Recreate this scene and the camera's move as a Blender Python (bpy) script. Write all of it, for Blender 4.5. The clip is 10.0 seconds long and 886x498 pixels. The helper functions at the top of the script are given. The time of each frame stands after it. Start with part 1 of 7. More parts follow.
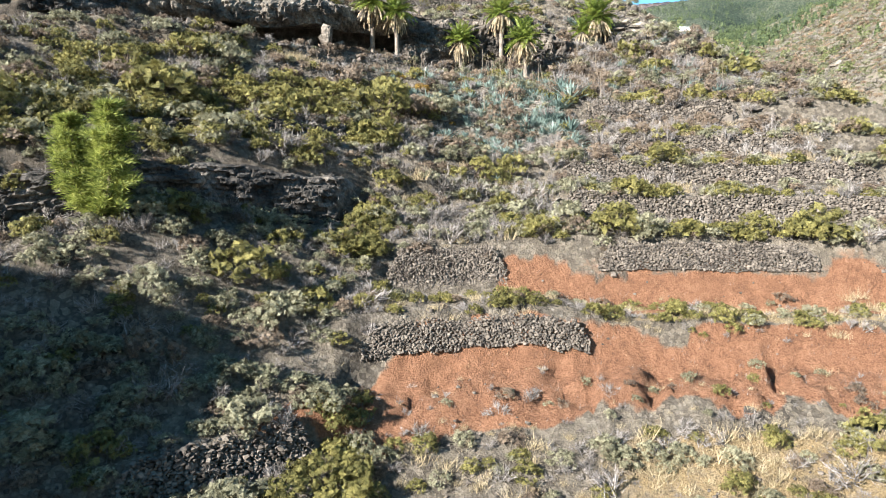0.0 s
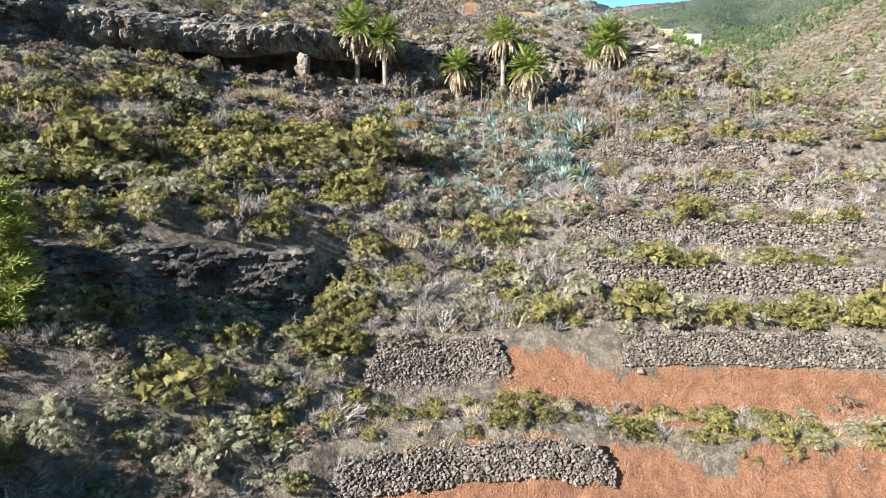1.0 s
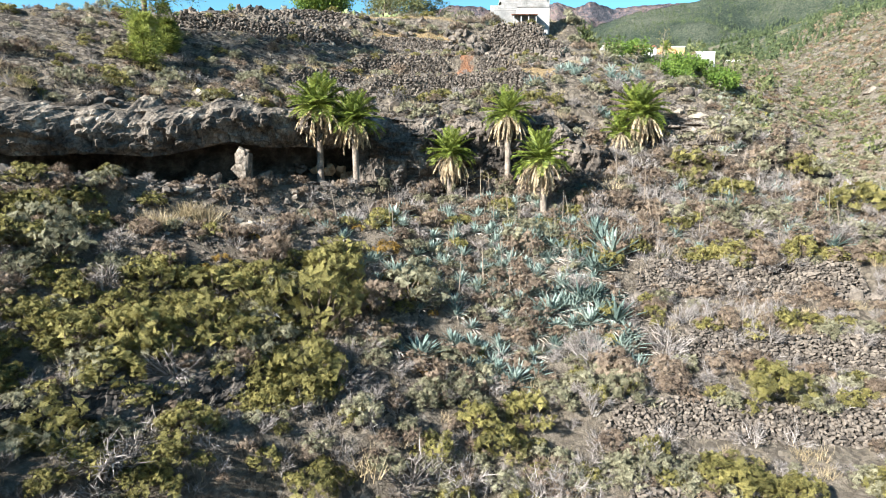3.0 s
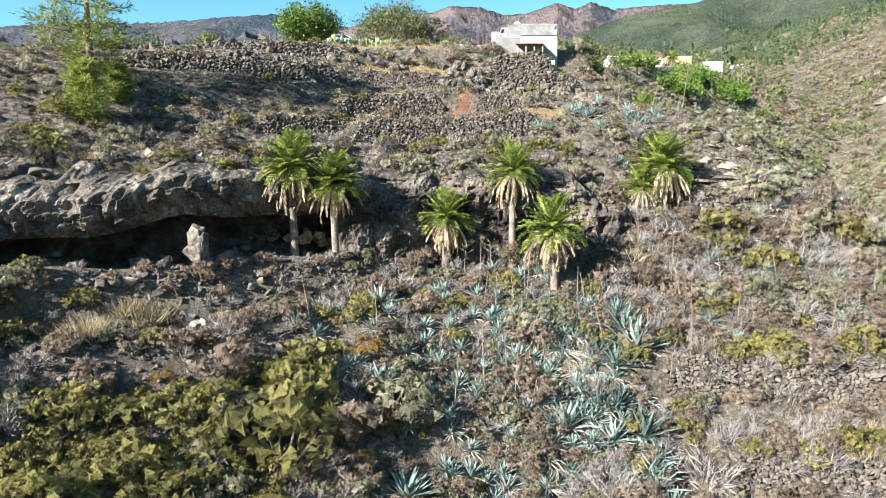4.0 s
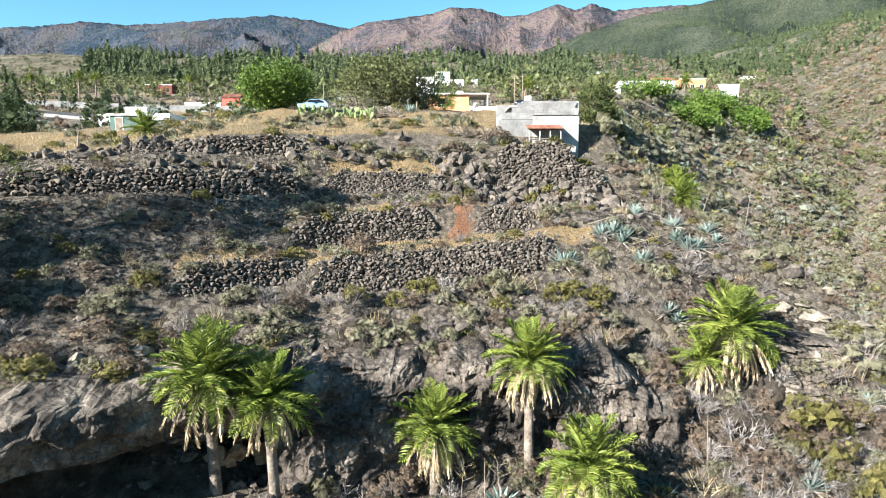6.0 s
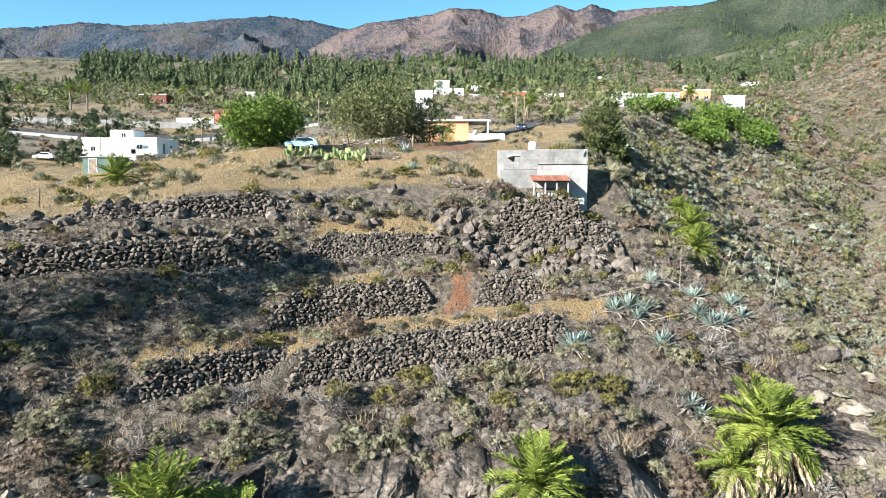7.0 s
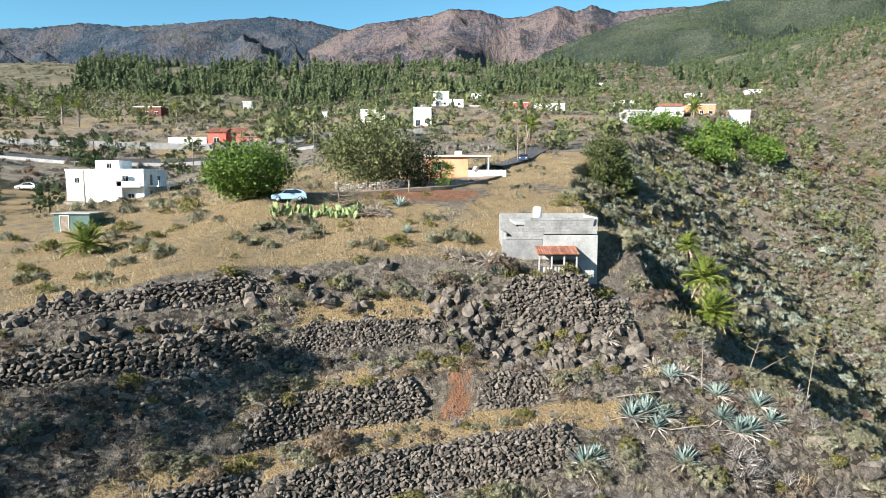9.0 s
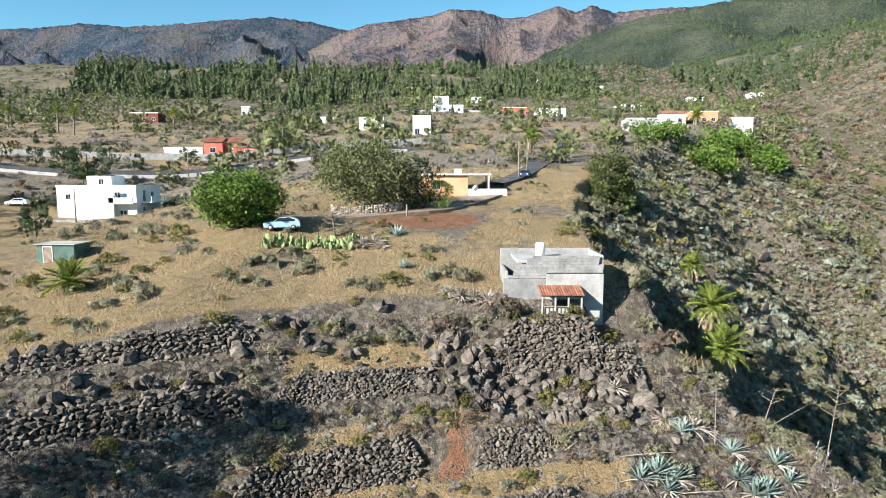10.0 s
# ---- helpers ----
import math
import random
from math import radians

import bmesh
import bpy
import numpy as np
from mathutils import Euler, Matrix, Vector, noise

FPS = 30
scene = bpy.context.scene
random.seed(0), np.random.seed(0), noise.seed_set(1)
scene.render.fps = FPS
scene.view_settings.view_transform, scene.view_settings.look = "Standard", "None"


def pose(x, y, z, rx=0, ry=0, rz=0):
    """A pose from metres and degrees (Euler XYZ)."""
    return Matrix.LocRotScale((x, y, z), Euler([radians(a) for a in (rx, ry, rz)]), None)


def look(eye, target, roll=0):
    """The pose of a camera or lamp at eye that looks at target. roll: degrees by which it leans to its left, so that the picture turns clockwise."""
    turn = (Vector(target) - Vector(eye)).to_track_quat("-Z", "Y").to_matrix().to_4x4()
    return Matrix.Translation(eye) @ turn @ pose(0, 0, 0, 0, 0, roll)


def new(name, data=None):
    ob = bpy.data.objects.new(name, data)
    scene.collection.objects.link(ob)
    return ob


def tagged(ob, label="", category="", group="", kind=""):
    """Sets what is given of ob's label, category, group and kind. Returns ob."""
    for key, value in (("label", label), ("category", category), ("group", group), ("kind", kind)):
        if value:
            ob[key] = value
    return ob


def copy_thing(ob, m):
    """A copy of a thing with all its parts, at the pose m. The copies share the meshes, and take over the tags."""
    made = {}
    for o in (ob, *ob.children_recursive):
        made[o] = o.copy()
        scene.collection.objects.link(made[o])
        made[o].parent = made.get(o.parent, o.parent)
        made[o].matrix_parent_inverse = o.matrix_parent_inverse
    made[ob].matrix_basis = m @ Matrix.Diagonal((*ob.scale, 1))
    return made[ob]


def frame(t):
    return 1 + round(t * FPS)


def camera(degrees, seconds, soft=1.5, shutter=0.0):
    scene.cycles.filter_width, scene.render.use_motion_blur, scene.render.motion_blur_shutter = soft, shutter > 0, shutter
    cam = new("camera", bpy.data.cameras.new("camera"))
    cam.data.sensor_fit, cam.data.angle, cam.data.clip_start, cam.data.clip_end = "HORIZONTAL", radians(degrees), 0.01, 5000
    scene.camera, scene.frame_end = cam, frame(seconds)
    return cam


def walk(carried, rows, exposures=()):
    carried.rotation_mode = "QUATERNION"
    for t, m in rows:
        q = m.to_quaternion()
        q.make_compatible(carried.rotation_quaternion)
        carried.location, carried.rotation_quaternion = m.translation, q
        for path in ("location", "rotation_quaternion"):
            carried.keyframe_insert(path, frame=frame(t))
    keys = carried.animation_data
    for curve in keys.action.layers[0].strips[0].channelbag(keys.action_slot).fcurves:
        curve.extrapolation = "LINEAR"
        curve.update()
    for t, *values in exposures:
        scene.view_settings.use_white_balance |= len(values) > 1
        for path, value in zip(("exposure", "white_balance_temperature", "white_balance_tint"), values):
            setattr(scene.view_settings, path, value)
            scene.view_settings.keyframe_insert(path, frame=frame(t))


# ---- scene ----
LENS, PITCH = 72.0, -6.5
cam = camera(LENS, 10.0, soft=1.0)
ROWS = [
    (0.0, 0.00, 0.00, 0.00),
    (0.5, 0.45, 6.23, 3.04),
    (1.0, 0.78, 11.29, 6.12),
    (1.5, 1.12, 16.43, 9.20),
    (2.0, 1.41, 21.27, 12.28),
    (2.5, 1.73, 25.92, 15.29),
    (4.0, 2.57, 40.56, 24.66),
    (4.5, 2.79, 44.92, 27.76),
    (5.0, 2.99, 49.44, 30.91),
    (5.5, 3.17, 53.95, 33.99),
    (6.0, 3.36, 58.65, 37.10),
    (6.2, 3.42, 60.40, 38.30),
    (7.3, 3.73, 65.50, 43.65),
    (7.5, 3.75, 66.05, 44.26),
    (8.0, 3.82, 67.45, 45.80),
    (8.5, 3.89, 68.87, 47.36),
    (9.0, 3.94, 70.35, 48.91),
    (9.5, 4.02, 71.93, 50.48),
    (10.0, 4.09, 73.31, 52.01),
]
walk(cam, [(t, pose(x, y, z, 90 + PITCH, 0, 0)) for t, x, y, z in ROWS], ((0.0, 2.08), (2.5, 2.03), (5.0, 1.88), (6.0, 1.83), (7.5, 1.63), (10.0, 1.47)))

# ---- light ----
SUN_AZ, SUN_EL = radians(231.0), radians(27.5)      # azimuth clockwise from +y
to_sun = Vector((math.sin(SUN_AZ) * math.cos(SUN_EL), math.cos(SUN_AZ) * math.cos(SUN_EL), math.sin(SUN_EL)))
sun = new("sun", bpy.data.lights.new("sun", "SUN"))
sun.data.energy, sun.data.angle, sun.data.color = 5.0, radians(0.55), (1.0, 0.975, 0.935)
sun.matrix_world = look((0, 0, 300), Vector((0, 0, 300)) - to_sun)
world = bpy.data.worlds.new("sky")
world.use_nodes = True
scene.world = world
wn = world.node_tree.nodes
sky = wn.new("ShaderNodeTexSky")
sky.sky_type, sky.sun_disc = "NISHITA", False
sky.sun_elevation, sky.sun_rotation = SUN_EL, SUN_AZ
sky.altitude, sky.air_density, sky.dust_density, sky.ozone_density = 600.0, 1.0, 0.0, 1.2
tint = wn.new("ShaderNodeMix")
tint.data_type, tint.blend_type = "RGBA", "MULTIPLY"
tint.inputs["Factor"].default_value, tint.inputs["B"].default_value = 1.0, (0.62, 1.06, 1.10, 1)
world.node_tree.links.new(sky.outputs["Color"], tint.inputs["A"])
world.node_tree.links.new(tint.outputs["Result"], wn["Background"].inputs["Color"])
wn["Background"].inputs["Strength"].default_value = 0.062

# ---- materials ----
def tree(name):
    m = bpy.data.materials.new(name)
    m.use_nodes = True
    n, l = m.node_tree.nodes, m.node_tree.links
    b = n["Principled BSDF"]
    b.inputs["Specular IOR Level"].default_value = 0.2
    return m, n, l, b


def position(n, l, scale=1.0):
    g = n.new("ShaderNodeNewGeometry")
    if scale == 1.0:
        return g.outputs["Position"]
    v = n.new("ShaderNodeVectorMath")
    v.operation = "SCALE"
    v.inputs["Scale"].default_value = scale
    l.new(g.outputs["Position"], v.inputs[0])
    return v.outputs[0]


def noise_tex(n, l, scale, detail=4.0, rough=0.6, vector=None):
    t = n.new("ShaderNodeTexNoise")
    t.inputs["Scale"].default_value, t.inputs["Detail"].default_value, t.inputs["Roughness"].default_value = scale, detail, rough
    l.new(vector if vector else position(n, l), t.inputs["Vector"])
    return t.outputs["Fac"]


def ramp(n, l, fac, *stops):
    r = n.new("ShaderNodeValToRGB")
    e = r.color_ramp.elements
    while len(e) < len(stops):
        e.new(0.5)
    for k, (p, c) in zip(e, stops):
        k.position = p
        k.color = (*c, 1) if len(c) == 3 else c
    l.new(fac, r.inputs["Fac"])
    return r.outputs["Color"]


def mixed(n, l, fac, a, b, kind="MIX"):
    m = n.new("ShaderNodeMix")
    m.data_type, m.blend_type = "RGBA", kind
    for socket, v in ((m.inputs["Factor"], fac), (m.inputs["A"], a), (m.inputs["B"], b)):
        if isinstance(v, (int, float)):
            socket.default_value = v
        elif isinstance(v, tuple):
            socket.default_value = (*v, 1)
        else:
            l.new(v, socket)
    return m.outputs["Result"]


def maths(n, l, op, a, b=0.0, clamp=False):
    m = n.new("ShaderNodeMath")
    m.operation, m.use_clamp = op, clamp
    for socket, v in zip(m.inputs, (a, b)):
        if isinstance(v, (int, float)):
            socket.default_value = v
        else:
            l.new(v, socket)
    return m.outputs[0]


def bump(n, l, b, height, strength=0.5, distance=0.1):
    k = n.new("ShaderNodeBump")
    k.inputs["Strength"].default_value, k.inputs["Distance"].default_value = strength, distance
    l.new(height, k.inputs["Height"])
    l.new(k.outputs["Normal"], b.inputs["Normal"])


def attribute(n, name):
    a = n.new("ShaderNodeAttribute")
    a.attribute_name = name
    return a.outputs["Fac"]


def leafy(name, dark, mid, light, rough=0.6, through_light=0.12, torn=0.0, share=0.5, fine=9.0, relief=0.0):
    """Foliage or twigs: each leaf, and each plant, a little different."""
    m, n, l, b = tree(name)
    g, o = n.new("ShaderNodeNewGeometry"), n.new("ShaderNodeObjectInfo")
    patch, grain = noise_tex(n, l, 0.35, 2.0), noise_tex(n, l, fine, 1.0)
    f = maths(n, l, "ADD", maths(n, l, "MULTIPLY", g.outputs["Random Per Island"], 0.55), maths(n, l, "MULTIPLY", o.outputs["Random"], 0.2))
    f = maths(n, l, "ADD", f, maths(n, l, "MULTIPLY", maths(n, l, "SUBTRACT", grain, 0.5), 1.1))
    f = maths(n, l, "ADD", f, maths(n, l, "MULTIPLY", maths(n, l, "SUBTRACT", patch, 0.35), 0.9), True)
    c = ramp(n, l, f, (0.0, dark), (0.5, mid), (1.0, light))
    l.new(c, b.inputs["Base Color"])
    b.inputs["Roughness"].default_value = rough
    if relief:
        bump(n, l, b, noise_tex(n, l, fine * 1.7, 2.0, 0.7), 1.0, relief / fine)
    if through_light:
        t, mx, out = n.new("ShaderNodeBsdfTranslucent"), n.new("ShaderNodeMixShader"), n["Material Output"]
        l.new(c, t.inputs["Color"])
        mx.inputs["Fac"].default_value = through_light
        l.new(b.outputs[0], mx.inputs[1])
        l.new(t.outputs[0], mx.inputs[2])
        l.new(mx.outputs[0], out.inputs["Surface"])
    if torn:
        # each blade is a spray of small leaves with gaps between them
        t, mx, out = n.new("ShaderNodeBsdfTransparent"), n.new("ShaderNodeMixShader"), n["Material Output"]
        was = out.inputs["Surface"].links[0].from_socket
        l.new(maths(n, l, "GREATER_THAN", noise_tex(n, l, torn, 1.0), share), mx.inputs["Fac"])
        l.new(was, mx.inputs[1])
        l.new(t.outputs[0], mx.inputs[2])
        l.new(mx.outputs[0], out.inputs["Surface"])
    return m


def surface(name, dark, light, scale=2.0, rough=0.85, relief=0.4, depth=0.05, fine=25.0, varied=0.0):
    """Stone, plaster, bark: two scales of stain and grain, with relief."""
    m, n, l, b = tree(name)
    f = noise_tex(n, l, scale, 5.0, 0.65)
    g = noise_tex(n, l, fine, 3.0)
    f2 = maths(n, l, "ADD", maths(n, l, "MULTIPLY", maths(n, l, "SUBTRACT", f, 0.5), 2.0), maths(n, l, "MULTIPLY", g, 1.0), True)
    if varied:
        o = n.new("ShaderNodeObjectInfo")
        i = n.new("ShaderNodeNewGeometry")
        r = maths(n, l, "ADD", o.outputs["Random"], i.outputs["Random Per Island"])
        r = maths(n, l, "FRACT", r)
        f2 = maths(n, l, "ADD", f2, maths(n, l, "MULTIPLY", maths(n, l, "SUBTRACT", r, 0.5), varied), True)
    l.new(ramp(n, l, f2, (0.1, dark), (0.9, light)), b.inputs["Base Color"])
    b.inputs["Roughness"].default_value = rough
    if relief:
        bump(n, l, b, g, relief, depth)
    return m


def ground_material():
    m, n, l, b = tree("hillside_soil")
    big, mid, fine = noise_tex(n, l, 0.12, 4.0), noise_tex(n, l, 0.9, 5.0, 0.7), noise_tex(n, l, 7.0, 4.0, 0.7)
    soil = ramp(n, l, mid, (0.25, (0.06, 0.05, 0.04)), (0.5, (0.20, 0.168, 0.13)), (0.75, (0.38, 0.325, 0.255)))
    soil = mixed(n, l, maths(n, l, "MULTIPLY", big, 0.55), soil, ramp(n, l, fine, (0.3, (0.06, 0.05, 0.04)), (0.5, (0.20, 0.165, 0.12)), (0.7, (0.42, 0.35, 0.25))))
    vor = n.new("ShaderNodeTexVoronoi")
    vor.inputs["Scale"].default_value = 2.6
    l.new(position(n, l), vor.inputs["Vector"])
    pebble = ramp(n, l, vor.outputs["Distance"], (0.12, (0.85, 0.85, 0.85)), (0.5, (0.35, 0.35, 0.35)))
    sep = n.new("ShaderNodeSeparateColor")
    l.new(vor.outputs["Color"], sep.inputs[0])
    stone = ramp(n, l, sep.outputs[0], (0.0, (0.09, 0.075, 0.06)), (0.7, (0.26, 0.218, 0.172)), (1.0, (0.46, 0.40, 0.33)))
    stony = maths(n, l, "MULTIPLY", attribute(n, "stony"), maths(n, l, "GREATER_THAN", sep.outputs[1], 0.35))
    soil = mixed(n, l, stony, soil, mixed(n, l, 1.0, stone, pebble, "MULTIPLY"))
    red = ramp(n, l, maths(n, l, "ADD", maths(n, l, "MULTIPLY", fine, 0.6), maths(n, l, "MULTIPLY", mid, 0.45)), (0.3, (0.055, 0.032, 0.024)), (0.5, (0.23, 0.11, 0.06)), (0.64, (0.33, 0.172, 0.10)), (0.8, (0.42, 0.27, 0.185)))
    mask = maths(n, l, "MULTIPLY", maths(n, l, "SUBTRACT", maths(n, l, "ADD", attribute(n, "red"), maths(n, l, "MULTIPLY", mid, 0.7)), 0.75), 5.0, True)
    c = mixed(n, l, mask, soil, red)
    straw = ramp(n, l, fine, (0.25, (0.10, 0.075, 0.042)), (0.5, (0.32, 0.225, 0.115)), (0.8, (0.46, 0.36, 0.205)))
    mask2 = maths(n, l, "MULTIPLY", maths(n, l, "SUBTRACT", maths(n, l, "ADD", attribute(n, "straw"), maths(n, l, "MULTIPLY", mid, 0.8)), 0.8), 4.0, True)
    c = mixed(n, l, mask2, c, straw)
    rock = ramp(n, l, mid, (0.3, (0.03, 0.025, 0.02)), (0.52, (0.105, 0.086, 0.067)), (0.75, (0.27, 0.225, 0.175)))
    mask3 = maths(n, l, "MULTIPLY", maths(n, l, "SUBTRACT", maths(n, l, "ADD", attribute(n, "rock"), maths(n, l, "MULTIPLY", fine, 0.5)), 0.65), 4.0, True)
    c = mixed(n, l, mask3, c, rock)
    broad = noise_tex(n, l, 0.045, 5.0, 0.75)
    heath = ramp(n, l, broad, (0.3, (0.035, 0.038, 0.022)), (0.5, (0.11, 0.095, 0.06)), (0.7, (0.21, 0.17, 0.115)))
    c = mixed(n, l, maths(n, l, "MULTIPLY", attribute(n, "far"), 0.85), c, heath)
    c = mixed(n, l, maths(n, l, "MULTIPLY", attribute(n, "wooded"), maths(n, l, "GREATER_THAN", noise_tex(n, l, 0.02, 3.0), 0.42)), c, ramp(n, l, noise_tex(n, l, 0.16, 3.0, 0.8), (0.35, (0.02, 0.03, 0.018)), (0.55, (0.062, 0.075, 0.042)), (0.75, (0.14, 0.13, 0.085))))
    l.new(c, b.inputs["Base Color"])
    b.inputs["Roughness"].default_value = 0.95
    bump(n, l, b, maths(n, l, "ADD", fine, maths(n, l, "MULTIPLY", mid, 1.5)), 1.0, 0.5)
    return m


SOIL = ground_material()
STONE = surface("basalt_stone", (0.040, 0.034, 0.029), (0.185, 0.155, 0.126), 1.6, 0.92, 0.5, 0.05, 9.0, 0.55)
PALE_ROCK = surface("pale_tuff", (0.13, 0.11, 0.085), (0.38, 0.33, 0.26), 0.8, 0.95, 0.6, 0.15, 4.0)
YELLOW_BUSH = leafy("yellow_green_leaves", (0.044, 0.043, 0.015), (0.187, 0.168, 0.055), (0.41, 0.355, 0.125), 0.6, 0.25, torn=26.0, share=0.54, fine=20.0, relief=1.0)
OLIVE_BUSH = leafy("olive_leaves", (0.046, 0.047, 0.028), (0.18, 0.17, 0.105), (0.41, 0.385, 0.255), 0.6, 0.25, torn=26.0, share=0.53, fine=20.0, relief=1.0)
GREY_BUSH = leafy("dry_grey_twigs", (0.06, 0.053, 0.048), (0.215, 0.19, 0.172), (0.42, 0.38, 0.345), 0.8, 0.1)
BROWN_BUSH = leafy("rusty_dry_leaves", (0.06, 0.042, 0.032), (0.19, 0.143, 0.104), (0.39, 0.30, 0.215), 0.8, 0.2, torn=24.0, share=0.52, fine=17.0, relief=1.0)
FAR_OLIVE = leafy("far_olive_leaves", (0.035, 0.04, 0.022), (0.105, 0.105, 0.056), (0.25, 0.24, 0.135), torn=6.0, share=0.56, fine=4.0, relief=1.0)
FAR_GREY = leafy("far_grey_scrub", (0.06, 0.052, 0.044), (0.185, 0.16, 0.13), (0.33, 0.29, 0.235), torn=6.0, share=0.55, fine=4.0, relief=1.0)
FAR_BROWN = leafy("far_rusty_scrub", (0.06, 0.04, 0.028), (0.175, 0.12, 0.078), (0.34, 0.25, 0.16), torn=6.0, share=0.55, fine=4.0, relief=1.0)
FAR_YELLOW = leafy("far_yellow_scrub", (0.055, 0.055, 0.02), (0.16, 0.145, 0.05), (0.32, 0.28, 0.11), torn=6.0, share=0.56, fine=4.0, relief=1.0)
FAR_PINE = leafy("far_pine_needles", (0.024, 0.036, 0.018), (0.07, 0.092, 0.042), (0.155, 0.18, 0.076), torn=3.0, share=0.6, fine=1.4, relief=0.6)
STRAW = leafy("dry_grass", (0.17, 0.13, 0.07), (0.36, 0.285, 0.17), (0.56, 0.47, 0.31), 0.7, 0.2)
GREEN_LEAF = leafy("bright_leaves", (0.02, 0.042, 0.006), (0.082, 0.142, 0.022), (0.20, 0.27, 0.05), torn=11.0, share=0.58, fine=7.0, relief=0.6)
DARK_LEAF = leafy("dark_leaves", (0.012, 0.02, 0.008), (0.034, 0.055, 0.02), (0.085, 0.11, 0.04), torn=9.0, share=0.58, fine=7.0, relief=1.4)
PINE_LEAF = leafy("cypress_leaves", (0.02, 0.03, 0.010), (0.075, 0.095, 0.03), (0.19, 0.21, 0.07), torn=10.0, share=0.58, fine=6.0, relief=1.4)
AGAVE_LEAF = leafy("agave_leaves", (0.055, 0.085, 0.075), (0.165, 0.22, 0.19), (0.38, 0.44, 0.385), 0.45, 0.05)
DEAD_LEAF = leafy("withered_agave", (0.24, 0.20, 0.16), (0.44, 0.38, 0.32), (0.62, 0.56, 0.49), 0.8, 0.1)
PALM_LEAF = leafy("palm_leaflets", (0.04, 0.065, 0.012), (0.145, 0.19, 0.034), (0.34, 0.36, 0.08), 0.45, 0.2)
PALM_DRY = leafy("dry_palm_fronds", (0.20, 0.145, 0.08), (0.42, 0.33, 0.21), (0.62, 0.52, 0.37), 0.8, 0.1)
BARK = surface("bark", (0.06, 0.045, 0.032), (0.22, 0.175, 0.13), 3.0, 0.9, 0.6, 0.05, 14.0)
PALM_BARK = surface("palm_trunk_bark", (0.08, 0.065, 0.052), (0.30, 0.25, 0.20), 2.0, 0.9, 0.8, 0.08, 6.0)
DRY_POLE = surface("dry_stalk", (0.13, 0.10, 0.075), (0.32, 0.265, 0.205), 2.0, 0.85, 0.2, 0.02, 12.0)


def rock_face(name, dark, mid, pale, level):
    """A cliff's face: layers and cracks over patches of pale and dark rock."""
    m, n, l, b = tree(name)
    big, grain = noise_tex(n, l, 0.32, 4.0, 0.7), noise_tex(n, l, 3.5, 5.0, 0.7)
    f = maths(n, l, "ADD", maths(n, l, "MULTIPLY", maths(n, l, "SUBTRACT", big, level), 2.2), maths(n, l, "MULTIPLY", grain, 0.9), True)
    c = ramp(n, l, f, (0.1, dark), (0.5, mid), (0.9, pale))
    sc = n.new("ShaderNodeVectorMath")
    sc.operation = "MULTIPLY"
    sc.inputs[1].default_value = (1.0, 1.0, 0.8)
    l.new(position(n, l), sc.inputs[0])
    vor = n.new("ShaderNodeTexVoronoi")
    vor.feature = "DISTANCE_TO_EDGE"
    vor.inputs["Scale"].default_value = 1.5
    l.new(sc.outputs[0], vor.inputs["Vector"])
    crack = ramp(n, l, vor.outputs["Distance"], (0.0, (0.5, 0.48, 0.47)), (0.05, (1, 1, 1)))
    l.new(mixed(n, l, 1.0, c, crack, "MULTIPLY"), b.inputs["Base Color"])
    b.inputs["Roughness"].default_value = 0.95
    bump(n, l, b, maths(n, l, "ADD", grain, maths(n, l, "MULTIPLY", vor.outputs["Distance"], 1.5)), 0.9, 0.2)
    return m


TUFF_FACE = rock_face("cave_roof_tuff", (0.05, 0.042, 0.035), (0.19, 0.16, 0.128), (0.52, 0.45, 0.36), 0.55)
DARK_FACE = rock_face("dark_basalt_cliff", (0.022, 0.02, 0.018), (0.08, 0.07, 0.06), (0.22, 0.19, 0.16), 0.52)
MID_FACE = rock_face("grey_basalt_outcrop", (0.03, 0.026, 0.022), (0.12, 0.10, 0.082), (0.30, 0.255, 0.205), 0.52)
PINE_NEEDLE = leafy("pine_needle_tufts", (0.05, 0.068, 0.016), (0.20, 0.235, 0.055), (0.46, 0.47, 0.13), 0.55, 0.4, fine=2.2)
ORANGE_BUSH = leafy("orange_turning_leaves", (0.09, 0.055, 0.014), (0.24, 0.145, 0.032), (0.40, 0.27, 0.07), 0.6, 0.25, torn=24.0, share=0.52, fine=17.0, relief=1.6)
SUCCULENT = leafy("grey_green_succulents", (0.075, 0.085, 0.06), (0.22, 0.24, 0.18), (0.43, 0.45, 0.36), 0.6, 0.1, torn=16.0, share=0.55, fine=12.0, relief=1.0)
PEPPER_LEAF = leafy("pepper_tree_leaves", (0.036, 0.044, 0.016), (0.12, 0.135, 0.052), (0.27, 0.275, 0.12), torn=11.0, share=0.6, fine=7.0, relief=0.7)

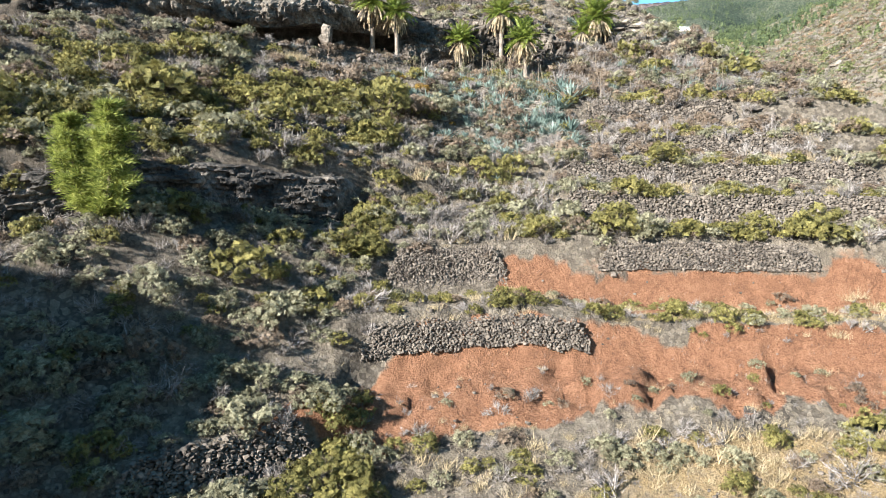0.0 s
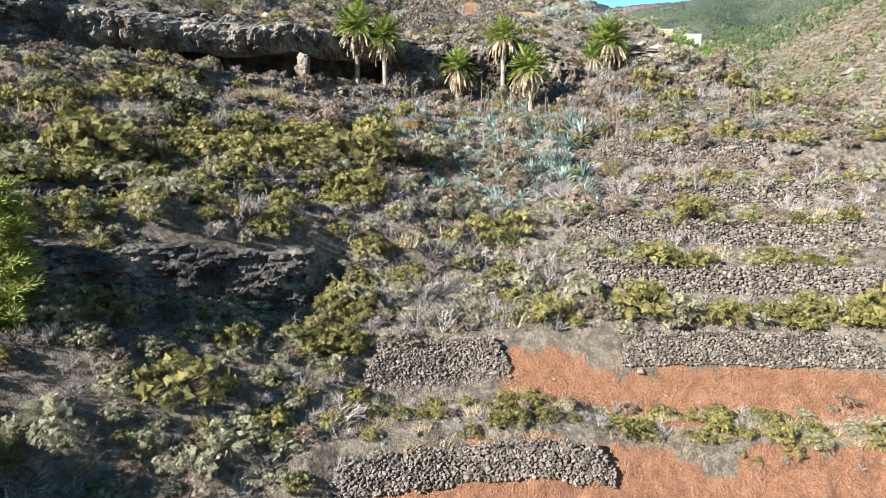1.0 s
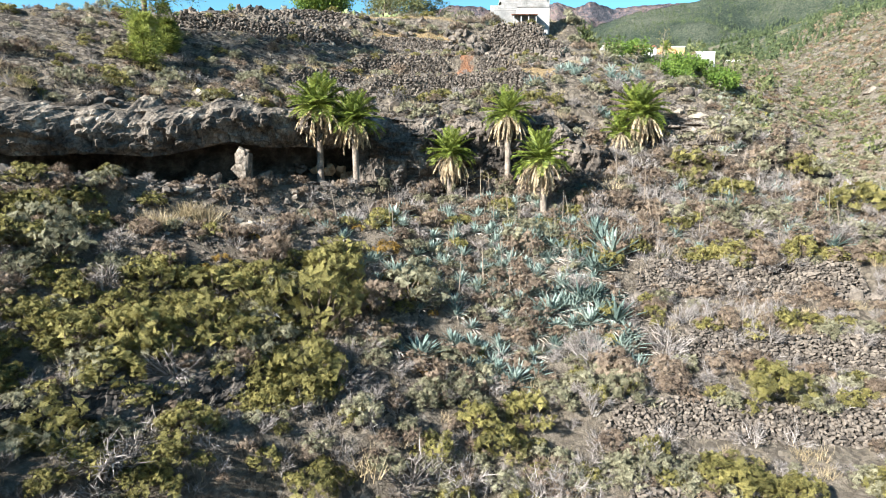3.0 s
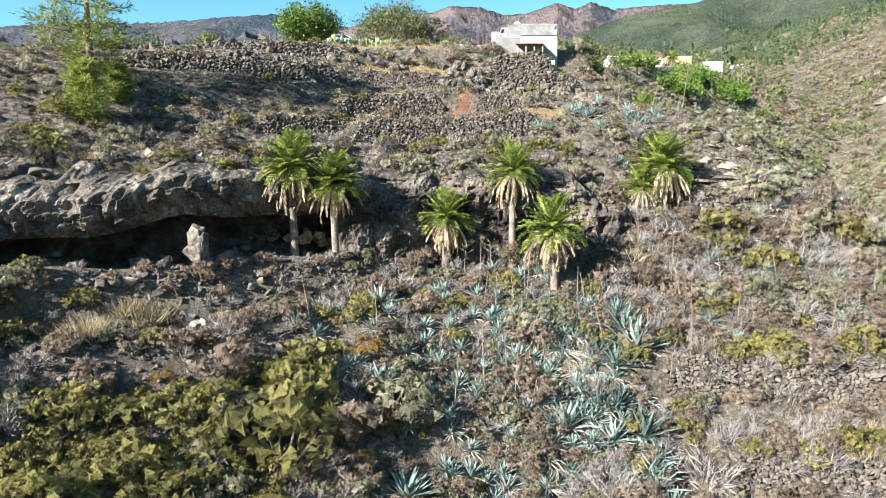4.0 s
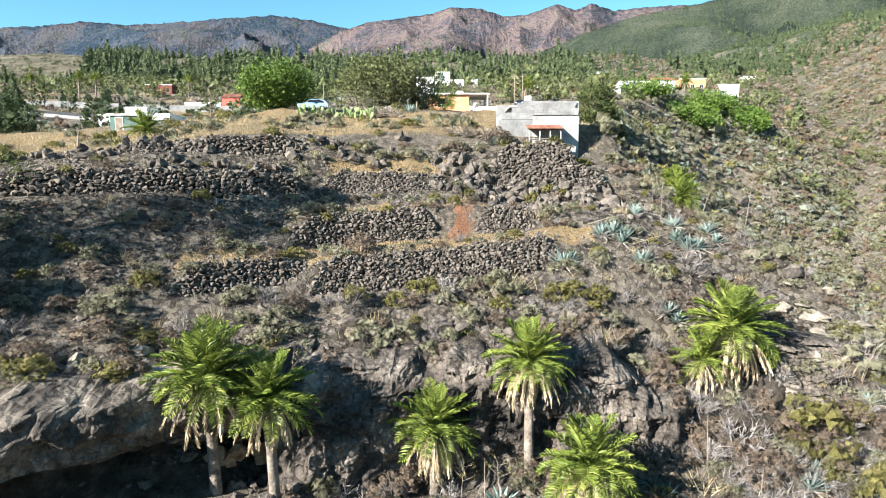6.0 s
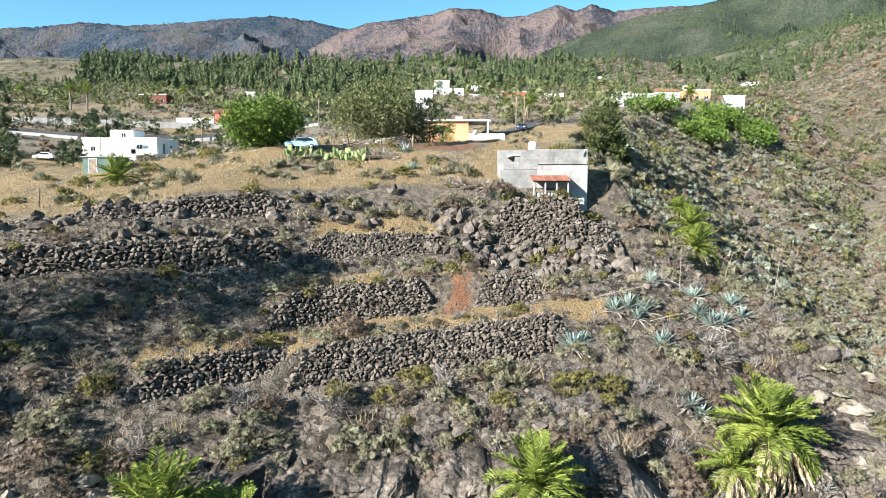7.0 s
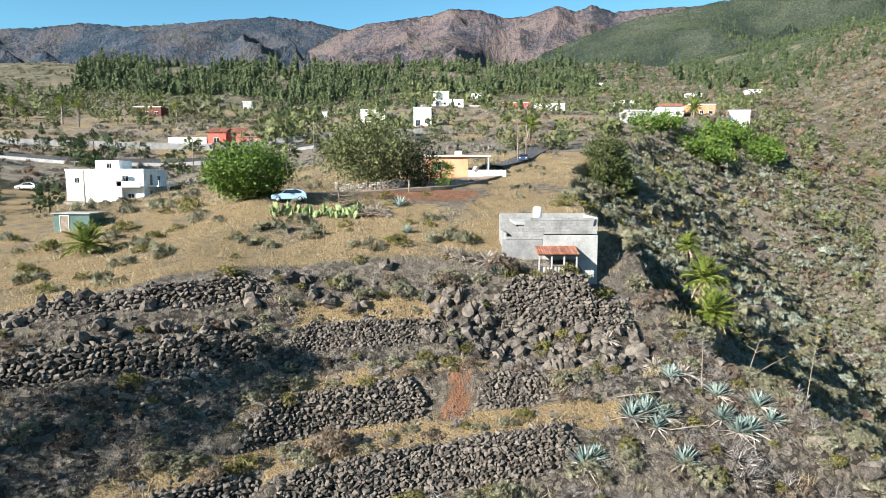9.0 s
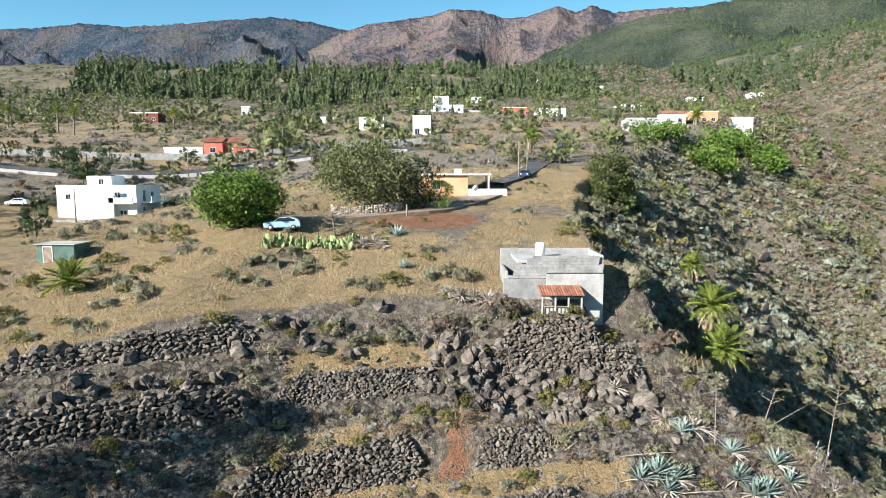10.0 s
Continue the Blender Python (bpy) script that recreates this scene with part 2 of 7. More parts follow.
# ---- terrain ----
def value_noise(x, y, seed=0):
    """Smooth lattice noise in 0..1 for arrays."""
    ix, iy = np.floor(x).astype(np.int64), np.floor(y).astype(np.int64)
    fx, fy = x - ix, y - iy
    fx, fy = fx * fx * fx * (fx * (fx * 6 - 15) + 10), fy * fy * fy * (fy * (fy * 6 - 15) + 10)

    def h(a, b):
        v = (a * 374761393 + b * 668265263 + seed * 974634777) & 0xFFFFFFFF
        v = ((v ^ (v >> 13)) * 1274126177) & 0xFFFFFFFF
        return ((v ^ (v >> 16)) & 0xFFFF) / 65535.0

    top = h(ix, iy) * (1 - fx) + h(ix + 1, iy) * fx
    low = h(ix, iy + 1) * (1 - fx) + h(ix + 1, iy + 1) * fx
    return top * (1 - fy) + low * fy


def fbm(x, y, octaves=4, seed=0, gain=0.5):
    total, amp, norm = 0.0, 1.0, 0.0
    for k in range(octaves):
        total = total + amp * value_noise(x * 2.03**k + 17.3 * k, y * 2.03**k - 9.1 * k, seed + k)
        norm, amp = norm + amp, amp * gain
    return total / norm - 0.5


def smooth(a, b, x):
    t = np.clip((x - a) / (b - a), 0, 1)
    return t * t * (3 - 2 * t)


SHIFT_X, SHIFT_Y = (-200, -80, -30, -16, -6, 2, 15, 30, 47, 80), (-56, -50, -18.2, -8.8, -2.2, 0, 0.5, 0.5, -2, -6)
PROFILE_V = (-400, -160, -90, -30, 10, 30, 44, 51, 59.5, 66.5, 73, 79.5, 86, 90, 94.5, 97.5, 98.5, 100, 101.5, 105, 111, 115, 119.5, 121.5, 126, 140, 400)
PROFILE_Z = (60, 10, -25, -36, -33, -26, -18.5, -13.5, -8.2, -3, 0.6, 4.3, 9, 13, 15.4, 17.2, 18.6, 22.8, 25.2, 27.4, 31.5, 34.5, 37.3, 39.6, 42.5, 60, 400)
# terrace steps: x from, x to, slant (v at x from, v at x to), height, half bench
STEPS = (
    (-9, 90, 50.6, 51.6, 4.3, 5.0), (-6, 90, 59.2, 59.8, 4.4, 4.5), (12, 90, 66.8, 66.0, 1.8, 3.0),
    (10, 90, 73.4, 72.6, 1.7, 3.0), (19, 90, 79.8, 79.2, 1.6, 3.0), (18, 90, 86.2, 85.4, 2.0, 3.0),
    (-90, -9, 67.3, 67.3, 3.2, 6.0), (-90, -9, 75.0, 75.5, 1.6, 3.5), (-20, -7, 44.0, 45.0, 2.4, 3.0),
    (-26, -10, 37.5, 38.5, 2.4, 3.0),
    (-7.5, 13.5, 107.5, 110.2, 2.4, 2.6), (-16, -8, 108.6, 109.0, 1.3, 2.0), (-9.5, 12, 112.3, 114.2, 2.0, 2.2),
    (-8, 4, 118.4, 118.6, 1.3, 1.6), (-30, -9, 118.5, 118.5, 1.3, 2.0), (-34, -10, 123.0, 122.5, 1.4, 2.0),
    (8, 21, 121.4, 121.4, 1.8, 2.0),
)
EDGE_Y, EDGE_X = (-100, 60, 88, 108, 114, 118, 121, 125, 129, 150, 181, 215, 250, 300, 400, 600), (80, 77, 56, 36, 29.2, 28.2, 26, 22, 20.8, 21.5, 29, 45, 63, 105, 170, 260)
FAR_Y, FAR_Z = (100, 121, 130, 142, 151, 165, 175, 192, 215, 260, 315, 400, 520, 640, 800, 1000, 1400, 3000), (38.5, 41.8, 43.2, 46.2, 46.9, 48.2, 49.6, 52.6, 56.5, 63.5, 73, 85, 104, 130, 178, 168, 150, 120)


def shift(x):
    return np.interp(x, SHIFT_X, SHIFT_Y)


def hold(v):
    return np.interp(v, (-40, 40, 100, 120, 165), (0, 1, 1, 0.8, 0))


def along(x, y):
    """The place on the slope's profile: v grows up the slope, and follows its bend to the left."""
    s, v = shift(x), np.asarray(y, float) + 0 * np.asarray(x, float)
    for _ in range(8):
        v = 0.5 * v + 0.5 * (y - s * hold(v))
    for _ in range(20):
        v = 0.4 * v + 0.6 * (y - s * hold(v))
    return v


def lay(x, y, v, rough=True):
    """Height of the ground."""
    z = np.interp(v, PROFILE_V, PROFILE_Z)
    z = z + 3.0 * smooth(8, -5, x) * smooth(67, 71, v) * (1 - smooth(87, 93, v))
    z = z - 1.2 * smooth(16, 26, x) * smooth(104, 112, v) - 2.9 * smooth(13, 21, x) * smooth(96.5, 101, v) * (1 - smooth(105, 112, v))
    z = z + 2.6 * np.exp(-(((x + 24) / 8) ** 2 + ((v - 63) / 7) ** 2)) + 2.2 * np.exp(-(((x - 22) / 7) ** 2 + ((v - 97.3) / 2.6) ** 2)) - 1.6 * np.exp(-(((x - 25) / 4) ** 2 + ((v - 102.6) / 2.2) ** 2)) + 2.0 * np.exp(-(((x - 21) / 5) ** 2 + ((v - 108.2) / 2.2) ** 2))
    z = z - 1.7 * smooth(5, 10, x) * smooth(114, 118, v) * (1 - smooth(120.5, 122.5, v)) - 2.4 * smooth(15.8, 17.6, x) * smooth(120, 122, v) * (1 - smooth(127, 130, v))
    z = z + (1.9 + 0.7 * smooth(-19, -28, x)) * np.exp(-(((v - 95.3) / 1.9) ** 2)) * smooth(-46, -38, x) * (1 - smooth(-7, -3, x))
    z = z - 1.5 * smooth(10, 16, x) * smooth(48.5, 51.5, v) * (1 - smooth(56.8, 58.6, v))
    wob = 1.0 * fbm(x / 9.0, v * 0 + 3.3, 3, 5)
    for x0, x1, v0, v1, h, bench in STEPS:
        w = smooth(x0 - 1.5, x0 + 1.5, x) * (1 - smooth(x1 - 1.5, x1 + 1.5, x))
        d = v - (v0 + (v1 - v0) * np.clip((x - x0) / (x1 - x0), 0, 1)) - (wob if h < 4 else 0.5 * wob)
        face = 0.35 + 0.22 * h * (h > 4)
        tooth = np.where(d < 0, -1 - d / bench, 1 - d / bench)
        tooth = np.where(np.abs(d) > bench, 0, tooth)
        ramped = np.clip(d / face, -1, 1)
        tooth = np.where(np.abs(d) < face, ramped * (1 - face / bench), tooth)
        z = z + 0.5 * h * w * tooth
    plateau = np.interp(y, FAR_Y, FAR_Z) + np.interp(x, (-400, -60, -26, -18, -10, 0), (4, -3.6, -0.8, 0.3, -0.4, 0))
    plateau = plateau - 5.0 * np.exp(-(((x + 62) / 40) ** 2 + ((y - 205) / 30) ** 2)) + 1.0 * fbm(x / 22, y / 22, 3, 9)
    k = np.clip(0.5 + 0.5 * (plateau - z) / 0.8, 0, 1)
    z = plateau * (1 - k) + z * k - 0.8 * k * (1 - k)
    e = (x - np.interp(y, EDGE_Y, EDGE_X)) * np.interp(y, (60, 128, 140, 250, 400), (0.75, 0.75, 0.95, 0.85, 0.85))
    fall = np.interp(y, (0, 90, 115, 125, 140, 165, 180, 230, 300, 600), (0.5, 0.85, 1.5, 1.5, 1.1, 0.9, 0.85, 0.75, 0.5, 0.3))
    e = e + 5 * fbm(x / 14, y / 14, 3, 21)
    gx = np.interp(y, (60, 85, 120, 150, 165, 178, 195, 215, 235, 260), (120, 106, 93, 88, 88, 92, 98, 112, 130, 300))
    g = np.maximum(gx - np.interp(y, EDGE_Y, EDGE_X), 5) * 0.95
    past = np.clip(e - g, 0, None)
    side = z - fall * np.clip(e, 0, g) - 1.5 * np.clip(e, 0, 1.5) + 0.3 * np.clip(past, 0, 18) - 0.35 * np.clip(past - 18, 0, None)
    side = side - np.interp(y, (60, 85, 115, 145, 175, 195), (4, 6, 7, 5, 1, 0)) * np.exp(-(((x - gx) / 9.0) ** 2))
    axis = np.interp(y, (-200, 20, 100, 172, 220, 250, 330, 380, 500, 900), (85, 88, 88, 96, 112, 126, 175, 203, 262, 450))
    floor_z = np.interp(y, (-200, 20, 100, 172, 220, 250, 330, 380, 500, 900, 3000), (-48, -42, -16, -8, -3, 15, 40, 56, 98, 190, 420))
    right = floor_z + (0.6 * np.clip(x - axis, 0, 70) + 0.24 * np.clip(x - axis - 70, 0, 260) + 0.05 * np.clip(x - axis - 330, 0, 900)) * (x > axis) + 0.06 * np.abs(x - axis) * (x <= axis)
    right = right - 0.6 * np.clip(axis - 45 - x, 0, None) * smooth(300, 420, y)
    right = right + 14 * fbm(x / 60, y / 60, 4, 31) * smooth(0, 60, x - axis)
    side = side - 11 * np.exp(-(((x - 94) / 24) ** 2 + ((y - 238) / 17) ** 2))
    side = side - 11 * np.exp(-(((x - 102) / 20) ** 2 + ((y - 204) / 22) ** 2))
    z = np.maximum(side, np.where(x > 30, right, -999))
    # unseen hill left of the flight, added to cast shade; ravine closed behind
    z = z + 58.8 * np.exp(-(((x + 88.5) / 33) ** 2 + ((y + 17) / 31) ** 2))
    z = z + 60 * smooth(-120, -320, y)
    if rough:
        near = 1 - smooth(150, 260, y)
        cliff = smooth(96, 98.5, v) * (1 - smooth(102, 108, v)) * (1 - smooth(24, 34, x)) * (y < 130)
        z = z + (0.9 * fbm(x / 5, y / 5, 4, 41) + 0.35 * fbm(x / 1.3, y / 1.3, 3, 47)) * near
        z = z + cliff * 3.4 * fbm(x / 3.0, y / 3.0, 4, 53)
        z = z + 3.2 * np.exp(-(((v - 47.5) / 3.5) ** 2)) * smooth(-12, -8, x) * fbm((x - 0.25 * v) / 1.3, v / 4.5, 4, 97)
        z = z + smooth(260, 420, y) * 14 * fbm(x / 90, y / 90, 4, 61)
        z = z + smooth(0, 10, e) * 5 * fbm(x / 16, y / 16, 4, 71)
    return z


def height(x, y):
    x, y = np.atleast_1d(np.asarray(x, float)), np.atleast_1d(np.asarray(y, float))
    return lay(x, y, along(x, y))


def cave_floor(x, v):
    """A place on the cave's floor, pushed back under its roof."""
    ax = np.array([float(x)])
    y = v + shift(ax) * hold(v)
    z = lay(ax, y, np.array([float(v)]))
    t = np.clip((z - 14.8) / 7.8, 0, 1)
    y = y + cave(ax) * smooth(95.0, 98.0, v) * (1 - smooth(100, 103, v)) * 6.0 * np.clip(4 * t * (1 - t), 0, 1) ** 0.7 * 0.8
    return float(y[0]), float(z[0])


def cave(x):
    return smooth(-36, -30, x) * (1 - smooth(-9, -2, x)) + 0.3 * smooth(-8, -4, x) * (1 - smooth(6, 12, x))


def spread(lo, hi, step, far_lo, far_hi, growth=1.06):
    mid = list(np.arange(lo, hi, step))
    up, s, x = [], step, hi
    while x < far_hi:
        up.append(x)
        s *= growth
        x += s
    down, s, x = [], step, lo
    while x > far_lo:
        s *= growth
        x -= s
        down.append(x)
    return np.array(down[::-1] + mid + up + [far_hi])


def mesh_of(name, verts, faces, material, sizes=None, flat=True):
    """A mesh from arrays; faces: an n x 3 or n x 4 array, or a list of such arrays."""
    me = bpy.data.meshes.new(name)
    faces = [np.asarray(f, np.int32) for f in (faces if isinstance(faces, list) else [faces]) if len(f)]
    loops = np.concatenate([f.ravel() for f in faces])
    sizes = np.concatenate([np.full(len(f), f.shape[1], np.int32) for f in faces])
    me.vertices.add(len(verts))
    me.vertices.foreach_set("co", np.asarray(verts, np.float32).ravel())
    me.loops.add(len(loops))
    me.loops.foreach_set("vertex_index", loops)
    me.polygons.add(len(sizes))
    me.polygons.foreach_set("loop_start", np.r_[0, np.cumsum(sizes)[:-1]].astype(np.int32))
    me.polygons.foreach_set("loop_total", sizes)
    me.polygons.foreach_set("use_smooth", np.full(len(sizes), not flat))
    me.update(calc_edges=True)
    me.materials.append(material)
    return me


def grid_faces(nu, nv):
    a = (np.arange(nv - 1)[:, None] * nu + np.arange(nu - 1)[None]).ravel()
    return np.stack([a, a + 1, a + nu + 1, a + nu], 1)


def soil_masks(x, y, v, z):
    n1 = fbm(x / 6, y / 6, 4, 81)
    x0, v0 = x, v
    x, v = x + 5 * fbm(x / 5, v / 5, 3, 83), v + 2.4 * fbm(x / 4, v / 4, 4, 84)
    band = lambda a, b, s=0.8: smooth(a - s, a + s, v) * (1 - smooth(b - s, b + s, v))  # noqa: E731
    foot = np.interp(x, (-14, -8, -4, 4, 12, 30), (46.0, 44.6, 42.6, 43.4, 45.6, 45.2))
    x, v = x + 1.2 * fbm(x / 1.4, v / 1.4, 3, 85), v + 0.9 * fbm(x / 1.2, v / 1.2, 3, 86)
    lower = smooth(-0.8, 0.8, v - foot) * (1 - smooth(-0.8, 0.8, v - np.interp(x, (-14, -7, -3, 8), (46.5, 48.6, 51.0, 51.8)))) * smooth(-14, -11, x) + band(56.3, 60.0) * smooth(4, 6, x) * (1 - 0.55 * smooth(13, 15, x)) + band(54.8, 58.6, 0.4) * smooth(12, 15, x)
    x, v = x0, v0
    patch = np.exp(-(((x - 1) / 6.5) ** 2 + ((y - 150.5) / 6) ** 2)) * 2
    far_red = smooth(0.12, 0.2, fbm(x / 30, y / 30, 3, 91)) * smooth(105, 150, x) * smooth(180, 230, y)
    cut = np.exp(-(((x - 4.5) / 1.9) ** 4 + ((v - 113.4) / 1.7) ** 4)) * np.clip(0.6 + 2.2 * fbm(x / 1.2, v / 1.2, 3, 88), 0, 1)
    cut = 0.95 * cut
    red = np.clip(lower + patch * (y > 135) + 0.7 * far_red + cut, 0, 1)
    plat = smooth(0, 2.0, v - np.interp(x, (-60, -26, -15, -5, 5, 18, 24), (122, 123, 124, 123.5, 124, 127, 130))) * (y < 205) * (1 - smooth(0, 6, x - np.interp(y, EDGE_Y, EDGE_X)))
    bench = band(52.2, 56.5) * 0.55 * smooth(8, 14, x) + band(60.4, 63.5) * 0.3 * smooth(5, 12, x) + band(111.3, 113.2, 0.5) * 0.8 * smooth(-8, -4, x) * (1 - smooth(11, 14, x))
    for n in (10, 11, 12, 13):
        x0, x1, v0, v1, h, wide = STEPS[n]
        d = v - (v0 + (v1 - v0) * np.clip((x - x0) / (x1 - x0), 0, 1))
        bench = bench + smooth(0.5, 0.9, d) * (1 - smooth(2.2, 3.0, d)) * (x > x0) * (x < x1 + 3) * 0.85
    low = band(20, 43.5) * 0.6 * smooth(2, 16, x)
    mid_far = smooth(200, 240, y) * (0.5 + 0.8 * n1) * (1 - 0.5 * smooth(40, 120, x)) * (1 - 0.8 * smooth(470, 600, y))
    straw = np.clip(plat * (0.72 + 0.9 * n1) + bench + low + mid_far, 0, 1)
    rock = np.clip(band(97, 102) * (1 - smooth(28, 40, x)) * (y < 140) + band(66.6, 68.2, 0.5) * (x < -8) + 0.25 * band(100, 122) + 0.5 * smooth(-4, -11, x) * band(58, 94) + 0.6 * band(118, 121) * smooth(2, 6, x) * (1 - smooth(20, 24, x)), 0, 1) * (y < 135)
    stony = np.clip(0.55 + 1.2 * n1 + 0.4 * band(98, 122), 0, 1) * (y < 180)
    return {"wooded": smooth(560, 720, y) * smooth(0.12, 0.26, x / np.maximum(y, 1)), "far": smooth(330, 560, y + 0.8 * np.clip(x, 0, 150)), "red": red, "straw": straw * (1 - red), "rock": rock, "stony": stony}


def build_ground():
    xs = spread(-44, 50, 0.48, -2600, 2600, 1.075)
    vs = np.r_[spread(36, 94, 0.45, -900, 94, 1.09)[:-1], np.arange(94, 103, 0.2), np.arange(103, 128, 0.38), spread(128, 190, 1.1, 128, 2600, 1.045)]
    x, v = np.meshgrid(xs, vs)
    y = v + shift(x) * hold(v)
    z = lay(x, y, v)
    c = cave(x) * (y < 120)
    t = np.clip((z - 14.8) / 7.8, 0, 1)
    push = c * smooth(95.0, 98.0, v) * (1 - smooth(100, 103, v)) * 6.0 * np.clip(4 * t * (1 - t), 0, 1) ** 0.7
    y2 = y + push * (0.8 + 0.8 * fbm(x / 4, z / 2, 3, 33))
    bulge = smooth(96, 98.5, v) * (1 - smooth(101, 105, v)) * (y < 130) * (x < 34)
    y2 = y2 - bulge * 3.4 * fbm(x / 2.2, z / 2.0, 4, 35)
    me = mesh_of("ground", np.stack([x, y2, z], -1).reshape(-1, 3), grid_faces(len(xs), len(vs)), SOIL, flat=False)
    for name, values in soil_masks(x, y, v, z).items():
        me.attributes.new(name, "FLOAT", "POINT").data.foreach_set("value", values.ravel().astype(np.float32))
    return tagged(new("ground", me), "terraced dry volcanic hillside of stony brown soil", "ground", kind="structure")


build_ground()

# ---- plant shapes, as arrays of points and faces ----
def unit(a):
    return a / np.maximum(np.linalg.norm(a, axis=-1, keepdims=True), 1e-9)


def blades(rng, base, way, length, width):
    """Kite-shaped leaves from their bases along their ways."""
    n = len(base)
    side = unit(np.cross(way, unit(rng.normal(size=(n, 3))))) * np.reshape(width, (-1, 1)) * 0.5
    length = np.reshape(length, (-1, 1))
    mid = base + way * length * 0.45
    v = np.stack([base, mid + side, base + way * length, mid - side], 1).reshape(-1, 3)
    return v, np.arange(4 * n).reshape(n, 4)


def needles(rng, base, way, length, width):
    """Three-cornered twigs or grass blades from their bases along their ways."""
    n = len(base)
    side = unit(np.cross(way, unit(rng.normal(size=(n, 3))))) * np.reshape(width, (-1, 1)) * 0.5
    v = np.stack([base + side, base + way * np.reshape(length, (-1, 1)), base - side], 1).reshape(-1, 3)
    return v, np.arange(3 * n).reshape(n, 3)


def sprays(rng, at, way, size):
    """Three-cornered sprays of small leaves that face along their ways."""
    n = len(at)
    u = unit(np.cross(way, rng.normal(size=(n, 3))))
    w = np.cross(way, u)
    size = np.reshape(size, (-1, 1))
    v = np.stack([at + u * size, at + (-0.5 * u + 0.87 * w) * size, at + (-0.5 * u - 0.87 * w) * size], 1)
    return v.reshape(-1, 3), np.arange(3 * n).reshape(n, 3)


def sticks(a, b, ra, rb, sides=3):
    """Tapered rods from points a to points b."""
    n, d = len(a), unit(b - a)
    u = unit(np.cross(d, np.where(np.abs(d[:, 2:]) > 0.9, [[1.0, 0, 0]], [[0, 0, 1.0]])))
    w = np.cross(d, u)
    ang = np.arange(sides) * 2 * np.pi / sides
    ring = np.cos(ang)[None, :, None] * u[:, None] + np.sin(ang)[None, :, None] * w[:, None]
    ra, rb = (np.broadcast_to(np.reshape(r, (-1, 1, 1)), (n, 1, 1)) for r in (ra, rb))
    v = np.concatenate([a[:, None] + ring * ra, b[:, None] + ring * rb], 1).reshape(-1, 3)
    k = np.arange(sides)
    f = np.stack([k, (k + 1) % sides, (k + 1) % sides + sides, k + sides], 1)
    return v, (np.arange(n)[:, None, None] * 2 * sides + f[None]).reshape(-1, 4)


def joined(*pieces):
    verts, faces, at = [], [], 0
    mixed_sizes = len({f.shape[1] for v, f in pieces}) > 1
    for v, f in pieces:
        if mixed_sizes and f.shape[1] == 4:
            f = np.concatenate([f[:, :3], f[:, [0, 2, 3]]])
        verts.append(v)
        faces.append(f + at)
        at += len(v)
    return np.concatenate(verts), np.concatenate(faces)


def dome(rng, n, lift=0.15):
    d = rng.normal(size=(n, 3))
    d[:, 2] = np.abs(d[:, 2]) + lift
    return unit(d)


def bush(seed, leaves=220, size=0.2, slim=0.5, tall=0.8, clumps=16, spread_in=0.24):
    """A bush 1 m in radius: foliage in clumps, and the stems that carry them."""
    rng = np.random.default_rng(seed)
    d = dome(rng, clumps)
    heads = d * rng.uniform(0.5, 0.82, (clumps, 1)) * [1, 1, tall]
    pick = rng.integers(0, clumps, leaves)
    out = unit(rng.normal(size=(leaves, 3)) + d[pick] * 0.8 + [0, 0, 0.25])
    base = heads[pick] + out * spread_in * rng.uniform(0.7, 1.25, (leaves, 1)) * [1, 1, 0.85]
    base[:, 2] = np.maximum(base[:, 2], 0.03)
    way = unit(out + rng.normal(size=(leaves, 3)) * 0.55)
    foliage = sprays(rng, base, way, size * rng.uniform(0.6, 1.4, leaves) * slim)
    root = rng.normal(size=(clumps, 3)) * [0.08, 0.08, 0]
    stems = sticks(root - [0, 0, 0.25], heads, 0.035, 0.012)
    return foliage, stems


def twig_bush(seed, n=230, tall=1.0, thin=1.0):
    """A leafless bush 1 m in radius: forked dry twigs."""
    rng = np.random.default_rng(seed)
    k = 12
    d = dome(rng, k, 0.1)
    tips = d * rng.uniform(0.5, 0.75, (k, 1)) * [1, 1, tall]
    root = rng.normal(size=(k, 3)) * [0.1, 0.1, 0]
    stems = sticks(root - [0, 0, 0.25], tips, 0.03, 0.013)
    pick = rng.integers(0, k, n)
    f = rng.uniform(0.4, 1.0, (n, 1))
    base = root[pick] * (1 - f) + tips[pick] * f + rng.normal(size=(n, 3)) * 0.06
    way = unit(d[pick] + rng.normal(size=(n, 3)) * 0.6 + [0, 0, 0.15])
    L = rng.uniform(0.16, 0.42, n)
    return needles(rng, base, way, L, thin * rng.uniform(0.022, 0.045, n)), stems


def tuft(seed, n=70, h=0.8):
    """A tussock of grass, 1 m in radius."""
    rng = np.random.default_rng(seed)
    base = rng.normal(size=(n, 3)) * [0.3, 0.3, 0]
    way = unit(rng.normal(size=(n, 3)) * [0.55, 0.55, 0.1] + [0, 0, 1] + base * 0.8)
    return needles(rng, base - [0, 0, 0.05], way, h * rng.uniform(0.6, 1.2, n), rng.uniform(0.022, 0.042, n))


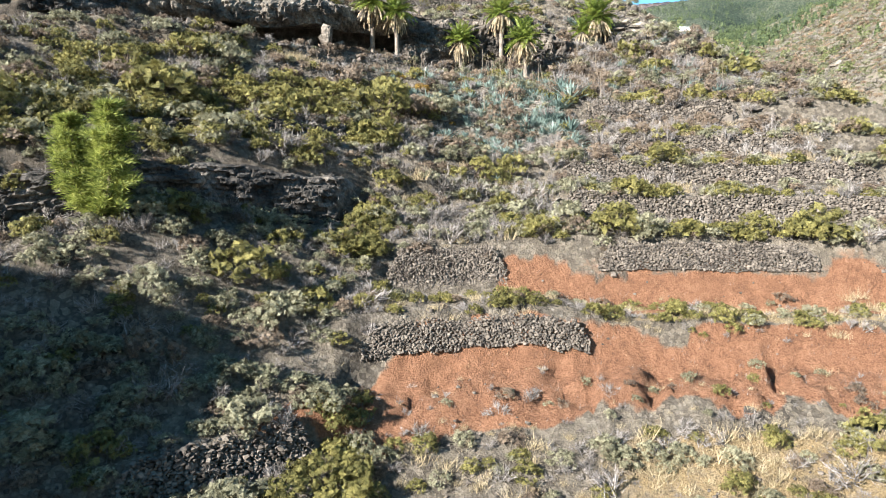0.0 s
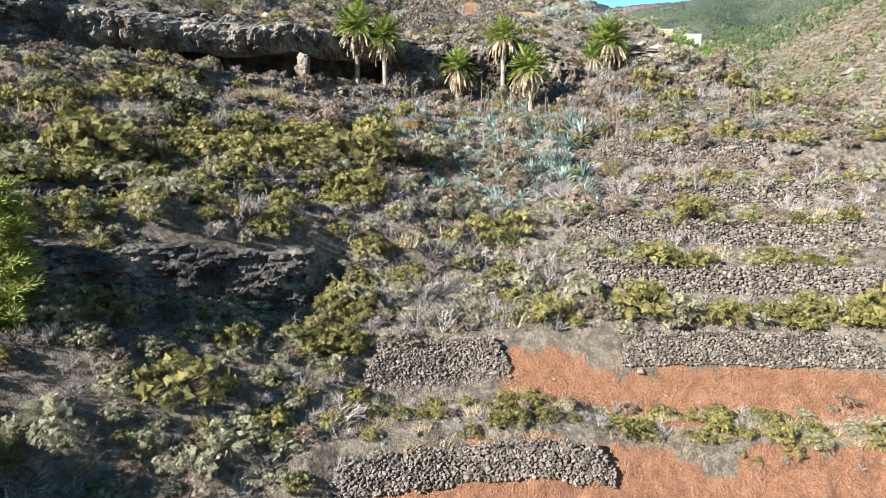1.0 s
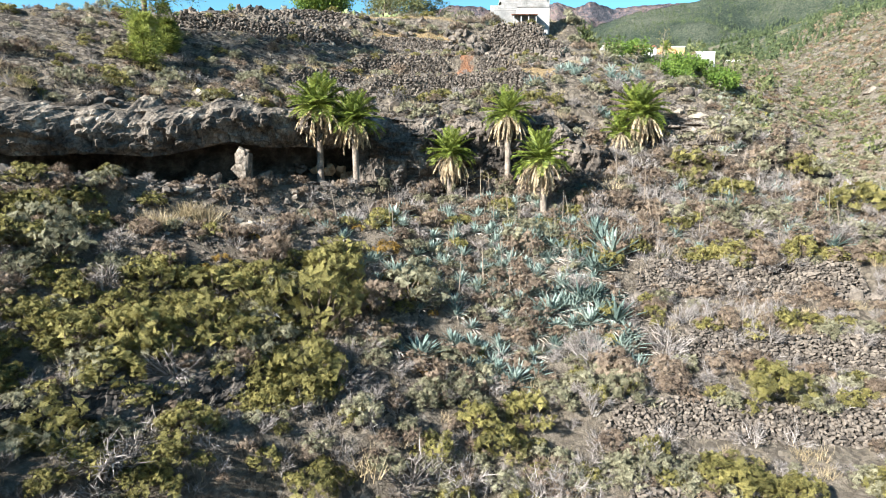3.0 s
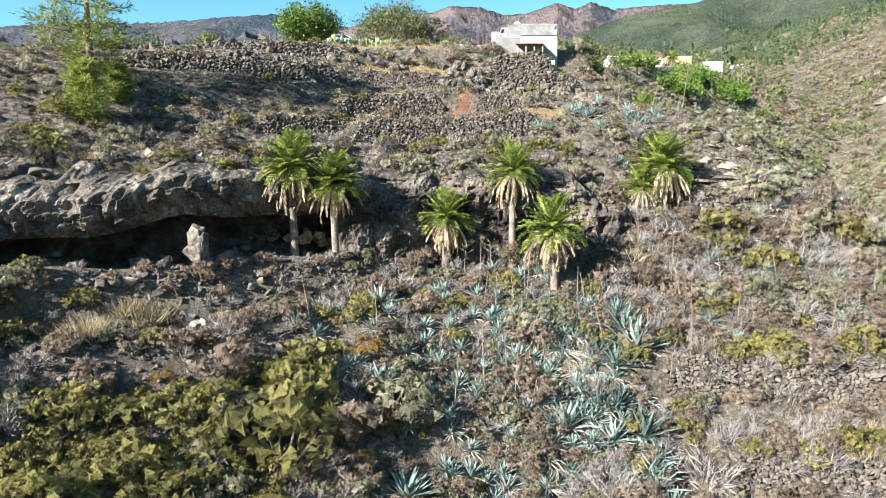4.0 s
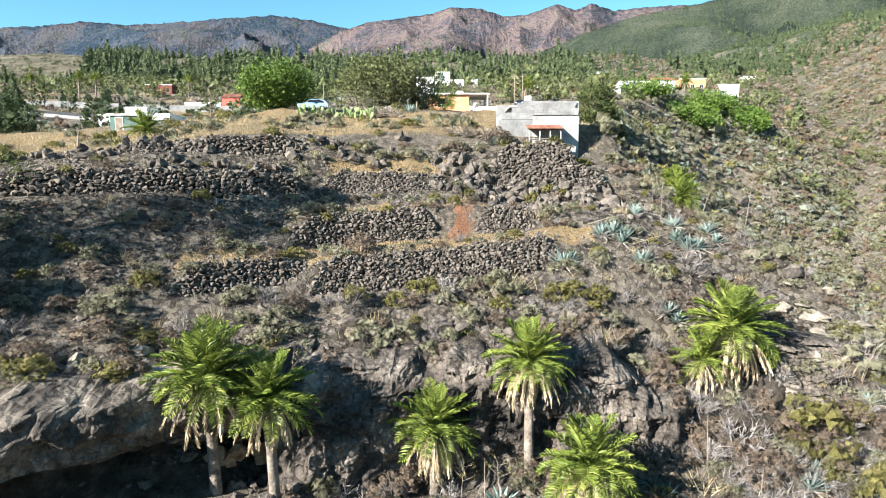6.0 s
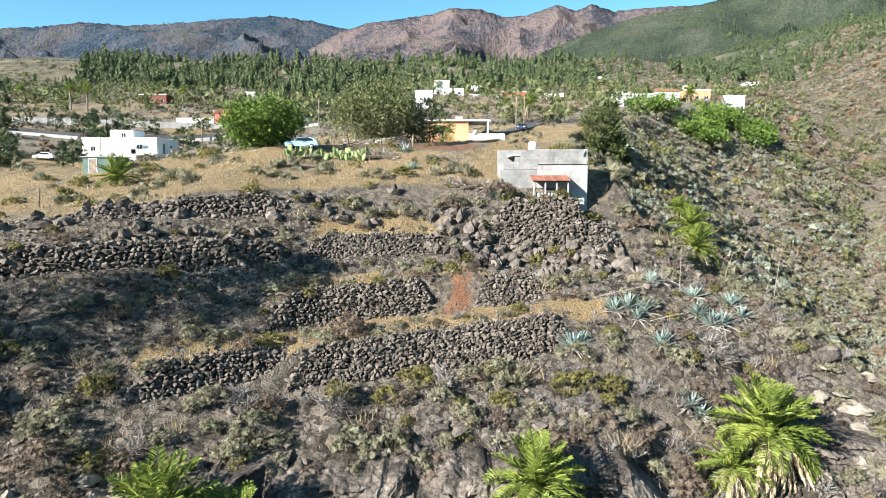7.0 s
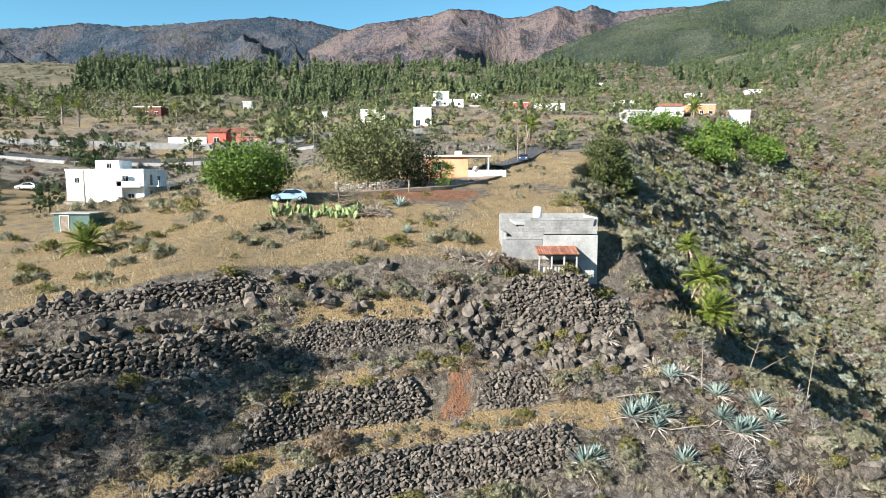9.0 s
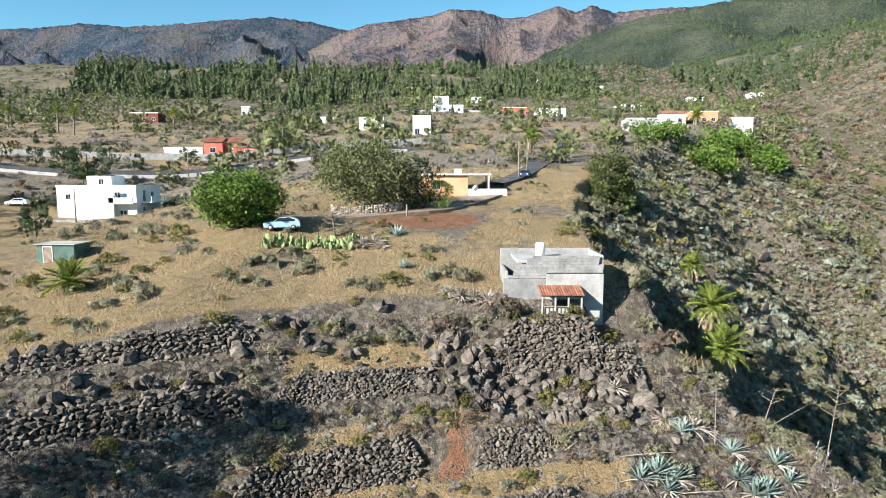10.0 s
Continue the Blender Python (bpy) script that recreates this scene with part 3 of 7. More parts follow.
def curved_leaf(rng, az, rise, length, width, droop):
    """A thick tapering leaf: a folded strip that bends outwards."""
    t = np.linspace(0, 1, 5)
    r = length * (np.cos(rise) * t + droop * 0.3 * t * t)
    z = length * (np.sin(rise) * t - droop * 0.45 * t * t)
    w = width * np.array([0.75, 1.0, 0.9, 0.55, 0.04]) * 0.5
    out, side = np.array([np.cos(az), np.sin(az), 0]), np.array([-np.sin(az), np.cos(az), 0])
    mid = r[:, None] * out + z[:, None] * [0, 0, 1]
    v = np.stack([mid + side * w[:, None] + [0, 0, 0.02], mid - [0, 0, 0.35] * w[:, None], mid - side * w[:, None] + [0, 0, 0.02]], 1).reshape(-1, 3)
    a = np.arange(4)[:, None] * 3 + np.array([0, 1])
    a = a.ravel()
    return v, np.stack([a, a + 1, a + 4, a + 3], 1)


def rooted(leaves):
    """Leaves that grow out of one core: their inmost points are one."""
    verts, faces, at = [np.zeros((1, 3))], [], 1
    for v, f in leaves:
        verts.append(v[3:])
        faces.append(np.where(f < 3, 0, f - 3 + at))
        at += len(v) - 3
    f = np.concatenate(faces)
    return np.concatenate(verts), f


def agave(seed, n=26):
    """A rosette about 1 m in radius, and its withered lower leaves."""
    rng = np.random.default_rng(seed)
    fresh = [curved_leaf(rng, k * 2.4 + rng.uniform(-0.2, 0.2), np.radians(78 - 58 * (k / n) ** 0.8 + rng.uniform(-7, 7)), rng.uniform(0.75, 1.15), 0.17, rng.uniform(0.0, 0.35)) for k in range(n)]
    dead = [curved_leaf(rng, rng.uniform(0, 6.3), np.radians(rng.uniform(-5, 15)), rng.uniform(0.6, 1.0), 0.1, rng.uniform(0.3, 0.8)) for k in range(12)]
    return rooted(fresh), rooted(dead)


def placed(shape, at, size, turn, stretch=None):
    """A shape's copies at many places, as one array: sizes and turns about z for each."""
    v, f = shape
    c, s = np.cos(turn), np.sin(turn)
    x = v[None, :, 0] * c[:, None] - v[None, :, 1] * s[:, None]
    y = v[None, :, 0] * s[:, None] + v[None, :, 1] * c[:, None]
    z = np.broadcast_to(v[None, :, 2], x.shape)
    if stretch is not None:
        z = z * stretch[:, None]
    out = np.stack([x, y, z], -1) * size[:, None, None] + at[:, None]
    return out.reshape(-1, 3), (np.arange(len(at))[:, None, None] * len(v) + f[None]).reshape(-1, f.shape[1])


def part(name, me, parent, label="", at=None):
    ob = new(name, me)
    ob.parent = parent
    if at is not None:
        ob.matrix_local = at
    return tagged(ob, label)


# ---- the cover of bushes ----
KINDS = {
    "yellow": ("spurge_bush", "yellow-green spurge bush on the dry stony slope", "bush", YELLOW_BUSH, [bush(s, 400, 0.145, 0.8, 1.0, 36, 0.2) for s in (1, 2, 3)]),
    "olive": ("olive_bush", "dull olive-green shrub on the dry stony slope", "bush", OLIVE_BUSH, [bush(s, 380, 0.145, 0.8, 0.95, 34, 0.21) for s in (4, 5, 6)]),
    "grey": ("dry_bush", "leafless grey bush of dry forked twigs", "bush", GREY_BUSH, [twig_bush(s, 220, 1.0, 0.9) for s in (7, 8, 9)]),
    "brown": ("withered_bush", "withered rusty-brown bush on the slope", "bush", BROWN_BUSH, [bush(s, 360, 0.14, 0.8, 1.0, 34, 0.21) for s in (10, 11, 12)]),
}
FIELD = np.random.default_rng(77)


def zone(x, v, y):
    """Chances of yellow, olive, grey, brown and straw, and of bare ground, and the mean size."""
    n = value_noise(np.array([x / 7.0]), np.array([v / 7.0]), 3)[0]
    if v < 44 and x > -6:
        return (0.13, 0.15, 0.26, 0.05, 0.33, 0.08), 0.8
    if 44 <= v < 51.6 and x > -6:
        return (0.02, 0.06, 0.16 + 0.12 * (x < 5), 0.05, 0.10, 0.46), 0.5
    if 51.6 <= v < 58 and x > -6:
        return (0.27, 0.08, 0.20, 0.05, 0.30, 0.10), 0.75
    if 58 <= v < 60.3 and x > 5:
        return (0.01, 0.02, 0.10, 0.02, 0.08, 0.77), 0.5
    if x < -10 and v < 67:
        return (0.10, 0.33, 0.36, 0.05, 0.0, 0.16), 1.0
    if x < -8 and 66.6 <= v < 69:
        return (0.08, 0.25, 0.40, 0.10, 0.0, 0.17), 0.8
    if -24 < x < -5 and v > 86 and v < 97:
        return (0.02, 0.05, 0.26, 0.24, 0.05, 0.38), 0.9
    if x < -6 and v < 94:
        return ((0.50, 0.20, 0.16, 0.06, 0.01, 0.07), 1.18) if n > 0.33 else ((0.16, 0.18, 0.38, 0.16, 0.02, 0.10), 1.0)
    if x < 18 and 60 < v < 76:
        return (0.15, 0.20, 0.38, 0.12, 0.09, 0.06), 1.1
    if x < 20 and v < 97:
        return (0.08, 0.16, 0.32, 0.20, 0.02, 0.22), 0.95
    if v < 89 and x > 12:
        d = min((v - k for k in (59.9, 66.4, 73.0, 79.5, 85.8) if v - k > -0.9), default=9)
        if d < 0.4:
            return (0.02, 0.03, 0.10, 0.02, 0.10, 0.73), 0.5
        if d < 2.4:
            return ((0.50, 0.18, 0.12, 0.04, 0.10, 0.06), 1.1) if n > 0.42 else ((0.12, 0.22, 0.34, 0.08, 0.14, 0.10), 1.0)
        return (0.06, 0.12, 0.26, 0.10, 0.22, 0.24), 0.8
    if v < 88:
        return ((0.40, 0.13, 0.22, 0.05, 0.12, 0.08), 1.05) if n > 0.55 else ((0.10, 0.13, 0.35, 0.09, 0.17, 0.16), 0.95)
    if v < 104 and x > 16:
        return (0.07, 0.17, 0.42, 0.18, 0.06, 0.10), 1.1
    if v < 101:
        return ((0.05, 0.10, 0.35, 0.20, 0.02, 0.28), 0.8) if x > -1 else ((0, 0, 0.05, 0.02, 0, 0.93), 0.6)
    if v < 110:
        return (0.14, 0.19, 0.33, 0.14, 0.08, 0.12), 0.82
    return (0.10, 0.17, 0.26, 0.13, 0.16, 0.18), 0.62


def sow(x0, x1, v0, v1, gap):
    out = []
    for v in np.arange(v0, v1, gap):
        for x in np.arange(x0, x1, gap):
            px, pv = x + FIELD.uniform(-0.55, 0.55) * gap, v + FIELD.uniform(-0.55, 0.55) * gap
            py = pv + shift(px) * hold(pv)
            if px > np.interp(py, EDGE_Y, EDGE_X) + 3:
                continue
            if 96.2 < pv < 101.5 and cave(np.array([px]))[0] > 0.15:
                continue
            if any(x0 < px < x1 and -1.8 < pv - (v0 + (v1 - v0) * (px - x0) / (x1 - x0)) - wave < 0.5 for x0, x1, v0, v1, h, bench in STEPS[:6] + STEPS[10:] for wave in (0.4 * math.sin(px),)):
                continue
            chance, size = zone(px, pv, py)
            kind = FIELD.choice(6, p=np.array(chance) / sum(chance))
            if kind < 5:
                out.append((kind, px, py, 1.22 * size * FIELD.lognormal(0, 0.32), pv))
    return np.array(out)


def grow(plants):
    """The bushes of the belt round the cave and the palms are things; those lower and higher are joined."""
    z = height(plants[:, 1], plants[:, 2])
    names = list(KINDS)
    for k, key in enumerate(names):
        name, label, category, material, shapes = KINDS[key]
        mine = np.where(plants[:, 0] == k)[0]
        near = np.abs(plants[mine, 4] - 86) + 0.3 * np.abs(plants[mine, 1] - 3)
        mine = mine[np.argsort(near)]
        single, rest = mine[:190], mine[190:]
        stem = BARK if key != "grey" else GREY_BUSH
        firsts = []
        for leaf, stems in shapes:
            ob = tagged(new(name, mesh_of(name, *leaf, material)), label, category, key + " bushes of the slope")
            part("branchwork", mesh_of("branchwork", *stems, stem), ob)
            firsts.append(ob)
        for j, i in enumerate(single):
            s = plants[i, 3]
            m = pose(plants[i, 1], plants[i, 2], z[i] - 0.06, 0, 0, FIELD.uniform(0, 360))
            if j < 3:
                ob = firsts[j]
                ob.matrix_basis = m
            else:
                ob = copy_thing(firsts[j % 3], m)
            ob.scale = (s, s, s * FIELD.uniform(0.75, 1.1))
        whole = []
        for j in range(3):
            some = rest[j::3]
            if len(some):
                at = np.stack([plants[some, 1], plants[some, 2], z[some] - 0.06], 1)
                turn, st = FIELD.uniform(0, 6.3, len(some)), FIELD.uniform(0.75, 1.1, len(some))
                whole.append(placed(joined(*shapes[j]) if key == "grey" else shapes[j][0], at, plants[some, 3], turn, st))
        ob = new(name + "_cover", mesh_of(name + "_cover", *joined(*whole), material))
        tagged(ob, label.replace("bush", "bushes").replace("shrub", "shrubs"), "bushes", kind="stuff")
    mine = np.where(plants[:, 0] == 4)[0]
    at = np.stack([plants[mine, 1], plants[mine, 2], z[mine]], 1)
    v, f = joined(*[placed(tuft(20 + j), at[j::3], plants[mine, 3][j::3] * 0.9, FIELD.uniform(0, 6.3, len(at[j::3]))) for j in range(3)])
    tagged(new("dry_grass_tussocks", mesh_of("dry_grass_tussocks", v, f, STRAW)), "straw-coloured dry grass tussocks on the terraces", "grass", kind="stuff")


grow(np.concatenate([sow(-46, 58, 36, 62, 1.12), sow(-48, 56, 62, 100, 1.08), sow(-46, 44, 100, 124, 1.2)]))


def scatter(n, x0, x1, y0, y1, keep, seed):
    rng = np.random.default_rng(seed)
    x, y = rng.uniform(x0, x1, n), rng.uniform(y0, y1, n)
    ok = keep(x, y, rng.uniform(0, 1, n))
    return x[ok], y[ok], rng


def cover(name, label, category, shapes, material, n, box, keep, size, seed, sink=0.1, tall=1.0):
    x, y, rng = scatter(n, *box, keep, seed)
    at = np.stack([x, y, height(x, y) - sink], 1)
    s, t = size * rng.lognormal(0, 0.3, len(x)), rng.uniform(0, 6.3, len(x))
    k = len(shapes)
    v, f = joined(*[placed(shapes[j], at[j::k], s[j::k], t[j::k], tall * rng.uniform(0.75, 1.15, len(s[j::k]))) for j in range(k)])
    return tagged(new(name, mesh_of(name, v, f, material)), label, category, kind="stuff")


def patchy(scale, seed, level):
    return lambda x, y, u: (value_noise(x / scale, y / scale, seed) * 0.75 + 0.25 * u) > level


def on_flank(x, y):
    return x > np.interp(y, EDGE_Y, EDGE_X)


def on_plateau(x, y):
    return (along(x, y) > 125) & ~on_flank(x, y) & (y < 200)


low_bush = [bush(s, 60, 0.32, 0.9, 0.8, 14, 0.3)[0] for s in (31, 32)]
low_twigs = [twig_bush(s, 60, 0.9, 1.7)[0] for s in (33, 34)]
far_bush = [bush(s, 30, 0.36, 0.9, 0.75, 9, 0.36)[0] for s in (35, 36)]
cover("flank_shrubs", "grey-green shrubs covering the steep side of the ravine", "shrubs", low_bush, OLIVE_BUSH, 6500, (20, 150, 84, 300), lambda x, y, u: on_flank(x, y) & (y > 122), 1.35, 101)
cover("flank_shrubs", "grey-green shrubs covering the steep side of the ravine", "shrubs", low_bush, OLIVE_BUSH, 2200, (24, 90, 84, 124), lambda x, y, u: on_flank(x, y), 0.75, 131)
cover("flank_dry_shrubs", "dry grey shrubs on the steep side of the ravine", "shrubs", low_twigs, GREY_BUSH, 4500, (20, 150, 84, 300), lambda x, y, u: on_flank(x, y), 1.0, 102)
cover("flank_yellow_shrubs", "yellow-green shrubs on the side of the ravine", "shrubs", low_bush, YELLOW_BUSH, 800, (20, 150, 84, 300), lambda x, y, u: on_flank(x, y), 1.1, 103)
cover("flank_pale_shrubs", "pale grey-green succulents on the side of the ravine", "shrubs", low_bush, SUCCULENT, 5000, (30, 140, 120, 300), lambda x, y, u: on_flank(x, y) & patchy(18, 8, 0.36)(x, y, u), 1.1, 104)
cover("meadow_grass", "tall straw-coloured dry grass on the flat ground", "grass", [tuft(s, 14, 0.55) for s in (41, 42, 43)], STRAW, 20000, (-60, 30, 108, 200), lambda x, y, u: on_plateau(x, y) & patchy(6, 12, 0.3)(x, y, u) & ~((np.abs(x - 1) < 7) & (np.abs(y - 150) < 6)) & ~((x > -24) & (y > 140) & (y < 170)), 0.75, 105)
cover("meadow_shrubs", "low green shrubs in the dry grass", "shrubs", low_bush, OLIVE_BUSH, 130, (-55, 22, 115, 198), lambda x, y, u: on_plateau(x, y) & ~((np.abs(x - 1) < 7) & (np.abs(y - 150) < 6)), 1.0, 106)
cover("meadow_dry_shrubs", "rusty dry shrubs in the grass", "shrubs", low_twigs, BROWN_BUSH, 110, (-55, 22, 115, 198), lambda x, y, u: on_plateau(x, y) & ~((np.abs(x - 1) < 7) & (np.abs(y - 150) < 6)), 1.1, 107)
far_keep = lambda s, lv: lambda x, y, u: ((y > 198) | (x > 95)) & (np.abs(x) < 0.85 * y) & patchy(26, s, lv)(x, y, u)  # noqa: E731
cover("far_olive_scrub", "olive scrub on the far dry terraces", "shrubs", far_bush, FAR_OLIVE, 8000, (-420, 460, 160, 620), far_keep(14, 0.5), 1.4, 108)
cover("far_grey_scrub", "grey dry scrub on the far terraces", "shrubs", far_bush, FAR_GREY, 9000, (-420, 460, 160, 620), far_keep(15, 0.5), 1.3, 109)
cover("far_brown_scrub", "rusty scrub on the far terraces", "shrubs", far_bush, FAR_BROWN, 6500, (-420, 460, 160, 620), far_keep(16, 0.58), 1.1, 110)
cover("far_yellow_scrub", "yellow-green scrub on the far terraces", "shrubs", far_bush, FAR_YELLOW, 3500, (-420, 460, 160, 620), far_keep(17, 0.6), 1.1, 111)

wisps = [tuft(s, 9, 0.75) for s in (44, 45, 46)]
slope = lambda x, y, u: between_v(x, y, 34, 94.5) & ~on_flank(x, y)  # noqa: E731
rise = lambda x, y, u: between_v(x, y, 101, 126) & ~on_flank(x, y)  # noqa: E731


def between_v(x, y, a, b):
    v = along(x, y)
    return (v > a) & (v < b)


def not_red(x, y, u):
    v = along(x, y)
    return slope(x, y, u) & ~((v > 44) & (v < 51.2) & (x > -7) & (u < 0.55)) & ~((v > 57.5) & (v < 60) & (x > 5) & (u < 0.8))


cover("meadow_rusty_grass", "rusty tall dry grass in patches on the flat ground", "grass", [tuft(s, 14, 0.8) for s in (51, 52)], BROWN_BUSH, 3600, (-60, 30, 108, 200), lambda x, y, u: on_plateau(x, y) & patchy(9, 13, 0.55)(x, y, u) & ~((np.abs(x - 1) < 8) & (np.abs(y - 150) < 7)), 0.8, 126)
cover("meadow_bushes", "round yellow-green bushes along the rim of the meadow", "bushes", [bush(s, 300, 0.15, 0.8, 0.9, 30, 0.22)[0] for s in (52, 53)], YELLOW_BUSH, 170, (-42, 24, 108, 150), lambda x, y, u: between_v(x, y, 122, 150) & ~on_flank(x, y) & patchy(7, 14, 0.5)(x, y, u), 0.95, 127)
cover("dry_undergrowth", "grey dry stalks and litter between the bushes", "undergrowth", wisps, GREY_BUSH, 12000, (-46, 56, 14, 98), not_red, 0.5, 112)
cover("straw_undergrowth", "short straw-coloured grass between the bushes", "undergrowth", wisps, STRAW, 5500, (-46, 56, 14, 98), lambda x, y, u: not_red(x, y, u) & patchy(5, 22, 0.42)(x, y, u), 0.5, 113)
cover("rusty_undergrowth", "rusty dry stalks between the bushes", "undergrowth", wisps, BROWN_BUSH, 4500, (-46, 56, 14, 98), lambda x, y, u: not_red(x, y, u) & patchy(6, 23, 0.45)(x, y, u), 0.55, 114)
cover("upper_undergrowth", "grey dry stalks on the rocky upper slope", "undergrowth", wisps, GREY_BUSH, 5000, (-44, 36, 78, 128), rise, 0.45, 115)
cover("upper_straw", "straw-coloured grass on the rocky upper slope", "undergrowth", wisps, STRAW, 3600, (-44, 36, 78, 128), lambda x, y, u: rise(x, y, u) & patchy(4, 24, 0.5)(x, y, u), 0.5, 116)

cover("flank_brown_shrubs", "rusty shrubs on the steep side of the ravine", "shrubs", low_bush, BROWN_BUSH, 1800, (20, 150, 84, 300), lambda x, y, u: on_flank(x, y), 1.0, 117)
in_sight = lambda x, y: np.abs(x) < 0.85 * (y - 40)  # noqa: E731
beyond = lambda x, y, u: (x > 100) & (y > 150) & (np.abs(x) < 0.9 * y)  # noqa: E731
cover("valley_olive_scrub", "olive scrub on the far side of the ravine", "shrubs", far_bush, FAR_OLIVE, 6500, (130, 680, 330, 900), beyond, 2.0, 118)
cover("ravine_olive_scrub", "olive scrub on the bank across the ravine", "shrubs", far_bush, FAR_OLIVE, 4900, (96, 330, 150, 430), beyond, 1.36, 138)
cover("valley_grey_scrub", "grey dry scrub on the far side of the ravine", "shrubs", far_bush, FAR_GREY, 6500, (130, 680, 330, 900), beyond, 2.0, 119)
cover("ravine_grey_scrub", "grey dry scrub on the bank across the ravine", "shrubs", far_bush, FAR_GREY, 5600, (96, 330, 150, 430), beyond, 1.275, 139)
cover("valley_brown_scrub", "rusty scrub on the far side of the ravine", "shrubs", far_bush, FAR_BROWN, 5000, (130, 680, 330, 900), beyond, 2.0, 120)
cover("ravine_brown_scrub", "rusty scrub on the bank across the ravine", "shrubs", far_bush, FAR_BROWN, 4200, (96, 330, 150, 430), beyond, 1.275, 140)
cover("hill_scrub", "dark scrub on the far hills", "shrubs", far_bush, FAR_OLIVE, 6000, (-520, 700, 540, 1000), lambda x, y, u: in_sight(x, y), 1.9, 121)
rust = [bush(s, 260, 0.17, 0.8, 1.0, 28, 0.2)[0] for s in (13, 14)]
cover("orange_bushes", "bushes with leaves turning orange", "bushes", rust, ORANGE_BUSH, 95, (-46, 6, 36, 90), lambda x, y, u: between_v(x, y, 69, 92), 0.75, 122)
tall_twigs = [joined(*twig_bush(s, 420, 1.0, 0.6)) for s in (47, 48)]
cover("large_dry_bushes", "large leafless grey bushes between the terraces", "bushes", tall_twigs, GREY_BUSH, 150, (-8, 34, 40, 78), lambda x, y, u: between_v(x, y, 61, 77) & ((x < 14) | (u < 0.35)), 1.7, 123)
cover("large_dry_bushes", "large grey-brown dry bushes on the terraces by the spur", "bushes", tall_twigs, GREY_BUSH, 210, (12, 50, 76, 104), lambda x, y, u: between_v(x, y, 76, 103), 1.6, 124)
cover("large_rusty_bushes", "large rusty dry bushes on the terraces by the spur", "bushes", [bush(s, 300, 0.16, 0.8, 1.0, 30, 0.2)[0] for s in (16, 17)], BROWN_BUSH, 90, (8, 50, 74, 104), lambda x, y, u: between_v(x, y, 76, 103), 1.4, 125)
for n, (x, y, size) in enumerate(((-18.2, 82.6, 1.9), (-19.4, 82.2, 1.5), (-20.3, 78.8, 1.9), (-13.4, 84.6, 1.1))):
    clump = tagged(new("grass_tussock", mesh_of("grass_tussock", *tuft(60 + n, 420, 0.95), STRAW)), "large pale tussock of dry grass below the cave", "grass tussock", "tussocks below the cave")
    clump.matrix_basis = Matrix.Translation((x, y, float(height(x, y)[0]) - 0.05)) @ Matrix.Scale(size, 4)

# ---- palms ----
def frond(seed, length=3.0, pairs=26, droop=0.55, width=0.75, dead=False):
    """A feather frond that arches outwards along +x from the heart of the crown."""
    rng = np.random.default_rng(seed)
    t = np.linspace(0, 1, 9)
    r, z = length * (t - 0.12 * droop * t**2), length * (0.55 * t * (1 - droop) - droop * 0.55 * t**2.2)
    mid = np.stack([r, 0.06 * length * np.sin(t * 3) * rng.uniform(-1, 1), z], 1)
    rib = sticks(mid[:-1], mid[1:], np.linspace(0.05, 0.015, 8), np.linspace(0.045, 0.01, 8))
    k = np.linspace(0.12, 0.99, pairs)
    base = np.stack([np.interp(k, t, mid[:, i]) for i in range(3)], 1)
    d = unit(np.gradient(base, axis=0))
    long = width * np.sin(np.pi * np.clip(k * 0.86 + 0.1, 0, 1)) ** 0.6
    out = []
    for s in (1, -1):
        way = unit(d * (0.75 if not dead else 1.1) + np.array([0, s, 0]) * (0.95 if not dead else 0.4) + rng.normal(size=(pairs, 3)) * 0.13 + [0, 0, 0.28 if not dead else -0.35])
        flat = unit(np.cross(way, d)) * 0.0
        side = unit(np.cross(way, np.array([0, 0, 1.0]) + rng.normal(size=(pairs, 3)) * 0.5)) * 0.045
        m = base + way * long[:, None] * 0.5
        v = np.stack([base + flat, m + side, base + way * long[:, None] - [0, 0, 0.08], m - side], 1).reshape(-1, 3)
        out.append((v, np.arange(4 * pairs).reshape(pairs, 4)))
    return joined(rib, *out)


GREEN_FRONDS = [mesh_of("frond", *frond(s, 3.0, 30, d), PALM_LEAF) for s, d in ((1, 0.35), (2, 0.5), (3, 0.65), (4, 0.8))]
DRY_FRONDS = [mesh_of("dry_frond", *frond(s, 3.0, 24, 1.0, 0.55, True), PALM_DRY) for s in (5, 6, 7)]


def tube(points, radii, sides=10, rough=0.0, seed=0):
    """A closed tapering tube along points."""
    rng = np.random.default_rng(seed)
    p = np.array(points, float)
    d = unit(np.gradient(p, axis=0))
    u = unit(np.cross(d, [[0.0, 1.0, 0.02]]))
    w = np.cross(d, u)
    ang = np.arange(sides) * 2 * np.pi / sides
    r = np.array(radii)[:, None] * (1 + rough * rng.uniform(-1, 1, (len(p), sides)))
    v = p[:, None] + (np.cos(ang)[None, :, None] * u[:, None] + np.sin(ang)[None, :, None] * w[:, None]) * r[..., None]
    a = np.arange(len(p) - 1)[:, None] * sides
    k = np.arange(sides)
    f = np.stack([a + k, a + (k + 1) % sides, a + (k + 1) % sides + sides, a + k + sides], -1).reshape(-1, 4)
    v = np.concatenate([v.reshape(-1, 3), p[:1], p[-1:]])
    n = len(p) * sides
    cap = np.concatenate([np.stack([(k + 1) % sides, k, 0 * k + n], 1), np.stack([n - sides + k, n - sides + (k + 1) % sides, 0 * k + n + 1], 1)])
    return v, f, cap


def tube_mesh(name, material, *args, **more):
    v, f, cap = tube(*args, **more)
    return mesh_of(name, v, [f, cap], material, flat=False)


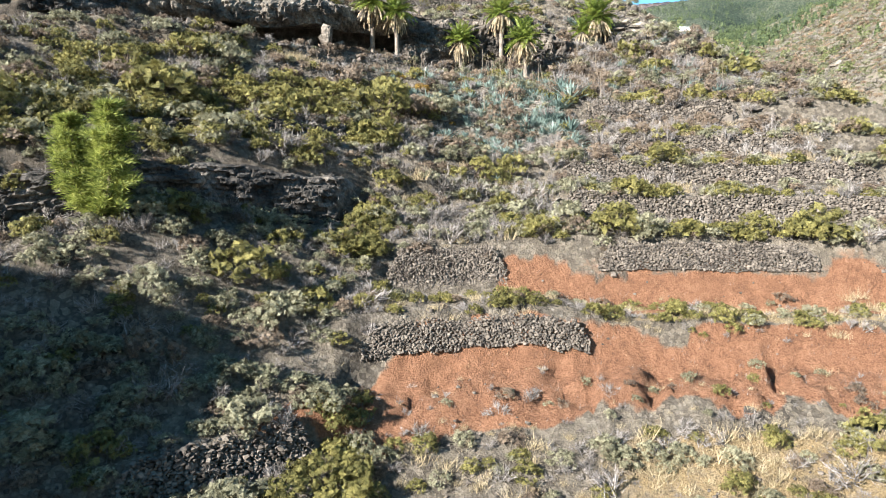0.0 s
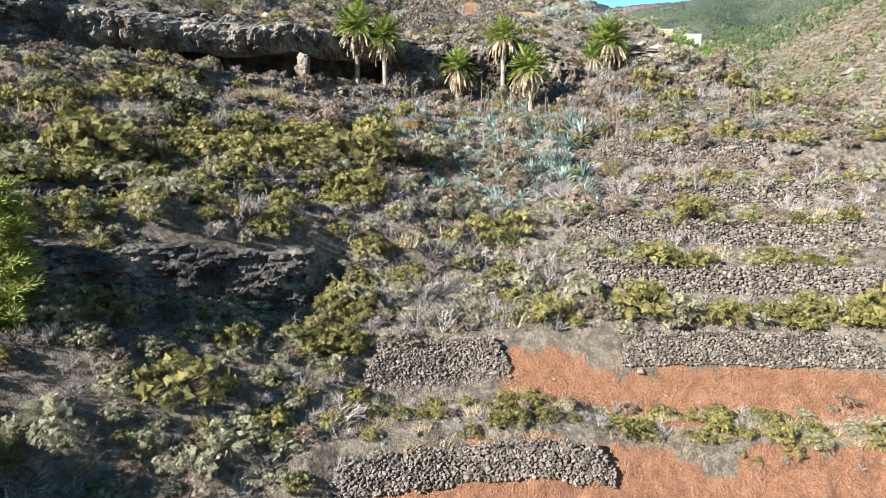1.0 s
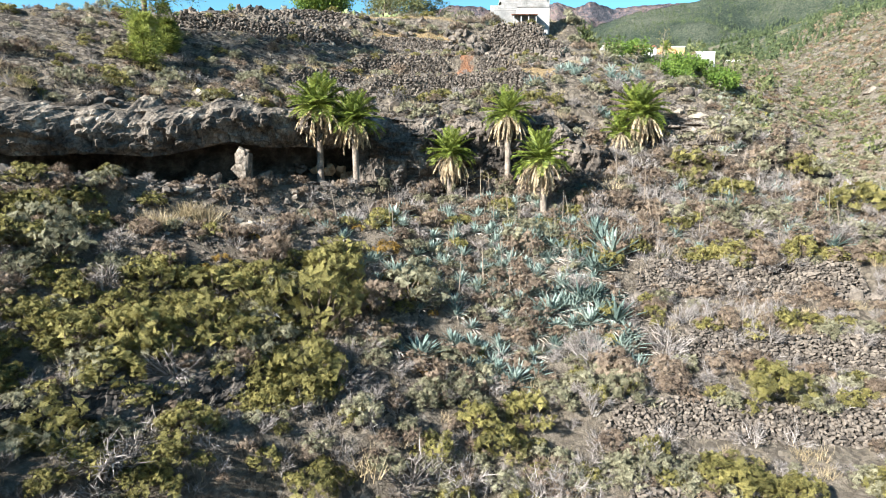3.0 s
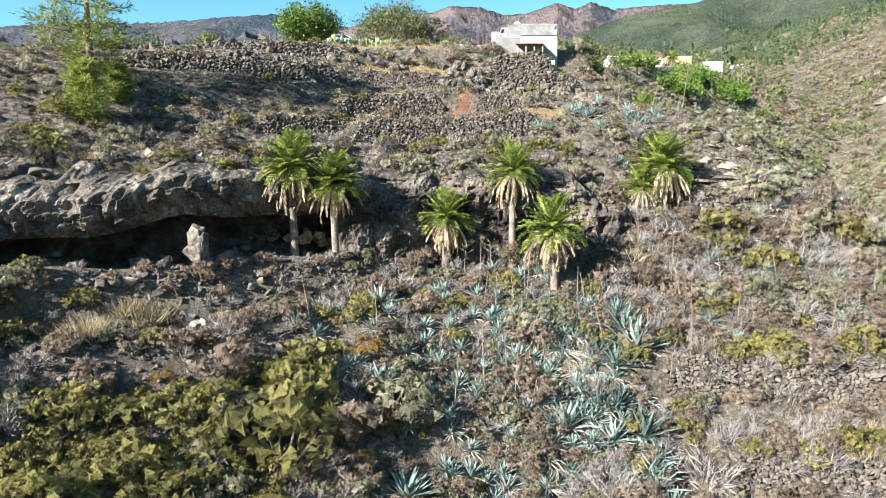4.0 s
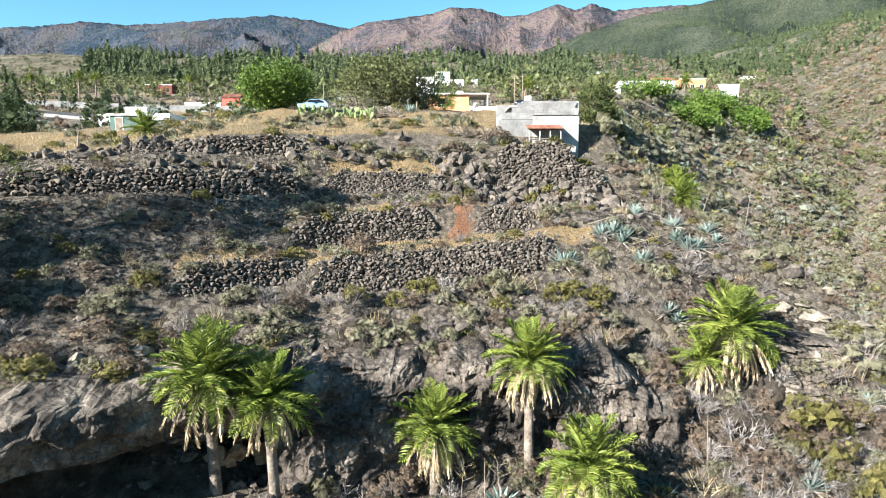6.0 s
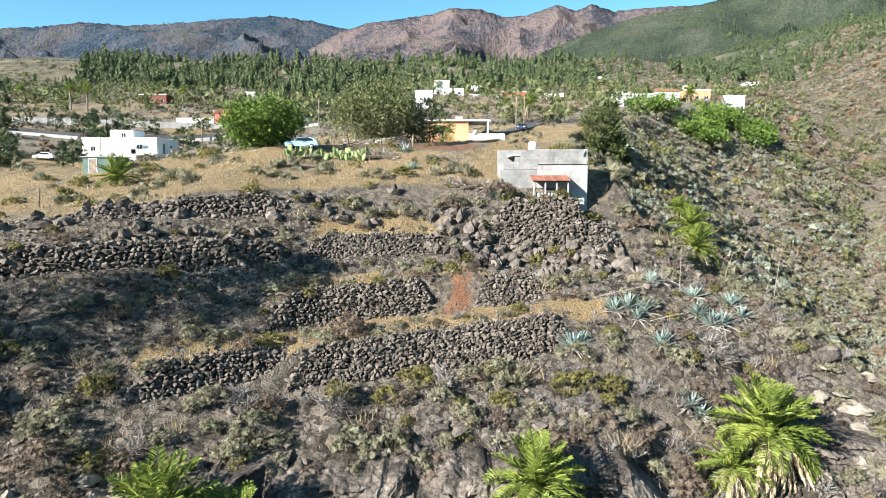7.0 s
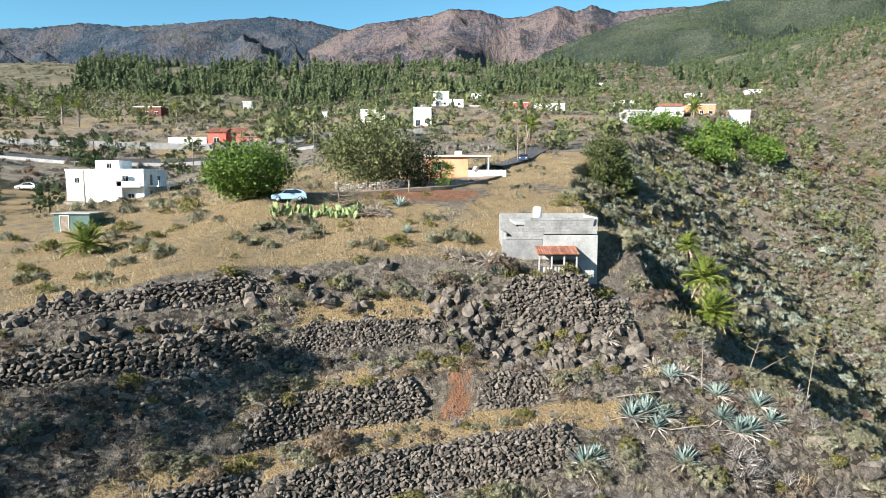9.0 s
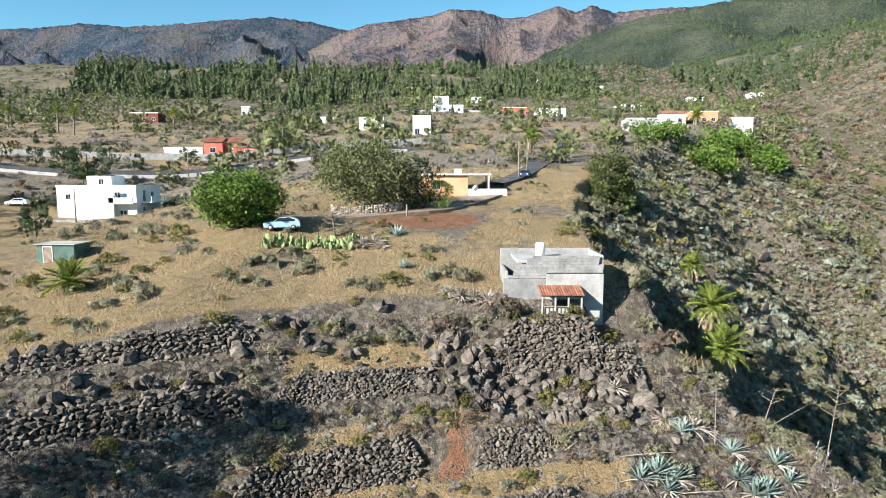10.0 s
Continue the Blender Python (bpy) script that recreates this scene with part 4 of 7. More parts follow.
def palm(base, heart, size, green, dry, label, seed):
    rng = np.random.default_rng(seed)
    base, heart = np.array(base, float), np.array(heart, float)
    thing = tagged(new("palm_tree"), label, "palm", "palms below the cliff")
    thing.matrix_basis = Matrix.Translation(base)
    top, k = heart - base, 14
    t = np.linspace(0, 1, k)
    line = np.stack([top[0] * t**1.3, top[1] * t**1.3, -0.8 + (top[2] + 0.8) * t], 1)
    wide = 0.30 * size * np.interp(t, (0, 0.1, 0.5, 0.85, 1), (1.45, 1.1, 0.95, 1.0, 1.25)) * (1 + 0.05 * (np.arange(k) % 2))
    part("trunk", tube_mesh("trunk", PALM_BARK, line, wide, 12, rough=0.05, seed=seed), thing)
    for j in range(green):
        rise = 84 - 80 * (j / green) ** 0.95 + rng.uniform(-5, 5)
        s = size * rng.uniform(0.85, 1.1)
        me = GREEN_FRONDS[min(3, int(4 * j / green + rng.uniform(-0.4, 0.4))) if j else 0]
        part("frond", me, thing, at=Matrix.Translation(top) @ pose(0, 0, 0, 0, 0, j * 137.5 + rng.uniform(-12, 12)) @ pose(0, 0, 0, 0, 18 - rise, 0) @ Matrix.Diagonal((s, s, s, 1)))
    for j in range(dry):
        s = size * rng.uniform(0.7, 1.05)
        part("dry_frond", DRY_FRONDS[j % 3], thing, "withered hanging frond", at=Matrix.Translation(top - np.array([0, 0, 0.15])) @ pose(0, 0, 0, 0, 0, j * 137.5 + 40 + rng.uniform(-15, 15)) @ pose(0, 0, 0, 0, rng.uniform(5, 55), 0) @ Matrix.Diagonal((s, s, s, 1)))
    return thing


palm((-10.6, 94.4, 17.0), (-10.4, 92.9, 25.6), 1.15, 58, 26, "tall date palm with a slender trunk at the cave mouth", 1)
palm((-6.8, 93.7, 16.9), (-6.9, 93.0, 24.3), 1.05, 50, 24, "slender date palm close beside a taller one", 2)
palm((2.8, 96.6, 15.8), (2.8, 96.6, 21.1), 1.02, 46, 52, "date palm with a thick skirt of withered fronds", 3)
palm((12.5, 93.6, 13.8), (11.9, 92.5, 20.4), 1.08, 52, 46, "date palm with a bare leaning trunk among agaves", 4)
palm((9.0, 97.0, 16.8), (9.0, 97.3, 25.3), 1.02, 48, 42, "date palm against the dark cliff", 5)
palm((25.0, 103.4, 22.0), (24.9, 103.0, 26.0), 1.25, 54, 60, "broad low date palm with a withered skirt", 6)
palm((22.8, 102.8, 21.6), (22.6, 102.5, 23.8), 0.85, 26, 18, "small date palm under a larger one", 7)
for n, (x, y, z, s) in enumerate(((47.3, 178.0, 37.0, 0.95), (37.9, 148.5, 36.0, 1.15), (32.5, 133.9, 34.6, 1.0))):
    ground_z = float(height(x + 0.5, y)[0])
    palm((x + 0.5, y, min(ground_z, z - 1.5)), (x, y, z), s, 44, 16, "date palm growing out of the shaded ravine", 8 + n)
palm((-30.2, 128.4, float(height(-30.2, 128.4)[0])), (-30.2, 128.4, float(height(-30.2, 128.4)[0]) + 0.7), 0.85, 36, 4, "young date palm in the dry grass", 12)

for n, (x, y, tall, s) in enumerate(((-131.0, 300.0, 7.5, 1.0), (-148.0, 318.0, 8.0, 1.1), (-104.0, 322.0, 6.5, 1.0), (-176.0, 330.0, 7.0, 1.1), (101.0, 311.0, 3.5, 1.3), (26.0, 228.0, 4.0, 1.0))):
    z = float(height(x, y)[0])
    palm((x, y, z), (x + 0.3, y, z + tall), s, 30, 6, "date palm among the far gardens", 30 + n)

# ---- agaves ----
AGAVES = [agave(s) for s in (1, 2, 3)]
AGAVE_MESHES = [(mesh_of("agave", *a, AGAVE_LEAF), mesh_of("withered_leaves", *b, DEAD_LEAF)) for a, b in AGAVES]
rng = np.random.default_rng(5)
spots = []
for n, cx, cy, sx, sy in ((80, 3, 87.5, 7.5, 4.5), (44, 12, 85, 4.5, 6), (36, 11, 92, 5, 3), (26, 6, 78, 2.5, 3), (16, 35, 97, 4.5, 3.5), (18, 42, 93.5, 4, 2.5), (10, 29, 99, 4, 3), (10, -6, 84, 3, 4), (8, 24, 92, 4, 2)):
    spots += [(rng.normal(cx, sx * 0.7), rng.normal(cy, sy * 0.7), rng.uniform(0.8, 1.4)) for _ in range(n)]
spots += [(x, y, 1.3 * s) for x, y, s in ((13.4, 109.2, 1.3), (14.2, 109.6, 0.8), (17.2, 112.0, 1.1), (18.4, 112.4, 1.2), (19.6, 112.2, 1.1), (18.9, 111.4, 0.9), (20.0, 109.0, 1.1), (21.4, 106.8, 1.0), (22.0, 106.4, 0.9),
          (24.2, 113.0, 1.1), (25.0, 112.2, 1.2), (26.0, 112.4, 1.0), (24.6, 114.8, 1.0), (27.4, 114.0, 1.1), (27.8, 113.0, 0.9), (21.3, 115.8, 1.0), (8.5, 123.3, 0.9), (19.5, 122.0, 1.0), (-1.0, 140.5, 1.2), (0.4, 131.0, 0.9))]
for j, (x, y, s) in enumerate(spots):
    v = along(x, y)
    if 95.5 < v < 102 and x < 20:
        continue
    ob = tagged(new("agave", AGAVE_MESHES[j % 3][0]), "blue-green agave rosette with withered lower leaves", "agave", "agaves of the slope")
    part("withered_leaves", AGAVE_MESHES[j % 3][1], ob, "grey withered leaves")
    ob.matrix_basis = pose(x, y, float(height(x, y)[0]) - 0.02, rng.uniform(0, 14), 0, rng.uniform(0, 360)) @ Matrix.Scale(s, 4)


def agave_bed(x, y, u):
    v = along(x, y)
    return (v > 76) & (v < 96) & (value_noise(x / 3.6, y / 3.6, 66) * 0.88 + 0.12 * u > 0.62)


cover("agave_patches", "dense patches of blue-green agaves", "agaves", [a for a, b in AGAVES], AGAVE_LEAF, 620, (-5, 18, 76, 97), agave_bed, 1.15, 401)
cover("agave_patches", "patches of blue-green agaves on the right terraces", "agaves", [a for a, b in AGAVES], AGAVE_LEAF, 130, (24, 46, 88, 100), agave_bed, 0.9, 402)
cover("withered_agaves", "heaps of grey withered agave leaves", "dead leaves", [b for a, b in AGAVES], DEAD_LEAF, 900, (-6, 20, 76, 97), agave_bed, 1.1, 403)


def stalk(x, y, tall, lean, turn, plumes, seed):
    """The dead flowering pole of an agave, with side branches where they are left."""
    rng = np.random.default_rng(seed)
    t = np.linspace(0, 1, 7)
    line = np.stack([tall * math.sin(lean) * math.cos(turn) * t**1.2, tall * math.sin(lean) * math.sin(turn) * t**1.2, -0.2 + tall * math.cos(lean) * t], 1)
    ob = tagged(new("agave_stalk", tube_mesh("agave_stalk", DRY_POLE, line, np.linspace(0.045, 0.018, 7), 6, rough=0.06, seed=seed)), "bare dry flowering stalk of an agave" if not plumes else "agave stalk with branching seed heads", "agave stalk", "agave stalks")
    for k in range(plumes):
        f = 0.62 + 0.38 * k / plumes
        p = np.array([[np.interp(f, t, line[:, i]) for i in range(3)]])
        w = unit(np.array([[math.cos(k * 2.4), math.sin(k * 2.4), 0.45]]))
        b = sticks(p, p + w * (0.9 - 0.5 * (f - 0.6)), 0.025, 0.015)
        tips = p + w * (0.9 - 0.5 * (f - 0.6)) + rng.normal(size=(10, 3)) * 0.13
        seeds = blades(rng, tips, unit(rng.normal(size=(10, 3)) + [0, 0, 1.0]), 0.16, 0.10)
        branch = part("branch", mesh_of("branch", *b, DRY_POLE), ob)
        part("seed_head", mesh_of("seed_head", *seeds, YELLOW_BUSH), branch, "yellow-green seed head")
    ob.matrix_basis = Matrix.Translation((x, y, float(height(x, y)[0])))


for j in range(58):
    cx, cy, sx, sy = ((4, 88, 8, 5), (13, 91, 8, 4), (26, 93, 8, 4), (38, 96, 6, 4))[j % 4]
    x, y = rng.normal(cx, sx * 0.75), rng.normal(cy, sy * 0.75)
    if 95.5 < along(x, y) < 102 and x < 20:
        y -= 5
    stalk(x, y, rng.uniform(2.2, 4.6), abs(rng.normal(0, 0.12)), rng.uniform(0, 6.3), 0, 200 + j)
for j, (x, y, tall, lean, turn, plumes) in enumerate(((30.6, 113.6, 6.2, 0.12, 0.3, 12), (28.4, 117.8, 3.2, 0.3, 0.2, 6), (27.8, 117.2, 4.6, 1.15, 0.25, 0), (23.5, 115.0, 4.5, 0.35, 1.2, 0), (46.0, 139.0, 5.0, 0.1, 0.5, 10), (43.5, 143.0, 5.0, 0.1, 2.5, 10), (36.0, 141.0, 4.5, 0.1, 1.0, 10),
                                                    (19.5, 111.5, 3.6, 1.2, -0.6, 0), (16.0, 113.5, 4.2, 1.25, -0.5, 0), (4.5, 95.5, 3.4, 0.1, 1, 7), (7.0, 96.0, 3.0, 0.1, 2, 7))):
    stalk(x, y, tall, lean, turn, plumes, 300 + j)


# ---- trees ----
def leaf_tree(name, label, category, x, y, high, wide, material, seed, clumps=60, leaves=3600, size=0.3, slim=0.6, low=0.18, cone=0.0, trunk=0.22, limbs=14, z=None):
    """Trunk, limbs and a crown of leaf clumps with an uneven outline; cone: how far the crown narrows upwards."""
    rng = np.random.default_rng(seed)
    zc = low + (1 - low) * rng.beta(1.3, 1.3 + cone, clumps)
    a, f = rng.uniform(0, 6.3, clumps), rng.uniform(0.35, 1.0, clumps) ** 0.5
    body = np.sqrt(np.clip(1 - (2 * (zc - low) / (1 - low) - 1) ** 2, 0.05, 1)) if cone < 0.5 else np.clip(1.08 - (zc - low) / (1 - low), 0.08, 1)
    heads = np.stack([np.cos(a) * f * body * wide / 2, np.sin(a) * f * body * wide / 2, zc * high], 1)
    heads *= 1 + 0.12 * rng.normal(size=(clumps, 1)) * [1, 1, 0.3]
    pick = rng.integers(0, clumps, leaves)
    off = rng.normal(size=(leaves, 3)) * wide * (0.075 if cone < 0.5 else 0.09) * [1, 1, 0.7]
    base = heads[pick] + off
    way = unit(unit(off) + rng.normal(size=(leaves, 3)) * 0.5 + [0, 0, 0.3])
    L = size * rng.uniform(0.6, 1.4, leaves)
    crown = blades(rng, base, way, L, L * slim)
    thing = tagged(new(name), label, category)
    thing.matrix_basis = Matrix.Translation((x, y, float(height(x, y)[0]) if z is None else z))
    t = np.linspace(0, 1, 7)
    bend = np.cumsum(rng.normal(size=(7, 2)), 0) * 0.035 * high
    line = np.stack([bend[:, 0] * t, bend[:, 1] * t, -0.5 + (high * 0.86 + 0.5) * t], 1)
    part("trunk", tube_mesh("trunk", BARK, line, trunk * np.linspace(1.25, 0.15, 7), 8, rough=0.08, seed=seed), thing)
    for i in rng.choice(clumps, min(limbs, clumps), False):
        s = np.clip(zc[i] * 0.75, 0.08, 0.8)
        p = np.array([np.interp(s * high, line[:, 2], line[:, k]) for k in range(2)] + [s * high])
        m = p * 0.5 + heads[i] * 0.5 + [0, 0, -0.06 * wide]
        part("limb", tube_mesh("limb", BARK, [p, m, heads[i]], trunk * np.array([0.4, 0.25, 0.08]), 5), thing)
    part("crown", mesh_of("crown", *crown, material), thing)
    return thing


def pine(label, x, y, high, wide, seed, tops=((0, 0, 1),), tiers=13, low=0.08, tuft_n=60, blunt=0.5, needle=0.42):
    """A pine: one trunk or more, whorls of limbs, and tufts of long needles along their outer halves."""
    rng = np.random.default_rng(seed)
    thing = tagged(new("pine_tree"), label, "pine")
    thing.matrix_basis = Matrix.Translation((x, y, float(height(x, y)[0])))
    bases, ways = [], []
    for ox, oy, share in tops:
        tall = high * share
        t = np.linspace(0, 1, 7)
        bend = np.cumsum(rng.normal(size=(7, 2)), 0) * 0.012 * tall
        line = np.stack([ox * np.minimum(1, 2.5 * t) + bend[:, 0] * t, oy * np.minimum(1, 2.5 * t) + bend[:, 1] * t, -0.5 + (tall + 0.3) * t], 1)
        part("trunk", tube_mesh("trunk", BARK, line, 0.016 * tall * np.linspace(1.2, 0.15, 7) + 0.02, 8, rough=0.08, seed=seed), thing)
        for k in range(tiers):
            f = low + (1 - low) * (k + rng.uniform(0, 0.6)) / tiers
            reach = 0.5 * wide * share * np.clip((1.04 - f) / (1 - low), 0, 1) ** blunt * np.clip(0.55 + 2.5 * (f - low), 0, 1)
            for j in range(5):
                az = k * 1.1 + j * 1.257 + rng.uniform(-0.3, 0.3)
                long = max(0.35, reach * rng.uniform(0.55, 1.08))
                p = np.array([np.interp(f * tall, line[:, 2], line[:, i]) for i in range(2)] + [f * tall])
                out = np.array([math.cos(az), math.sin(az), 0])
                tip = p + out * long + [0, 0, long * rng.uniform(0.05, 0.4)]
                mid = (p + tip) / 2 - [0, 0, 0.05 * long]
                if (j + k) % 3 == 0:
                    part("limb", tube_mesh("limb", BARK, [p, mid, tip], np.array([0.05, 0.035, 0.012]) * (0.5 + 0.05 * tall), 4), thing)
                for g in np.linspace(0.45, 1.0, 4):
                    at = p + (tip - p) * g + rng.normal(size=3) * 0.09 * long
                    r = 0.22 + 0.12 * long
                    off = rng.normal(size=(tuft_n, 3)) * [r, r, r * 0.6]
                    bases.append(at + off * 0.6)
                    ways.append(unit(off + out * 0.3 + np.array([0, 0, 0.45]) * r + rng.normal(size=(tuft_n, 3)) * 0.25 * r))
    base, way = np.concatenate(bases), np.concatenate(ways)
    part("crown", mesh_of("crown", *needles(rng, base, way, needle * rng.uniform(0.6, 1.2, len(base)), 0.075 * needle / 0.42), PINE_NEEDLE), thing)


pine("young Canary pine with several leaders on the shaded slope", -26.9, 48.0, 9.2, 4.4, 21, ((-1.9, 0, 0.9), (1.1, -0.4, 1.0), (0.2, 0.6, 0.72)), 12, 0.05, 60, 0.42)
pine("tall Canary pine with an open crown", -29.0, 97.0, 18.5, 10.8, 22, ((0, 0, 1),), 16, 0.12, 48, 0.5, 0.5)
pine("small pine beside a taller one", -27.6, 93.0, 5.2, 4.0, 23, ((0, 0, 1),), 9, 0.06, 50, 0.6)
pine("small pine on the terrace above the cave", -27.0, 97.0, 3.4, 3.0, 26, ((0, 0, 1),), 7, 0.06, 50, 0.6)
leaf_tree("round_tree", "dense round bright-green tree beside the parked car", "tree", -19.6, 144.5, 6.0, 8.8, GREEN_LEAF, 24, 130, 11000, 0.36, 0.8, 0.06)
leaf_tree("pepper_tree", "broad olive-green tree at the edge of the yard", "tree", -6.5, 160.5, 8.6, 13.0, PEPPER_LEAF, 25, 120, 11000, 0.42, 0.7, 0.08)
leaf_tree("dark_tree", "dark upright tree beside the orange house", "tree", 0.6, 160.0, 7.0, 5.5, DARK_LEAF, 26, 50, 2600, 0.35, 0.6, 0.05)
leaf_tree("dark_shrub", "dark green round shrub before the orange house", "shrub", 3.6, 159.0, 3.8, 3.6, GREEN_LEAF, 27, 30, 1200, 0.26, 0.6, 0.03)
leaf_tree("juniper_tree", "tall dense green tree at the edge of the ravine", "tree", 35.0, 190.0, 15.5, 8.5, PINE_LEAF, 28, 90, 7500, 0.65, 0.7, 0.02, 0.3, z=41.5)
leaf_tree("juniper_tree", "slim green tree at the edge of the ravine", "tree", 39.5, 193.0, 13.5, 6.5, PINE_LEAF, 29, 70, 5000, 0.65, 0.7, 0.02, 0.3, z=38.0)
leaf_tree("almond_tree", "small pale-leaved tree in the dry grass", "tree", -8.0, 141.0, 3.4, 5.0, OLIVE_BUSH, 30, 30, 1300, 0.22, 0.35, 0.1)

# ---- woods, orchards and mountains in the distance ----
def small_tree(seed, leaves=90, cone=0.0, size=0.2):
    """A distant tree 1 m high: a crown of clumps on a short trunk."""
    rng = np.random.default_rng(seed)
    z = rng.uniform(0.16, 1.0, leaves) if cone else 0.2 + 0.8 * rng.beta(1.4, 1.4, leaves)
    r = (0.30 * np.clip(1.1 - z, 0.06, 1)) if cone else 0.42 * np.sqrt(np.clip(1 - (2 * (z - 0.2) / 0.8 - 1) ** 2, 0.05, 1))
    a = rng.uniform(0, 6.3, leaves)
    base = np.stack([np.cos(a) * r * rng.uniform(0.5, 1, leaves), np.sin(a) * r * rng.uniform(0.5, 1, leaves), z], 1)
    way = unit(base * [1, 1, 0] + rng.normal(size=(leaves, 3)) * 0.25 + [0, 0, 0.15])
    L = size * rng.uniform(0.6, 1.3, leaves)
    return joined(blades(rng, base, way, L, L * 0.7), sticks(np.array([[0, 0, -0.1]]), np.array([[0, 0, 0.8]]), 0.03, 0.01))


def far_pine(seed, n=16):
    """A distant pine 1 m high: whorls of drooping sprays that narrow to a tip."""
    rng = np.random.default_rng(seed)
    z = np.linspace(0.1, 0.95, n)
    a = rng.uniform(0, 6.3, n)
    out = np.stack([np.cos(a), np.sin(a), 0 * a], 1)
    return sprays(rng, out * (0.15 * (1.05 - z))[:, None] + z[:, None] * [0, 0, 1], unit(out + rng.normal(size=(n, 3)) * 0.4 + [0, 0, 0.3]), 0.21 * (1.12 - z * 0.8))


FAR_PINES = [far_pine(s) for s in (71, 72, 73)]
PINES = [far_pine(s, 46) for s in (1, 2, 3)]
ROUNDS = [small_tree(s, 70, 0.0, 0.24) for s in (4, 5)]
in_view = lambda x, y: (np.abs(x) < 0.85 * (y - 40))  # noqa: E731
cover("pine_wood", "dense pine wood on the far hill crest", "pine wood", PINES, FAR_PINE, 3600, (-480, 160, 560, 860), lambda x, y, u: in_view(x, y) & (x > -0.52 * y) & patchy(55, 51, 0.47)(x, y, u), 10.5, 201)
cover("scattered_pines", "scattered pines on the far terraces", "pine trees", PINES, FAR_PINE, 1300, (-400, 560, 250, 700), lambda x, y, u: in_view(x, y) & patchy(50, 52, 0.6)(x, y, u), 7.0, 202)
cover("right_pines", "pine wood climbing the far valley side", "pine wood", PINES, FAR_PINE, 7500, (60, 1300, 600, 1500), lambda x, y, u: in_view(x, y) & patchy(90, 53, 0.4)(x, y, u), 10.0, 203)
cover("far_trees", "green trees between the far houses", "trees", ROUNDS, PEPPER_LEAF, 1300, (-400, 300, 205, 560), lambda x, y, u: in_view(x, y) & patchy(45, 54, 0.5)(x, y, u), 5.0, 204)
cover("garden_trees", "dark green garden trees below the white house", "trees", ROUNDS, DARK_LEAF, 120, (-120, -40, 150, 240), lambda x, y, u: ~((x - 4 > -0.63 * (y - 70)) & (x - 4 < -0.40 * (y - 70)) & (y < 206)) & (u < 0.7), 4.2, 205)
ORCHARD = [leaf_tree("orchard_tree", "dense bright-green orchard tree", "tree", 84, 262, 6.0, 8.5, GREEN_LEAF, 61, 40, 700, 0.75, 0.8, 0.05, limbs=4)]
orng = np.random.default_rng(62)
for n in range(60):
    x, y = orng.uniform(66, 128), orng.uniform(258, 300)
    if not 53 < float(height(x, y)[0]) < 66:
        continue
    s = orng.uniform(0.75, 1.25)
    ob = copy_thing(ORCHARD[0], pose(x, y, float(height(x, y)[0]), 0, 0, orng.uniform(0, 360)))
    ob.scale = (s, s, s * 0.9)
for ob in bpy.data.objects:
    if ob.name.startswith("orchard_tree"):
        tagged(ob, group="orchard trees")


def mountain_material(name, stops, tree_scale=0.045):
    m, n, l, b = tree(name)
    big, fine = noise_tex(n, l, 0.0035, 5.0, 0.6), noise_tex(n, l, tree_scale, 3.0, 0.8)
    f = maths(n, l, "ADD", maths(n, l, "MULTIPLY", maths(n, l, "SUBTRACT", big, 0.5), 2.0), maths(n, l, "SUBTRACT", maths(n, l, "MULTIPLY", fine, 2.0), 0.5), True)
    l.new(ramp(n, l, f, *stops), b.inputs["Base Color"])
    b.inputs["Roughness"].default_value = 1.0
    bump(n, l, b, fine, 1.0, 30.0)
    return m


# the blue of distant haze is painted into these slopes' base colour
HAZE_BLUE_WOOD = mountain_material("haze_blue_pine_slopes", ((0.06, (0.014, 0.028, 0.046)), (0.42, (0.038, 0.055, 0.076)), (0.68, (0.10, 0.08, 0.083)), (0.92, (0.056, 0.078, 0.074))))
# red-brown is scorched wood; the blue-grey and mauve stops have haze painted in
BURNT_HAZE_WOOD = mountain_material("hazed_scorched_pine_slopes", ((0.08, (0.03, 0.036, 0.046)), (0.42, (0.085, 0.073, 0.08)), (0.68, (0.175, 0.12, 0.108)), (0.95, (0.085, 0.10, 0.085))))
GREEN_WOOD = mountain_material("green_pine_slopes", ((0.15, (0.022, 0.036, 0.026)), (0.45, (0.06, 0.08, 0.054)), (0.7, (0.105, 0.12, 0.078)), (0.95, (0.18, 0.175, 0.125))), 0.15)


